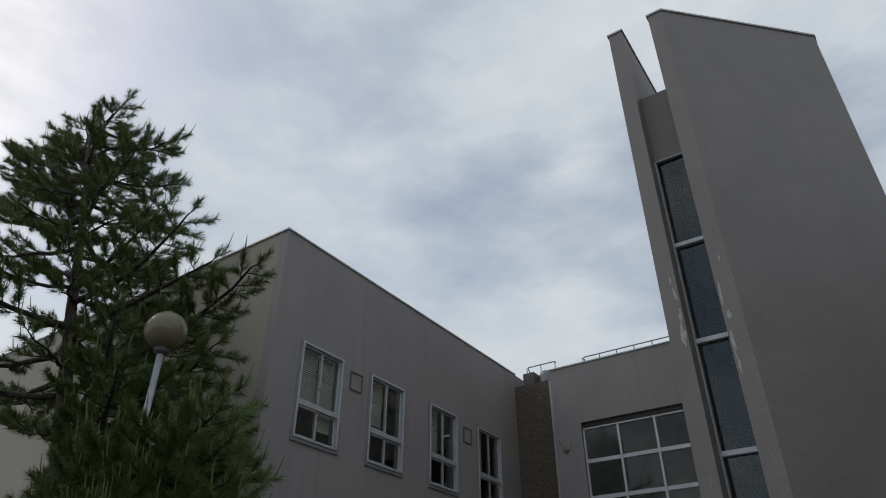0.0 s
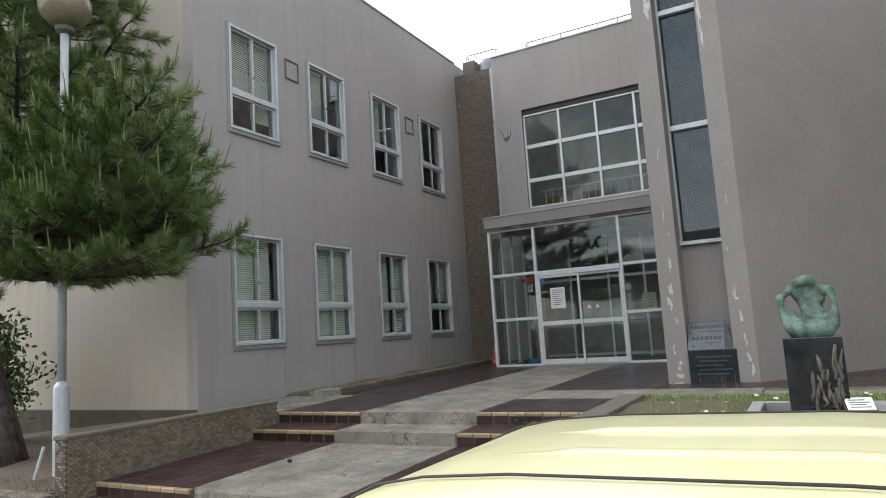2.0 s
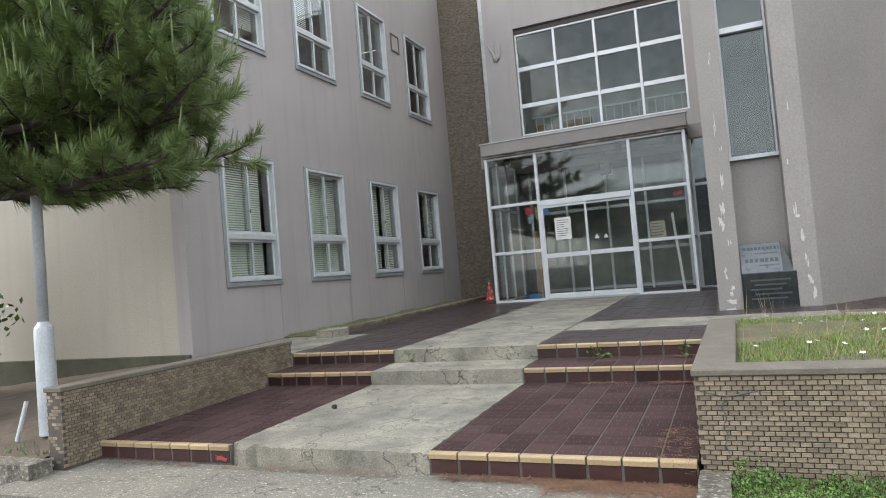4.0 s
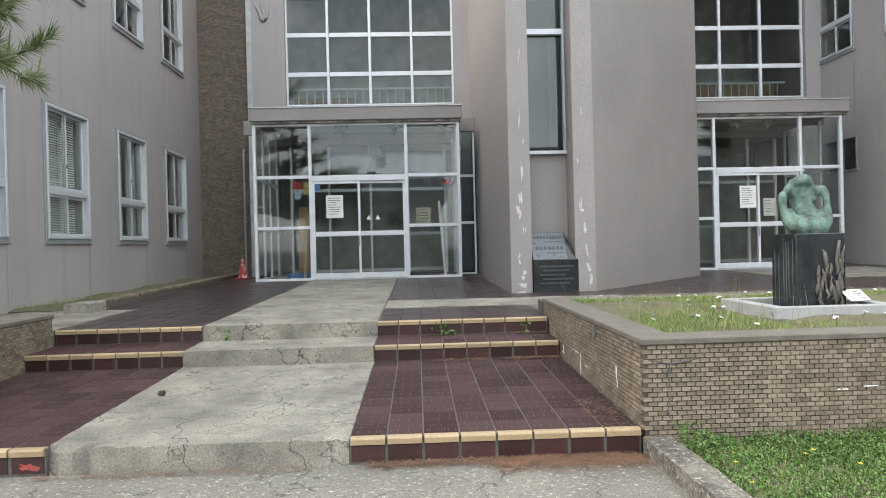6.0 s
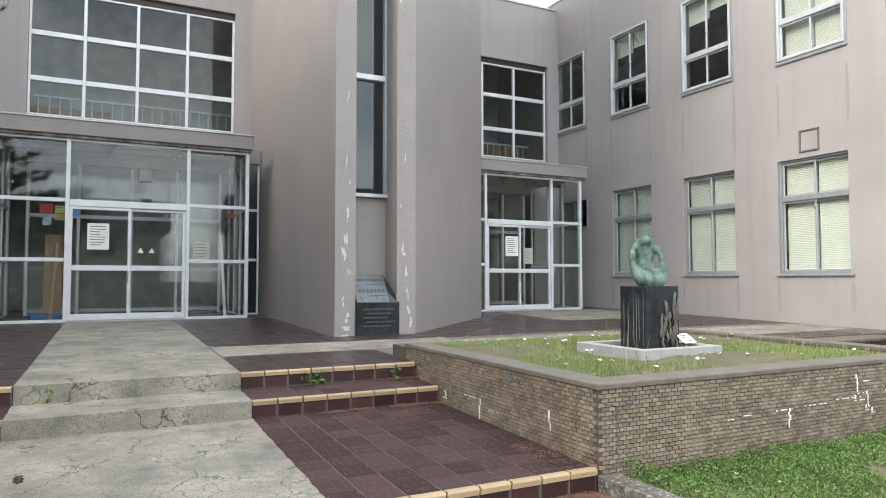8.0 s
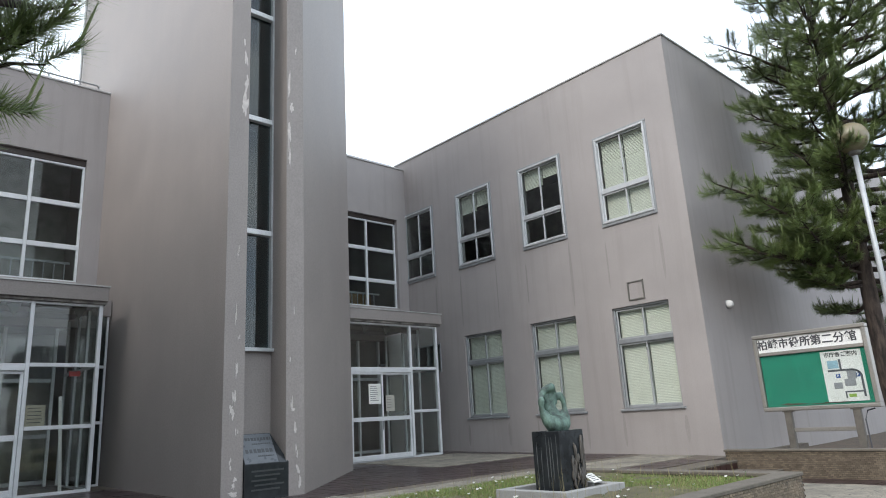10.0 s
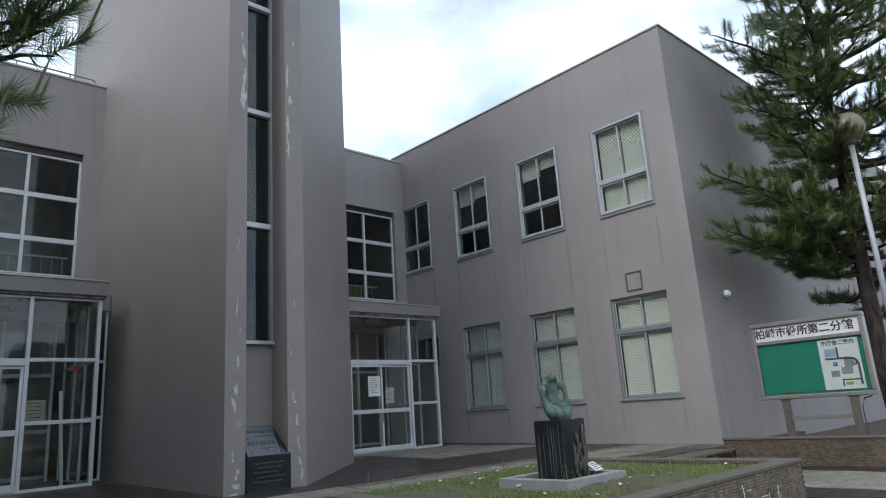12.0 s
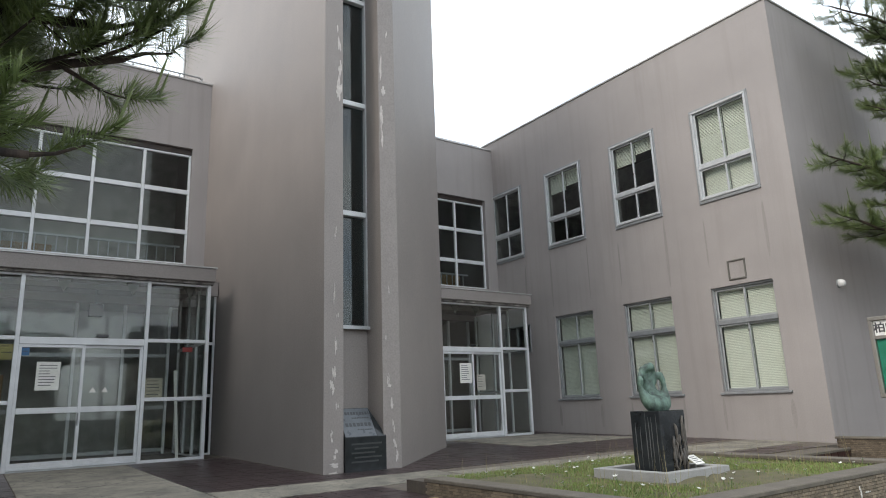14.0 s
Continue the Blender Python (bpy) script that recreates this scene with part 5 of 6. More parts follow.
BRONZE = mat("verdigris_bronze", (0.150, 0.240, 0.195), 0.6, 0.15, dark=(0.035, 0.05, 0.043), scale=7, fine=40, amount=0.25, bump=0.3, spots=(4.5, 0.62, 0.68, (0.09, 0.055, 0.04)))
mb = bpy.data.metaballs.new("sculpture_form")
mb.resolution, mb.threshold = 0.018, 0.30
for x, y, z, r in ((-0.14, -0.03, 0.09, 0.12), (-0.05, -0.05, 0.075, 0.13), (0.05, -0.05, 0.075, 0.13), (0.14, -0.03, 0.085, 0.12), (-0.20, 0.0, 0.14, 0.09), (0.21, 0.0, 0.14, 0.10), (0.0, 0.05, 0.09, 0.14),
                   (-0.235, 0.02, 0.20, 0.065), (-0.255, 0.03, 0.27, 0.055), (-0.265, 0.03, 0.34, 0.055), (-0.262, 0.02, 0.385, 0.06), (-0.215, 0.06, 0.42, 0.045), (-0.17, 0.08, 0.46, 0.05), (-0.12, 0.08, 0.51, 0.06),
                   (-0.06, 0.05, 0.54, 0.065), (0.0, 0.03, 0.555, 0.065), (0.05, 0.05, 0.545, 0.06), (0.10, 0.08, 0.50, 0.055), (-0.09, 0.12, 0.43, 0.08), (0.0, 0.13, 0.46, 0.09), (-0.05, 0.13, 0.36, 0.08), (0.05, 0.13, 0.37, 0.10),
                   (0.0, 0.12, 0.27, 0.10), (0.08, 0.12, 0.27, 0.09), (0.03, 0.10, 0.19, 0.12), (0.12, 0.08, 0.19, 0.09), (0.11, 0.11, 0.43, 0.07), (0.17, 0.08, 0.44, 0.06), (0.22, 0.05, 0.44, 0.065), (0.245, 0.03, 0.39, 0.055),
                   (0.25, 0.02, 0.32, 0.05), (0.245, 0.01, 0.25, 0.055), (0.23, 0.01, 0.19, 0.075), (0.14, 0.10, 0.36, 0.05), (-0.17, 0.05, 0.20, 0.08), (0.17, 0.05, 0.18, 0.08)):
    e = mb.elements.new()
    e.co, e.radius = (x, y, z), r * 1.22
mbo = new("sculpture_form", mb)
dg = bpy.context.evaluated_depsgraph_get()
bm = bmesh.new()
tmp = bpy.data.meshes.new_from_object(mbo.evaluated_get(dg))
bm.from_mesh(tmp)
bpy.data.objects.remove(mbo)
for _ in range(5):
    bmesh.ops.smooth_vert(bm, verts=bm.verts, factor=0.5, use_axis_x=True, use_axis_y=True, use_axis_z=True)
sculpt = link("abstract_sculpture", bm, BRONZE, smooth=True)
sculpt.matrix_basis = pose(-1.04, 7.10, 1.38) @ Matrix.Diagonal((0.80, 0.80, 0.90, 1))
tagged(sculpt, "green weathered bronze abstract sculpture on a black plinth", "sculpture")

# ---- notice board ----
STEEL = mat("brushed_steel", (0.34, 0.32, 0.29), 0.42, 0.6, dark=(0.30, 0.285, 0.26), scale=5, fine=80, bump=0.05)
LEGS = mat("weathered_leg_steel", (0.17, 0.155, 0.135), 0.6, 0.3, dark=(0.10, 0.09, 0.078), scale=5, fine=60, bump=0.1)
GREEN = mat("green_baize", (0.02, 0.26, 0.17), 0.85, dark=(0.018, 0.20, 0.135), scale=3, fine=60, bump=0.15)
WHITEB = mat("white_board", (0.80, 0.80, 0.79), 0.45, dark=(0.72, 0.72, 0.71), scale=3, bump=0)
GREYP, DARKP, LBLUE, MBLUE, LGREEN = (mat(nm, c, 0.6, bump=0) for nm, c in (("map_grey", (0.32, 0.33, 0.36)), ("map_road", (0.10, 0.11, 0.13)), ("map_pale_blue", (0.35, 0.55, 0.68)), ("map_blue", (0.03, 0.10, 0.35)), ("map_green", (0.35, 0.55, 0.10))))
board = thing("notice_board", facing(6.0, 7.66, 1.37, True), "steel notice board with green felt and a lettered header", "notice board")
BW, BH = 1.98, 1.45
link("case", box(0.02, BW - 0.02, 0.06, 0.14, 0.02, BH - 0.02), STEEL, board)
link("outer_frame", ring(0, BW, 0, BH, 0.075, -0.03, 0.15, bevel=0.012), STEEL, board)
link("divider", box(0.075, BW - 0.075, -0.01, 0.1, 1.04, 1.10, 0.006), STEEL, board)
link("header_panel", box(0.08, BW - 0.08, 0.02, 0.058, 1.105, 1.37), WHITEB, board, "white header panel")
link("felt", box(0.08, BW - 0.08, 0.04, 0.058, 0.08, 1.035), GREEN, board, "green felt backing, curling at the lower edge")
flake(board, 0.5, 0.12, 0.35, 0.03, 0.04, "torn_edge", SOIL, "y", 14, rp)
flake(board, 1.2, 0.11, 0.5, 0.02, 0.04, "torn_edge", SOIL, "y", 14, rp)
gp = link("cover_glass", box(0.08, BW - 0.08, 0.0, 0.004, 0.08, 1.035), GLASS_CLEAR, board)
gp.visible_shadow = False


def words(text, size, material, parent, m, name="lettering", depth=0.004):
    cu = bpy.data.curves.new(name, "FONT")
    cu.body, cu.size, cu.extrude, cu.align_x, cu.align_y, cu.resolution_u = text, size, depth, "CENTER", "CENTER", 3
    cu.offset = size * 0.022
    tob = new(name, cu)
    me = bpy.data.meshes.new_from_object(tob.evaluated_get(bpy.context.evaluated_depsgraph_get()))
    bpy.data.objects.remove(tob)
    me.name = name
    me.materials.clear()
    me.materials.append(material)
    ob = new(name, me)
    ob.parent = parent
    ob.matrix_basis = m
    return ob


words("柏崎市役所", 0.195, INK, board, pose(0.56, 0.017, 1.235, 90, 0, 0))
words("第二分館", 0.195, INK, board, pose(1.43, 0.017, 1.235, 90, 0, 0))
mp_ = link("map_sheet", box(1.16, 1.82, 0.026, 0.036, 0.12, 1.01), WHITEB, board, "white printed site map")
words("市庁舎ご案内", 0.092, INK, board, pose(1.49, 0.024, 0.94, 90, 0, 0), depth=0.002)
for nm, x0, x1, z0, z1, mt in (("map_block", 1.25, 1.43, 0.70, 0.84, LBLUE), ("map_block", 1.48, 1.66, 0.38, 0.50, GREYP), ("map_block", 1.54, 1.69, 0.50, 0.66, GREYP), ("map_block", 1.30, 1.44, 0.34, 0.45, GREYP),
                               ("map_badge", 1.36, 1.43, 0.53, 0.60, MBLUE), ("map_badge", 1.68, 1.745, 0.53, 0.60, MBLUE), ("map_badge", 1.51, 1.63, 0.19, 0.245, LGREEN),
                               ("map_road", 1.44, 1.475, 0.68, 0.86, DARKP), ("map_road", 1.24, 1.62, 0.645, 0.68, DARKP), ("map_road", 1.75, 1.785, 0.19, 0.56, DARKP), ("map_road", 1.46, 1.75, 0.27, 0.295, DARKP), ("map_road", 1.46, 1.485, 0.17, 0.27, DARKP)):
    link(nm, box(x0, x1, 0.0225, 0.0262, z0, z1), mt, board)
bm = bmesh.new()
arc = [(1.62 + 0.147 * math.sin(a), 0.0244, 0.545 + 0.117 * math.cos(a)) for a in [k * math.pi / 16 for k in range(9)]]
for p0, p1 in zip(arc, arc[1:]):
    d = (Vector(p1) - Vector(p0)).normalized()
    n0 = Vector((-d.z, 0, d.x)) * 0.0175
    q = [Vector(p0) + n0, Vector(p1) + n0, Vector(p1) - n0, Vector(p0) - n0]
    fv, bv = [bm.verts.new(c + Vector((0, -0.0019, 0))) for c in q], [bm.verts.new(c + Vector((0, 0.0018, 0))) for c in q]
    bm.faces.new(fv)
    for k in range(4):
        bm.faces.new((fv[k], bv[k], bv[(k + 1) % 4], fv[(k + 1) % 4]))
link("map_road", bm, DARKP, board)
words("P", 0.06, WHITEB, board, pose(1.395, 0.0215, 0.565, 90, 0, 0), depth=0.001)
words("P", 0.06, WHITEB, board, pose(1.7125, 0.0215, 0.565, 90, 0, 0), depth=0.001)
for x in (0.42, 1.58):
    link("leg", box(x - 0.06, x + 0.06, 0.0, 0.1, -0.92, 0.0, 0.008), LEGS, board)
    link("leg_cap", box(x - 0.09, x + 0.09, -0.01, 0.12, -0.02, 0.0, 0.004), LEGS, board)
link("cross_bar", box(0.48, 1.52, 0.03, 0.07, -0.38, -0.31, 0.006), STEEL, board)
link("cable", tube([(1.68, 0.1, -0.87), (1.67, 0.1, -0.2), (1.72, 0.12, -0.05), (1.85, 0.1, -0.02)], 0.012, 8), INK, board, "black cable")


# ---- street lamps ----
def lamp(m, h, label):
    lp = thing("street_lamp", m, label, "street lamp", "globe lamps")
    link("base_sleeve", lathe([(0.092, 0), (0.092, 1.03), (0.087, 1.06), (0.056, 1.10), (0.052, 1.12)], 20), POLE, lp, smooth=False)
    link("pole", tube([(0, 0, 1.08), (0, 0, h * 0.6), (0, 0, h - 0.3)], [0.053, 0.052, 0.05], 16), POLE, lp, smooth=True)
    link("collar", lathe([(0.05, h - 0.34), (0.11, h - 0.30), (0.12, h - 0.24), (0.10, h - 0.2)], 18), CONC_DARK, lp, "dark metal collar")
    prof = [(0.32 * math.sin(a), h + 0.05 - 0.32 * math.cos(a)) for a in [0.3 + k * (math.pi - 0.3) / 18 for k in range(19)]]
    link("globe", lathe(prof, 30), GLOBE, lp, "aged amber glass globe", smooth=True)
    return lp


lampL = lamp(pose(-9.18, 5.48, 0.2), 5.95, "white street lamp with an aged amber globe")
link("stay", tube([(-0.2, -0.2, -0.02), (-0.13, -0.13, 0.35)], 0.02, 8), POLE, lampL)
lamp(pose(7.49, 5.61, 0.4), 6.22, "white street lamp with an aged globe among pine branches")

# wall lamp on the right end wall
wl_ = thing("wall_lamp", pose(7.35, RY, 3.72), "small white bulkhead lamp on the plaster wall", "wall lamp")
link("back_plate", lathe([(0.09, 0), (0.09, 0.03)], 18), ALU_DULL, wl_).matrix_basis = pose(0, 0, 0, 90)
link("bowl", lathe([(0.085, 0.03), (0.085, 0.08), (0.06, 0.13), (0.02, 0.15)], 18), WHITEB, wl_, smooth=True).matrix_basis = pose(0, 0, 0, 90)

# lettering on the cream end wall
LETTER = mat("bright_letter_metal", (0.85, 0.85, 0.85), 0.3, 0.2, bump=0)
letters = thing("wall_lettering", pose(0, 0, 0), "raised bright metal lettering on the cream wall", "lettering")
for k, ch in enumerate("第二分館"):
    words(ch, 0.48, LETTER, letters, pose(-14.12 + 0.54 * k, LY - 0.03, 3.66, 90, 0, 0), "letter", 0.03)

# ---- roof things ----
def roof_rail(name, x0, x1, y, z, h, label):
    rr = thing(name, pose(x0, y, z), label, "roof rail", "roof rails")
    L = x1 - x0
    link("top_bar", tube([(0, 0.9, h * 0.3), (0, 0.1, h), (0.05, 0, h), (L - 0.05, 0, h), (L, 0.1, h)], 0.02, 8), ALU_DULL, rr)
    link("mid_bar", tube([(0, 0, h * 0.5), (L, 0, h * 0.5)], 0.014, 8), ALU_DULL, rr)
    for k in range(max(2, int(L / 0.55)) + 1):
        x = k * L / max(2, int(L / 0.55))
        link("post", tube([(x, 0, -0.2), (x, 0, h)], 0.016, 8), ALU_DULL, rr)
    return rr


roof_rail("roof_rail", -7.75, -3.2, 19.0, ROOF_C - 0.1, 0.58, "low pale metal rail along the roof edge")
roof_rail("roof_rail", 1.3, 6.0, 18.75, ROOF_C - 0.1, 0.36, "low pale metal rail along the roof edge")
roof_rail("roof_ladder_rail", -9.95, -8.9, 19.4, 9.6, 0.95, "metal guard rail at the roof ladder")
unit = thing("roof_unit", pose(-9.9, 18.95, 9.55), "dark boxed ventilation unit on the roof", "ventilation unit")
link("housing", box(0, 0.42, 0, 0.6, 0, 0.62, 0.02), CONC_DARK, unit)
link("hood", lathe([(0.24, 0), (0.24, 0.5), (0.2, 0.62), (0.05, 0.66)], 18, at=(0.72, 0.3, 0)), ALU_DULL, unit)
ant = thing("roof_antenna", pose(-3.2, 21.1, 9.6), "thin aerial mast with a small dish beside the tower", "antenna")
link("mast", tube([(0, 0, 0), (0, 0, 9.6)], 0.035, 10), ALU, ant)
for z in (1.2, 2.6, 4.0):
    link("bracket", box(-0.02, 0.15, -0.02, 0.02, z, z + 0.03), ALU, ant)
link("dish", lathe([(0.02, 0), (0.2, 0.05), (0.26, 0.12)], 20), WHITEB, ant, smooth=True).matrix_basis = pose(-0.05, -0.15, 7.45, 60, 0, -30)
link("boom", tube([(-0.9, 0.2, 8.5), (0.5, -0.2, 8.7)], 0.014, 6), ALU, ant)
for k in range(8):
    x = -0.85 + k * 0.17
    link("element", tube([(x - 0.1, 0.2 - k * 0.05 - 0.4, 8.5 + k * 0.025), (x + 0.1, 0.2 - k * 0.05 + 0.4, 8.5 + k * 0.025)], 0.007, 5), ALU, ant)

# ---- parked car ----
PAINT = mat("cream_car_paint", (0.60, 0.58, 0.36), 0.22, dark=(0.57, 0.55, 0.335), scale=1, fine=8, amount=0.5, bump=0, grain=0.02)
SEAM = mat("black_rubber", (0.02, 0.02, 0.02), 0.6, bump=0)
TYRE = mat("tyre_rubber", (0.025, 0.025, 0.025), 0.85, bump=0.3)
car = thing("parked_car", pose(-0.40, 2.05, 0.0) @ Matrix.Diagonal((1, 1, 0.97, 1)), "small cream hatchback with a ribbed roof", "car")


def shell(stations, half=False):
    """Lofts rounded sections (x, half width, z low, z high, corner radius) along x."""
    bm, rings = bmesh.new(), []
    for x, hw, z0, z1, r in stations:
        pts = []
        for cx, cz, a0 in ((hw - r, z1 - r, 0), (-hw + r, z1 - r, 90), (-hw + 0.05, z0 + 0.05, 180), (hw - 0.05, z0 + 0.05, 270)):
            rr = r if a0 < 180 else 0.05
            for k in range(6):
                a = radians(a0 + 18 * k)
                crown = 0.035 * (1 - (min(1, abs(cx + rr * math.cos(a)) / max(hw, 0.01))) ** 2) if a0 < 180 else 0
                pts.append((x, cx + rr * math.cos(a), cz + rr * math.sin(a) + crown))
        rings.append([bm.verts.new(p) for p in pts])
    n = len(rings[0])
    for a, b in zip(rings, rings[1:]):
        for k in range(n):
            bm.faces.new((a[k], a[(k + 1) % n], b[(k + 1) % n], b[k]))
    bm.faces.new(rings[0]), bm.faces.new(rings[-1])
    return bm


link("body", shell([(-1.70, 0.60, 0.30, 0.74, 0.1), (-1.66, 0.68, 0.24, 0.84, 0.1), (-1.5, 0.73, 0.2, 0.90, 0.1), (0.3, 0.74, 0.2, 0.90, 0.1), (0.9, 0.73, 0.2, 0.92, 0.12), (1.5, 0.70, 0.22, 0.80, 0.14), (1.68, 0.60, 0.30, 0.66, 0.14)]), PAINT, car, smooth=True)
link("cabin", shell([(-1.66, 0.55, 0.80, 0.95, 0.06), (-1.61, 0.575, 0.80, 1.17, 0.12), (-1.55, 0.58, 0.80, 1.285, 0.14), (-1.46, 0.583, 0.80, 1.332, 0.13), (-1.34, 0.587, 0.80, 1.356, 0.13), (-1.15, 0.59, 0.80, 1.372, 0.12), (-0.6, 0.60, 0.80, 1.382, 0.12), (0.2, 0.59, 0.80, 1.362, 0.12), (0.45, 0.57, 0.80, 1.31, 0.12), (0.95, 0.56, 0.80, 0.98, 0.08)]), PAINT, car, smooth=True)
for y in (-0.14, 0.16):
    zt = 1.367 + 0.035 * (1 - (y / 0.6) ** 2)
    bm = tube([(-1.25, y, zt - 0.024), (-1.1, y, zt - 0.014), (-0.6, y, zt - 0.0078), (0.0, y, zt - 0.022)], [0.002, 0.009, 0.0105, 0.009], 14)
    for v in bm.verts:
        v.co.y = y + (v.co.y - y) * 4.0
    link("roof_rib", bm, PAINT, car, smooth=True)
for sgn in (-1, 1):
    link("roof_seam", tube([(-1.60, sgn * 0.33, 1.212), (-1.54, sgn * 0.365, 1.316), (-1.46, sgn * 0.385, 1.353), (-1.34, sgn * 0.395, 1.377), (-1.15, sgn * 0.40, 1.392), (-0.6, sgn * 0.41, 1.402), (0.2, sgn * 0.40, 1.383)], 0.0032, 6), SEAM, car, "black roof seam")
    bm = bmesh.new()
    for xs in ((-1.42, -0.62, -1.32, -0.62), (-0.55, 0.72, -0.55, 0.36)):
        vs_ = [bm.verts.new(q) for q in ((xs[0], sgn * 0.598, 0.93), (xs[1], sgn * 0.603, 0.93), (xs[3], sgn * 0.603, 1.24), (xs[2], sgn * 0.598, 1.24))]
        bm.faces.new(vs_)
    link("side_window", bm, CARGLASS, car)
    for x in (-1.12, 1.12):
        wh = link("wheel", lathe([(0.2, -0.075), (0.27, -0.075), (0.285, -0.04), (0.285, 0.04), (0.27, 0.075), (0.2, 0.075)], 24), TYRE, car, smooth=True)
        wh.matrix_basis = pose(x, sgn * 0.68, 0.255, 90)
        link("rim", lathe([(0.2, -0.06), (0.17, -0.05), (0.05, -0.065), (0.03, 0.06), (0.2, 0.06)], 20), ALU, wh)
    hl = link("headlight", lathe([(0.09, 0), (0.085, 0.03), (0.03, 0.05)], 16), WHITEB, car, "clear headlight", smooth=True)
    hl.matrix_basis = pose(1.60, sgn * 0.45, 0.66, 0, 80, 0)
    tl = link("tail_light", box(-0.02, 0.02, -0.06, 0.06, -0.12, 0.12, 0.012), RED, car, "red tail light")
    tl.matrix_basis = pose(-1.66, sgn * 0.55, 0.78)
    link("mirror", box(0.52, 0.60, sgn * 0.68 - 0.07, sgn * 0.68 + 0.07, 0.95, 1.06, 0.02), PAINT, car)
bm = bmesh.new()
bm.faces.new([bm.verts.new(q) for q in ((-1.655, -0.45, 0.97), (-1.655, 0.45, 0.97), (-1.572, 0.42, 1.26), (-1.572, -0.42, 1.26))])
link("rear_window", bm, CARGLASS, car)
bm = bmesh.new()
bm.faces.new([bm.verts.new(q) for q in ((0.97, -0.5, 0.99), (0.97, 0.5, 0.99), (0.49, 0.46, 1.33), (0.49, -0.46, 1.33))])
link("windscreen", bm, CARGLASS, car)
for x, z in ((-1.72, 0.42), (1.68, 0.42)):
    link("bumper", box(x - 0.05, x + 0.05, -0.6, 0.6, z - 0.12, z + 0.1, 0.03), PAINT, car)


# ---- plants ----
def brush(rnd, verts, faces, c, d, ln, per, needle, width):
    """A bottle brush of needles along a shoot: from c along d, closing forwards to its tip."""
    d = d.normalized()
    a = d.orthogonal().normalized()
    b = d.cross(a)
    for k in range(per):
        t = (k + rnd.random()) / per
        th = rnd.uniform(0, math.tau)
        sp = rnd.uniform(0.75, 1.25) * (1.05 - 0.62 * t)
        w = d * math.cos(sp) + (a * math.cos(th) + b * math.sin(th)) * math.sin(sp)
        st = c + d * ln * t
        ln_n = needle * rnd.uniform(0.75, 1.1)
        sd = w.orthogonal().normalized() * width * 0.5
        q = len(verts)
        verts += [st - sd, st + sd, st + w * ln_n + Vector((0, 0, -0.10 * ln_n))]
        faces.append((q, q + 1, q + 2))


CANDLE = mat("young_shoot", (0.17, 0.21, 0.075), 0.6, dark=(0.11, 0.145, 0.05), scale=3, bump=0, island=0.2)


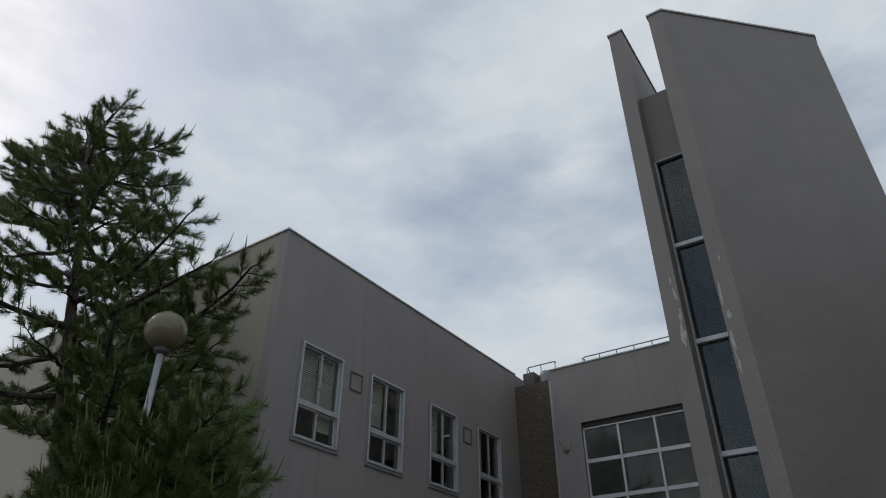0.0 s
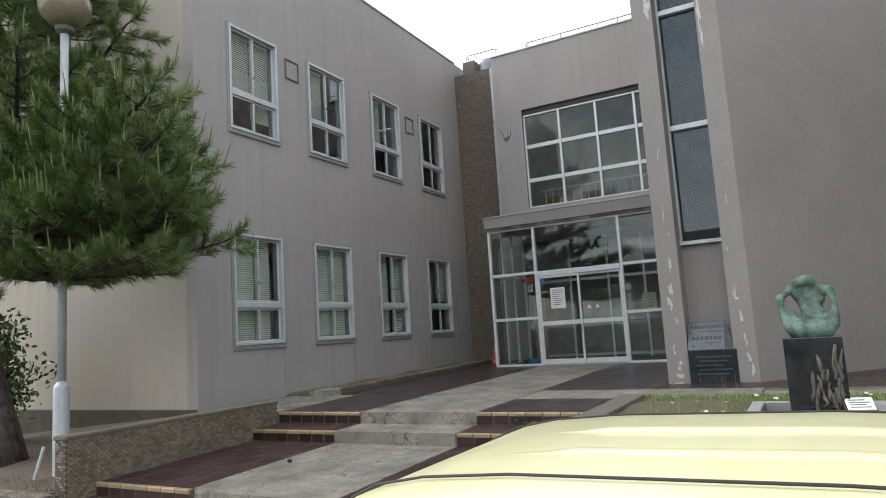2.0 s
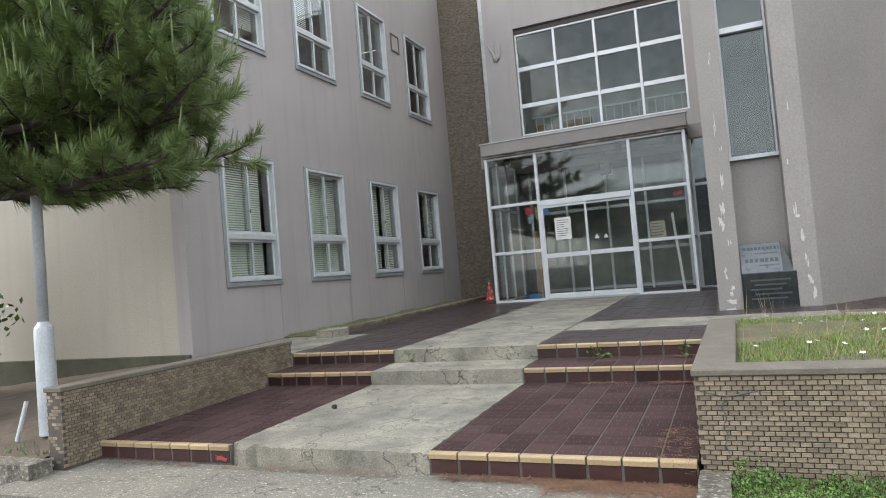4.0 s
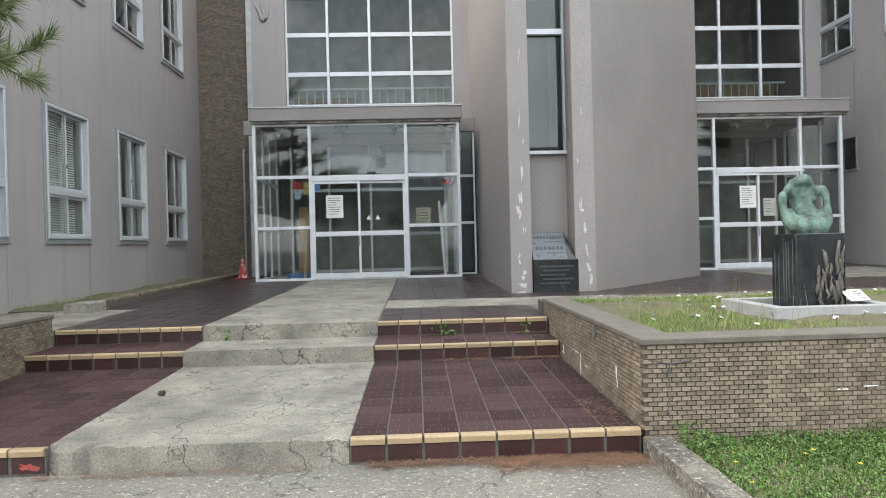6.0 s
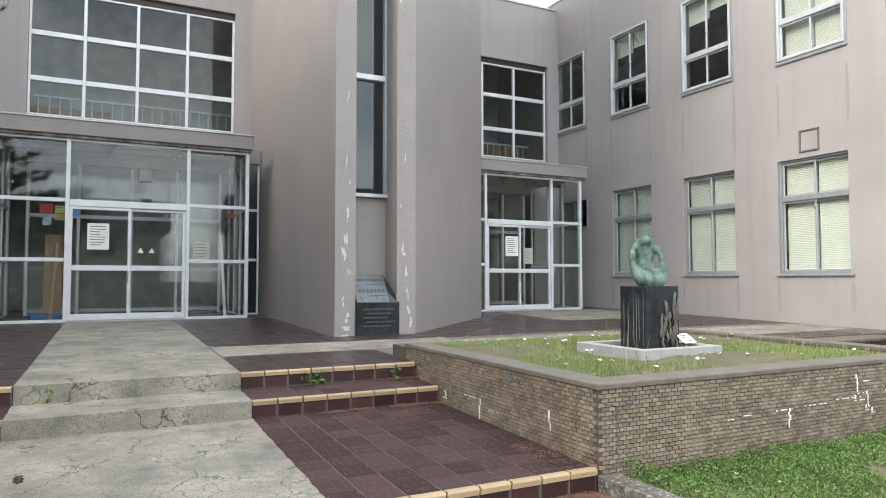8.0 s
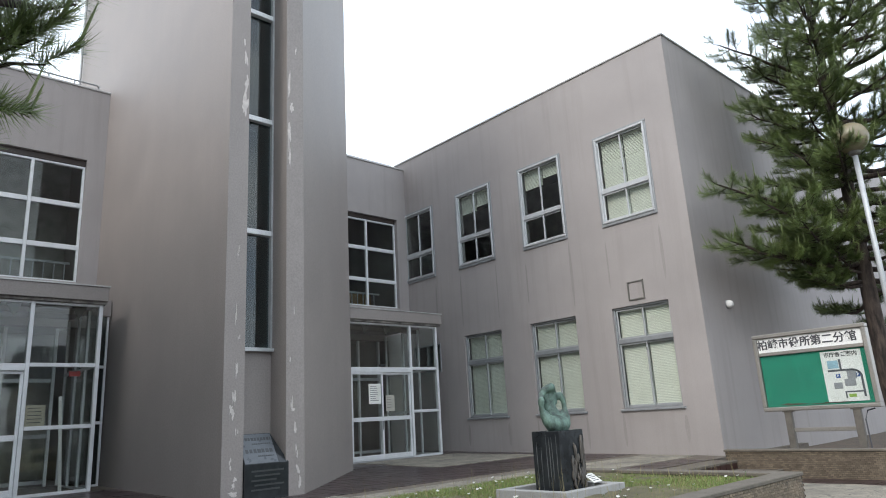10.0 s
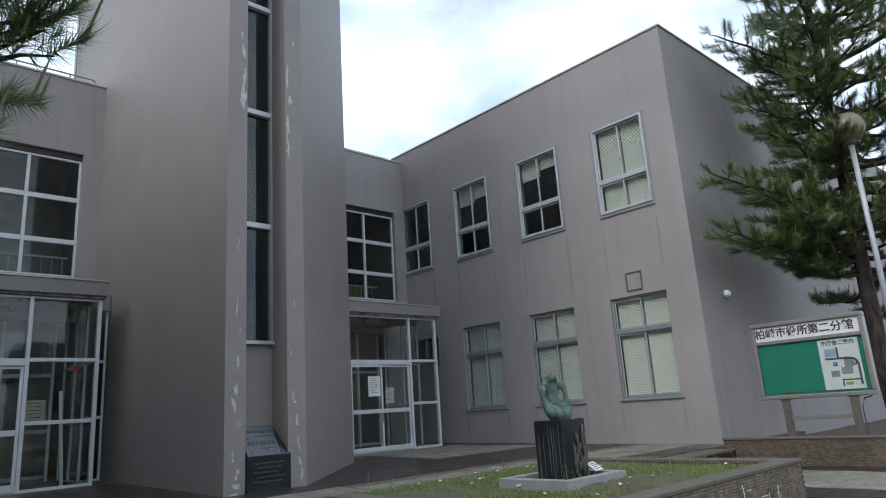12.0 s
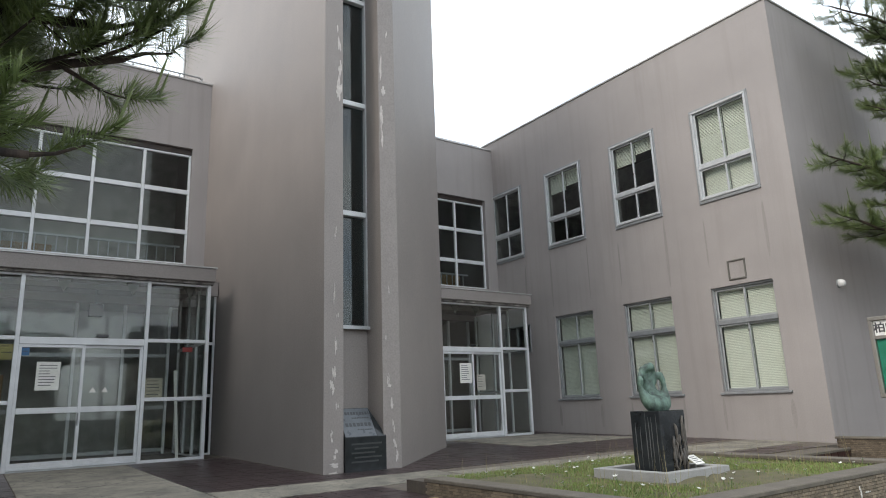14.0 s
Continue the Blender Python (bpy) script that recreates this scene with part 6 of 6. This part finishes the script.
def pine(base, trunk_pts, radii, limbs, label, seed, density=1.0):
    """Trunk, limbs with flat sprays of twigs, brushes of needles and upright pale shoots. limbs: (height on the trunk, end point), both from the base."""
    r = random.Random(seed)
    tree = thing("pine_tree", pose(*base), label, "pine tree", "pine trees")
    tp = [Vector(p) for p in trunk_pts]
    link("trunk", tube(tp, radii, 14), BARK, tree, smooth=True)
    tw = bmesh.new()
    nv, nf, yv, yf, shoots = [], [], [], [], []

    def on_trunk(h):
        for p, q in zip(tp, tp[1:]):
            if p.z <= h <= q.z:
                return p.lerp(q, (h - p.z) / (q.z - p.z))
        return tp[-1]

    def spray(p, d, ln):
        """One twig with its brushes on the outer part."""
        q = p + d * ln + Vector((0, 0, 0.06 * ln))
        mid = p.lerp(q, 0.5) + Vector((r.uniform(-.03, .03), r.uniform(-.03, .03), -0.05 * ln))
        tube([p, mid, q], [0.013, 0.009, 0.005], 5, tw, False)
        m = max(3, round(ln * 12 * density))
        for j in range(m):
            t = 0.12 + 0.88 * (j + 0.6) / m
            c = (p.lerp(mid, t * 2) if t < 0.5 else mid.lerp(q, t * 2 - 1))
            sd = d.cross(Vector((0, 0, 1))) * r.uniform(-0.9, 0.9) * (1.15 - t)
            up = Vector((0, 0, r.uniform(-0.1, 1.1)))
            e = (d * r.uniform(0.4, 0.9) + sd + up).normalized()
            sl = r.uniform(0.11, 0.22)
            brush(r, nv, nf, c, e, sl, 58, 0.162, 0.0082)
            if r.random() < 0.24:
                shoots.append((c + e * sl * 0.9, (e * 0.35 + Vector((0, 0, 1))).normalized(), r.uniform(0.08, 0.22)))
        brush(r, nv, nf, q - d * 0.05, (d + Vector((0, 0, 0.45))).normalized(), 0.22, 80, 0.165, 0.0082)
        if r.random() < 0.6:
            shoots.append((q + d * 0.12 + Vector((0, 0, 0.07)), (d * 0.3 + Vector((0, 0, 1))).normalized(), r.uniform(0.14, 0.36)))

    for h, tip in limbs:
        o, tip = on_trunk(h), Vector(tip)
        v = tip - o
        ln = v.length
        d = Vector((v.x, v.y, 0)).normalized()
        side = Vector((-d.y, d.x, 0))
        wob, pts = r.uniform(-0.12, 0.12) * ln, []
        for i in range(9):
            t = i / 8
            jig = Vector((r.uniform(-.03, .03), r.uniform(-.03, .03), r.uniform(-.03, .03))) if 0 < i < 8 else Vector()
            pts.append(o + v * t + side * math.sin(t * 3.14) * wob + Vector((0, 0, -0.07 * ln * math.sin(t * math.pi))) + jig)
        rad = 0.018 + 0.014 * ln
        link("limb", tube(pts, [rad * (1 - 0.85 * i / 8) + 0.006 for i in range(9)], 8), BARK, tree, smooth=True)
        bare = 0.24 + 0.10 * max(0.0, ln - 2.8)
        n = max(5, int(ln * 5.2 * (1.10 - bare) / 0.86))
        for k in range(n):
            t = bare + (0.98 - bare) * (k + r.random()) / n
            i = min(7, int(t * 8))
            p = pts[i].lerp(pts[i + 1], t * 8 - i)
            sd = (side * (1 if k % 2 else -1) * r.uniform(0.5, 1.1) + d * r.uniform(0.35, 0.9) + Vector((0, 0, r.uniform(-0.22, 0.38)))).normalized()
            spray(p, sd, (0.20 * ln * (1.2 - t) + 0.26) * r.uniform(0.65, 1.15))
        spray(pts[-1], (d + Vector((0, 0, 0.3))).normalized(), 0.22)
    tagged(link("twig_network", tw, BARK, tree), kind="stuff")
    tagged(tri_mesh("needle_mass", nv, nf, NEEDLE, tree, "dark green needle brushes"), kind="stuff")
    bm = bmesh.new()
    for c, lean, ln in shoots:
        tube([c, c + lean * ln * 0.7, c + lean * ln], [0.009, 0.007, 0.002], 6, bm, False)
        brush(r, yv, yf, c, lean, ln, 16, 0.05, 0.005)
    tagged(link("shoot_growth", bm, CANDLE, tree, "pale upright spring shoots"), kind="stuff")
    tagged(tri_mesh("young_needles", yv, yf, CANDLE, tree), kind="stuff")
    return tree


def scattered_limbs(rnd, n, h0, h1, reach_at, trunk_x):
    """Limbs wound about the trunk. reach_at(height, azimuth) gives their length."""
    out = []
    for k in range(n):
        h = h0 + (h1 - h0) * k / (n - 1)
        az = radians((k * 137.5 + rnd.uniform(-15, 15)) % 360)
        ln = max(0.6, reach_at(h, math.cos(az), math.sin(az)) * rnd.uniform(0.65, 1.0))
        out.append((h, (trunk_x(h) + ln * math.cos(az), ln * math.sin(az), h + ln * rnd.uniform(0.0, 0.28))))
    return out


def left_reach(h, c, sn):
    full = 3.4 if h < 7 else 3.4 * (1 - (h - 7) / 7.5)
    return min(full, 1.25) if c > 0.15 else full


def right_reach(h, c, sn):
    full = (2.3 if sn > -0.2 else 3.4) * (1.0 if h < 9.5 else 1 - (h - 9.5) / 7)
    return full * 0.72 if c < -0.2 else full


rt = random.Random(17)
limbs = scattered_limbs(rt, 46, 4.5, 12.2, left_reach, lambda h: -0.8 - 0.16 * max(0, h - 4))
limbs += [(3.0, (3.05, 1.15, 2.85)), (3.1, (3.65, -0.55, 2.44)), (3.1, (3.2, -0.2, 2.42)), (3.2, (3.3, 0.1, 3.0)), (3.35, (2.5, 0.9, 3.2)), (3.4, (1.8, -0.5, 3.3)),
          (3.3, (4.08, -0.6, 3.32)), (3.2, (4.0, -0.5, 3.02)), (3.4, (3.95, -0.45, 3.2)), (3.3, (3.6, -0.75, 3.1)), (3.5, (3.7, -0.95, 3.45)), (3.5, (3.3, -0.55, 3.15)), (3.7, (3.6, -0.7, 3.75)), (3.8, (3.4, -0.9, 4.0)), (3.6, (4.0, -0.65, 3.72)), (3.9, (3.95, -0.8, 4.10)), (3.5, (3.3, -0.9, 3.5)), (3.9, (3.3, 0.35, 3.75)), (4.2, (2.85, 0.45, 4.5)), (4.1, (2.0, 0.0, 4.2)),
          (4.7, (2.55, 0.45, 5.05)), (5.0, (1.7, -0.2, 5.2)), (5.4, (2.0, 0.4, 6.0)), (5.8, (1.3, 0.2, 6.4)), (6.5, (2.55, 0.45, 7.35)), (6.8, (1.9, 0.1, 7.5)), (6.2, (1.6, 0.6, 6.9)), (7.6, (1.4, -0.25, 8.5)), (8.0, (0.6, -0.3, 9.0)), (9.5, (-0.9, -0.45, 11.0)), (3.6, (1.75, -0.75, 4.1)), (4.6, (1.5, -0.8, 5.3)), (5.2, (1.2, -0.9, 6.2)),
          (2.4, (-3.2, -0.8, 2.5)), (2.6, (-2.9, 0.4, 2.6)), (3.0, (-3.6, -0.3, 3.3)), (10.2, (-3.6, -0.65, 12.6)), (9.6, (-4.0, -0.6, 11.6)), (10.5, (-5.2, -0.65, 13.0)), (10.0, (-5.9, -0.8, 12.6)), (10.8, (-4.3, -0.6, 13.2)), (9.5, (-6.0, -0.7, 11.6)), (11.0, (-3.4, -0.65, 13.0)), (10.2, (-4.8, -1.3, 12.2)), (9.0, (-4.6, -0.8, 10.8)), (8.4, (-4.8, -0.4, 9.9)), (11.0, (-1.6, -0.7, 12.6))]
pine((-11.0, 5.85, 0.2), [(0, 0, -0.1), (-0.12, 0, 0.4), (-0.45, 0, 1.1), (-0.85, 0, 2.1), (-0.85, 0, 3.0), (-0.80, 0, 4.0), (-1.3, -0.1, 5.6), (-1.7, -0.3, 7.4), (-1.9, -0.6, 9.6), (-2.5, -0.9, 12.3)],
     [0.28, 0.21, 0.185, 0.17, 0.165, 0.15, 0.13, 0.10, 0.07, 0.02], limbs, "tall dark green pine with spreading limbs beside the steps", 41)
limbs = scattered_limbs(rt, 120, 3.4, 14.0, right_reach, lambda h: 0.0)
limbs += [(5.0, (-3.4, 1.4, 5.55)), (5.2, (-2.6, 1.2, 5.6)), (4.6, (-2.9, 0.7, 5.0)), (4.2, (-3.3, 1.45, 4.40)), (4.0, (-2.5, 1.0, 4.25)), (4.4, (-2.6, 0.2, 4.5)), (8.3, (-2.2, 1.4, 9.25)), (8.0, (-1.6, 1.1, 8.8)), (7.2, (-1.3, 1.3, 7.7)), (6.6, (-1.3, 1.2, 7.0)), (9.6, (-0.9, 0.9, 11.0)), (10.4, (-0.8, 0.6, 12.0)),
          (3.6, (-1.6, 0.6, 3.7)), (3.2, (1.6, 1.4, 3.2)), (2.8, (2.4, 0.4, 2.8)), (4.0, (1.7, 1.6, 4.1)), (5.8, (-1.7, 0.4, 6.3)), (7.0, (-2.0, -0.4, 7.6)), (6.0, (-2.1, -0.6, 6.2)), (8.8, (-1.8, -0.3, 9.6))]
pine((9.2, 6.30, 0.4), [(0.3, 0, -0.1), (0.15, 0, 0.6), (-0.15, 0, 1.6), (-0.1, 0, 3.2), (0, 0.0, 6.0), (0.1, 0, 9.5), (0, 0, 14.6)], [0.24, 0.20, 0.17, 0.16, 0.13, 0.09, 0.02], limbs, "tall pine in front of the grey end wall", 43, 1.25)

# leafy shrub behind the pine
LEAF = mat("shrub_leaf", (0.10, 0.17, 0.035), 0.4, dark=(0.045, 0.085, 0.022), scale=1.5, fine=8, amount=0.5, bump=0, island=0.4)


def leaves(rnd, pts, size):
    verts, faces = [], []
    for p in pts:
        d = Vector((rnd.gauss(0, 1), rnd.gauss(0, 1), rnd.gauss(0.5, 0.7))).normalized()
        a = d.orthogonal().normalized()
        a = (a * math.cos(rnd.uniform(0, 6.3)) + d.cross(a) * math.sin(rnd.uniform(0, 6.3))).normalized()
        b = d.cross(a)
        s = size * rnd.uniform(0.7, 1.3)
        p = Vector(p)
        k = len(verts)
        verts += [p, p + a * s * 0.5 + b * s * 0.28, p + a * s + d * s * 0.1, p + a * s * 0.5 - b * s * 0.28]
        faces += [(k, k + 1, k + 2), (k, k + 2, k + 3)]
    return verts, faces


rl = random.Random(51)
shrub = thing("shrub", pose(-13.6, 6.6, 0.15), "dense broad-leaved green shrub against the wall", "shrub")
pts, stem = [], bmesh.new()
for k in range(60):
    az, el, rr = rl.uniform(0, math.tau), rl.uniform(0.25, 1.5), rl.uniform(0.7, 1.0)
    tip = Vector((math.cos(az) * math.cos(el) * 1.35 * rr, math.sin(az) * math.cos(el) * 1.2 * rr, 0.2 + math.sin(el) * 2.5 * rr))
    tube([(0.1 * math.cos(az), 0.1 * math.sin(az), 0), tip * 0.5 + Vector((0, 0, 0.15)), tip], [0.02, 0.012, 0.004], 5, stem, False)
    for _ in range(120):
        t = rl.uniform(0.4, 1.05)
        pts.append(tip * t + Vector((rl.gauss(0, 0.14), rl.gauss(0, 0.14), rl.gauss(0, 0.14))))
tagged(link("stem_growth", stem, BARK, shrub), kind="stuff")
v, f = leaves(rl, pts, 0.105)
tagged(tri_mesh("leaves", v, f, LEAF, shrub), kind="stuff")

# grass, clover, flowers, litter
BLADE = mat("grass_blade", (0.215, 0.30, 0.075), 0.6, dark=(0.13, 0.19, 0.046), scale=2, fine=10, amount=0.5, bump=0, island=0.45)
CLOVER = mat("clover_leaf", (0.112, 0.205, 0.042), 0.55, dark=(0.055, 0.115, 0.022), scale=2, fine=10, amount=0.5, bump=0, island=0.35)


def blades(rnd, n, place, hmin, hmax, width=0.006):
    verts, faces = [], []
    for _ in range(n):
        x, y, z = place()
        a, h = rnd.uniform(0, math.tau), rnd.uniform(hmin, hmax) * rnd.uniform(0.5, 1)
        ln = rnd.uniform(0.1, 0.6) * h
        dx, dy = math.cos(a), math.sin(a)
        k = len(verts)
        verts += [(x - dy * width / 2, y + dx * width / 2, z), (x + dy * width / 2, y - dx * width / 2, z), (x + dx * ln, y + dy * ln, z + h)]
        faces.append((k, k + 1, k + 2))
    return verts, faces


def in_planter():
    while True:
        x, y = rl.uniform(PX0 + 0.26, PX1 - 0.26), rl.uniform(PY0 + 0.26, PY1 - 0.05)
        if not (-1.72 < x < -0.54 and 6.43 < y < 7.61) and noise.noise((x * 1.6, y * 1.6, 2)) > -0.2 - 0.3 * rl.random():
            return x, y, 0.672


v, f = blades(rl, 42000, in_planter, 0.012, 0.055, 0.007)
tagged(tri_mesh("planter_grass", v, f, BLADE), "thin grass tufts in the raised planter", "grass", kind="stuff")
v, f = blades(rl, 12000, in_planter, 0.015, 0.06, 0.006)
tagged(tri_mesh("dry_planter_grass", v, f, mat("dry_blade", (0.30, 0.25, 0.12), 0.8, dark=(0.2, 0.17, 0.08), bump=0, island=0.3)), "dry straw-coloured grass in the planter", "grass", kind="stuff")
v, f = blades(rl, 150, in_planter, 0.3, 0.6, 0.005)
tagged(tri_mesh("tall_grass_stalks", v, f, mat("dry_stalk", (0.35, 0.30, 0.15), 0.8, bump=0)), "tall dry grass stalks in the planter", "grass", kind="stuff")


def in_lawn():
    while True:
        x, y = rl.uniform(-2.95, 2.2), 5.40 - abs(rl.gauss(0, 1.0))
        if y > 2.9 and noise.noise((x * 1.8, y * 1.8, 7)) > -0.20 - 0.25 * rl.random() + 0.13 * (5.4 - y) - 0.5 * max(0.0, 1 - (5.4 - y) * 2.5):
            return x, y, 0.045


lp_ = []
for _ in range(17000):
    x, y, z = in_lawn()
    near = max(0.0, 1 - (5.42 - y) * 1.6)
    lp_.append((x, y, z + rl.uniform(0.02, 0.05 + 0.10 * near * (0.5 + noise.noise((x * 3, y, 4))))))
v, f = leaves(rl, [p for p in lp_ for _ in range(3)], 0.021)
tagged(tri_mesh("clover", v, f, CLOVER), "low bright green clover leaves on the lawn", "clover", kind="stuff")
v, f = blades(rl, 16000, in_lawn, 0.03, 0.10)
tagged(tri_mesh("lawn_grass", v, f, BLADE), "short grass among the clover", "grass", kind="stuff")
PETAL, YPETAL = mat("white_petal", (0.8, 0.8, 0.76), 0.7, bump=0), mat("yellow_petal", (0.7, 0.5, 0.05), 0.7, bump=0)


def flower(x, y, z, h, r, material, parent_label, name):
    fl = thing(name, pose(x, y, z), parent_label, "flower", "lawn flowers")
    link("stem", tube([(0, 0, 0), (0.01, 0, h)], 0.003, 4), CLOVER, fl)
    bm = bmesh.new()
    for k in range(5):
        a = k * math.tau / 5
        c = Vector((0.01 + math.cos(a) * r * 0.55, math.sin(a) * r * 0.55, h + 0.006))
        vs_ = [bm.verts.new(q) for q in ((0.01, 0, h), c + Vector((-math.sin(a) * r * 0.45, math.cos(a) * r * 0.45, 0)), Vector((0.01 + math.cos(a) * r, math.sin(a) * r, h + 0.012)), c - Vector((-math.sin(a) * r * 0.45, math.cos(a) * r * 0.45, 0)))]
        bm.faces.new(vs_)
    link("petals", bm, material, fl)
    return fl


wf = flower(-2.6, 8.3, 0.672, 0.10, 0.022, PETAL, "small white flower in the planter grass", "white_flower")
for _ in range(70):
    x, y, z = in_planter()
    copy_thing(wf, pose(x, y, z - rl.uniform(0, 0.04), rl.uniform(-25, 25), rl.uniform(-25, 25), rl.uniform(0, 360)))
yf_ = flower(-2.3, 5.0, 0.05, 0.07, 0.016, YPETAL, "small yellow flower among the clover", "yellow_flower")
for _ in range(16):
    x, y, z = in_lawn()
    copy_thing(yf_, pose(x, y, z, rl.uniform(-20, 20), 0, rl.uniform(0, 360)))

LITTER = mat("dry_needles", (0.27, 0.145, 0.085), 0.85, dark=(0.15, 0.08, 0.05), scale=6, bump=0, island=0.4)
verts, faces = [], []
for n, x0, x1, y, sy, z in ((1500, -4.1, -3.16, 5.40, 0.12, 0.005), (900, -4.9, -3.3, 5.40, 0.05, 0.005), (160, -6.9, -5.2, 5.36, 0.025, 0.005), (120, -8.3, -7.2, 5.36, 0.02, 0.005), (260, -3.7, -3.17, 7.80, 0.03, 0.22), (120, -4.4, -3.9, 7.81, 0.03, 0.22), (120, -3.5, -3.17, 8.38, 0.025, 0.39), (160, -3.4, -3.16, 6.2, 0.5, 0.175)):
    for _ in range(n):
        x, yy = rl.uniform(x0, x1), y - abs(rl.gauss(0, sy))
        a, ln = rl.uniform(0, math.tau), rl.uniform(0.05, 0.11)
        zz = z + rl.uniform(0, 0.022)
        k = len(verts)
        verts += [(x, yy, zz), (x - math.sin(a) * 0.006, yy + math.cos(a) * 0.006, zz), (x + math.cos(a) * ln, yy + math.sin(a) * ln, zz + rl.uniform(-0.003, 0.01))]
        faces.append((k, k + 1, k + 2))
tagged(tri_mesh("needle_litter", verts, faces, LITTER), "drifts of dry brown pine needles against the steps", "needle litter", kind="stuff")
pc = thing("pine_cone", pose(-6.63, 6.68, landing(6.68) + 0.022), "small brown pine cone on the concrete strip", "pine cone")
bm = lathe([(0.003, -0.022), (0.017, -0.014), (0.021, 0.0), (0.016, 0.017), (0.004, 0.027)], 10)
link("core", bm, BARK, pc)
for k in range(24):
    a, z = k * 2.4, -0.015 + k * 0.0017
    rr = 0.023 * math.cos((z) * 45) + 0.003
    link("scale", tube([(math.cos(a) * rr * 0.5, math.sin(a) * rr * 0.5, z), (math.cos(a) * (rr + 0.006), math.sin(a) * (rr + 0.006), z + 0.006)], [0.0045, 0.0035], 4), BARK, pc)
weeds = []
for x in (-4.35, -4.22, -6.6, -3.4):
    weeds += [(x + rl.gauss(0, 0.03), 8.40 + rl.gauss(0, 0.01), 0.40 + rl.uniform(0, 0.12)) for _ in range(14)]
v, f = leaves(rl, weeds, 0.05)
tagged(tri_mesh("step_weeds", v, f, CLOVER), "small green weeds growing in the step joints", "weeds", kind="stuff")
v, f = blades(rl, 2200, lambda: (LX + 0.05 + abs(rl.gauss(0, 0.35)), rl.uniform(10.4, 18.4), plat(14) + 0.0), 0.02, 0.08)
tagged(tri_mesh("wall_foot_grass", v, f, BLADE), "sparse grass at the foot of the wall", "grass", kind="stuff")
v, f = blades(rl, 1600, lambda: (rl.uniform(-12, -8.7), rl.uniform(5.0, 6.3), 0.13), 0.03, 0.09, 0.01)
tagged(tri_mesh("bed_grass", v, f, CLOVER), "low green weeds under the pine", "weeds", kind="stuff")

# ---- across the street: seen only as reflections in the panes ----
HOUSEW = mat("house_wall", (0.4, 0.38, 0.35), 0.8, bump=0.1)
HOUSER = mat("house_roof_tile", (0.07, 0.075, 0.085), 0.5, bump=0.2)
for hx, hy, hw, hd, hh in ((7.0, -24, 9, 8, 5.6), (-8, -27, 11, 8, 5.2), (22, -22, 10, 9, 5.6)):
    house = thing("house", pose(hx, hy, -0.03), "plain two-storey house with a dark pitched roof", "house", "houses across the street")
    link("wall", box(-hw / 2, hw / 2, -hd / 2, hd / 2, 0, hh), HOUSEW, house)
    bm = bmesh.new()
    a = [bm.verts.new(q) for q in ((-hw / 2 - 0.5, -hd / 2 - 0.5, hh), (-hw / 2 - 0.5, hd / 2 + 0.5, hh), (-hw / 2 - 0.5, 0, hh + 2.6))]
    b = [bm.verts.new((hw / 2 + 0.5, v_.co.y, v_.co.z)) for v_ in a]
    bm.faces.new(a), bm.faces.new(b)
    for i in range(3):
        bm.faces.new((a[i], a[(i + 1) % 3], b[(i + 1) % 3], b[i]))
    link("roof", bm, HOUSER, house)
    for k in range(3):
        link("window", box(-hw / 2 + 1.2 + k * 2.6, -hw / 2 + 2.6 + k * 2.6, hd / 2 - 0.02, hd / 2 + 0.03, 3.2, 4.4, 0.02), CARGLASS, house)
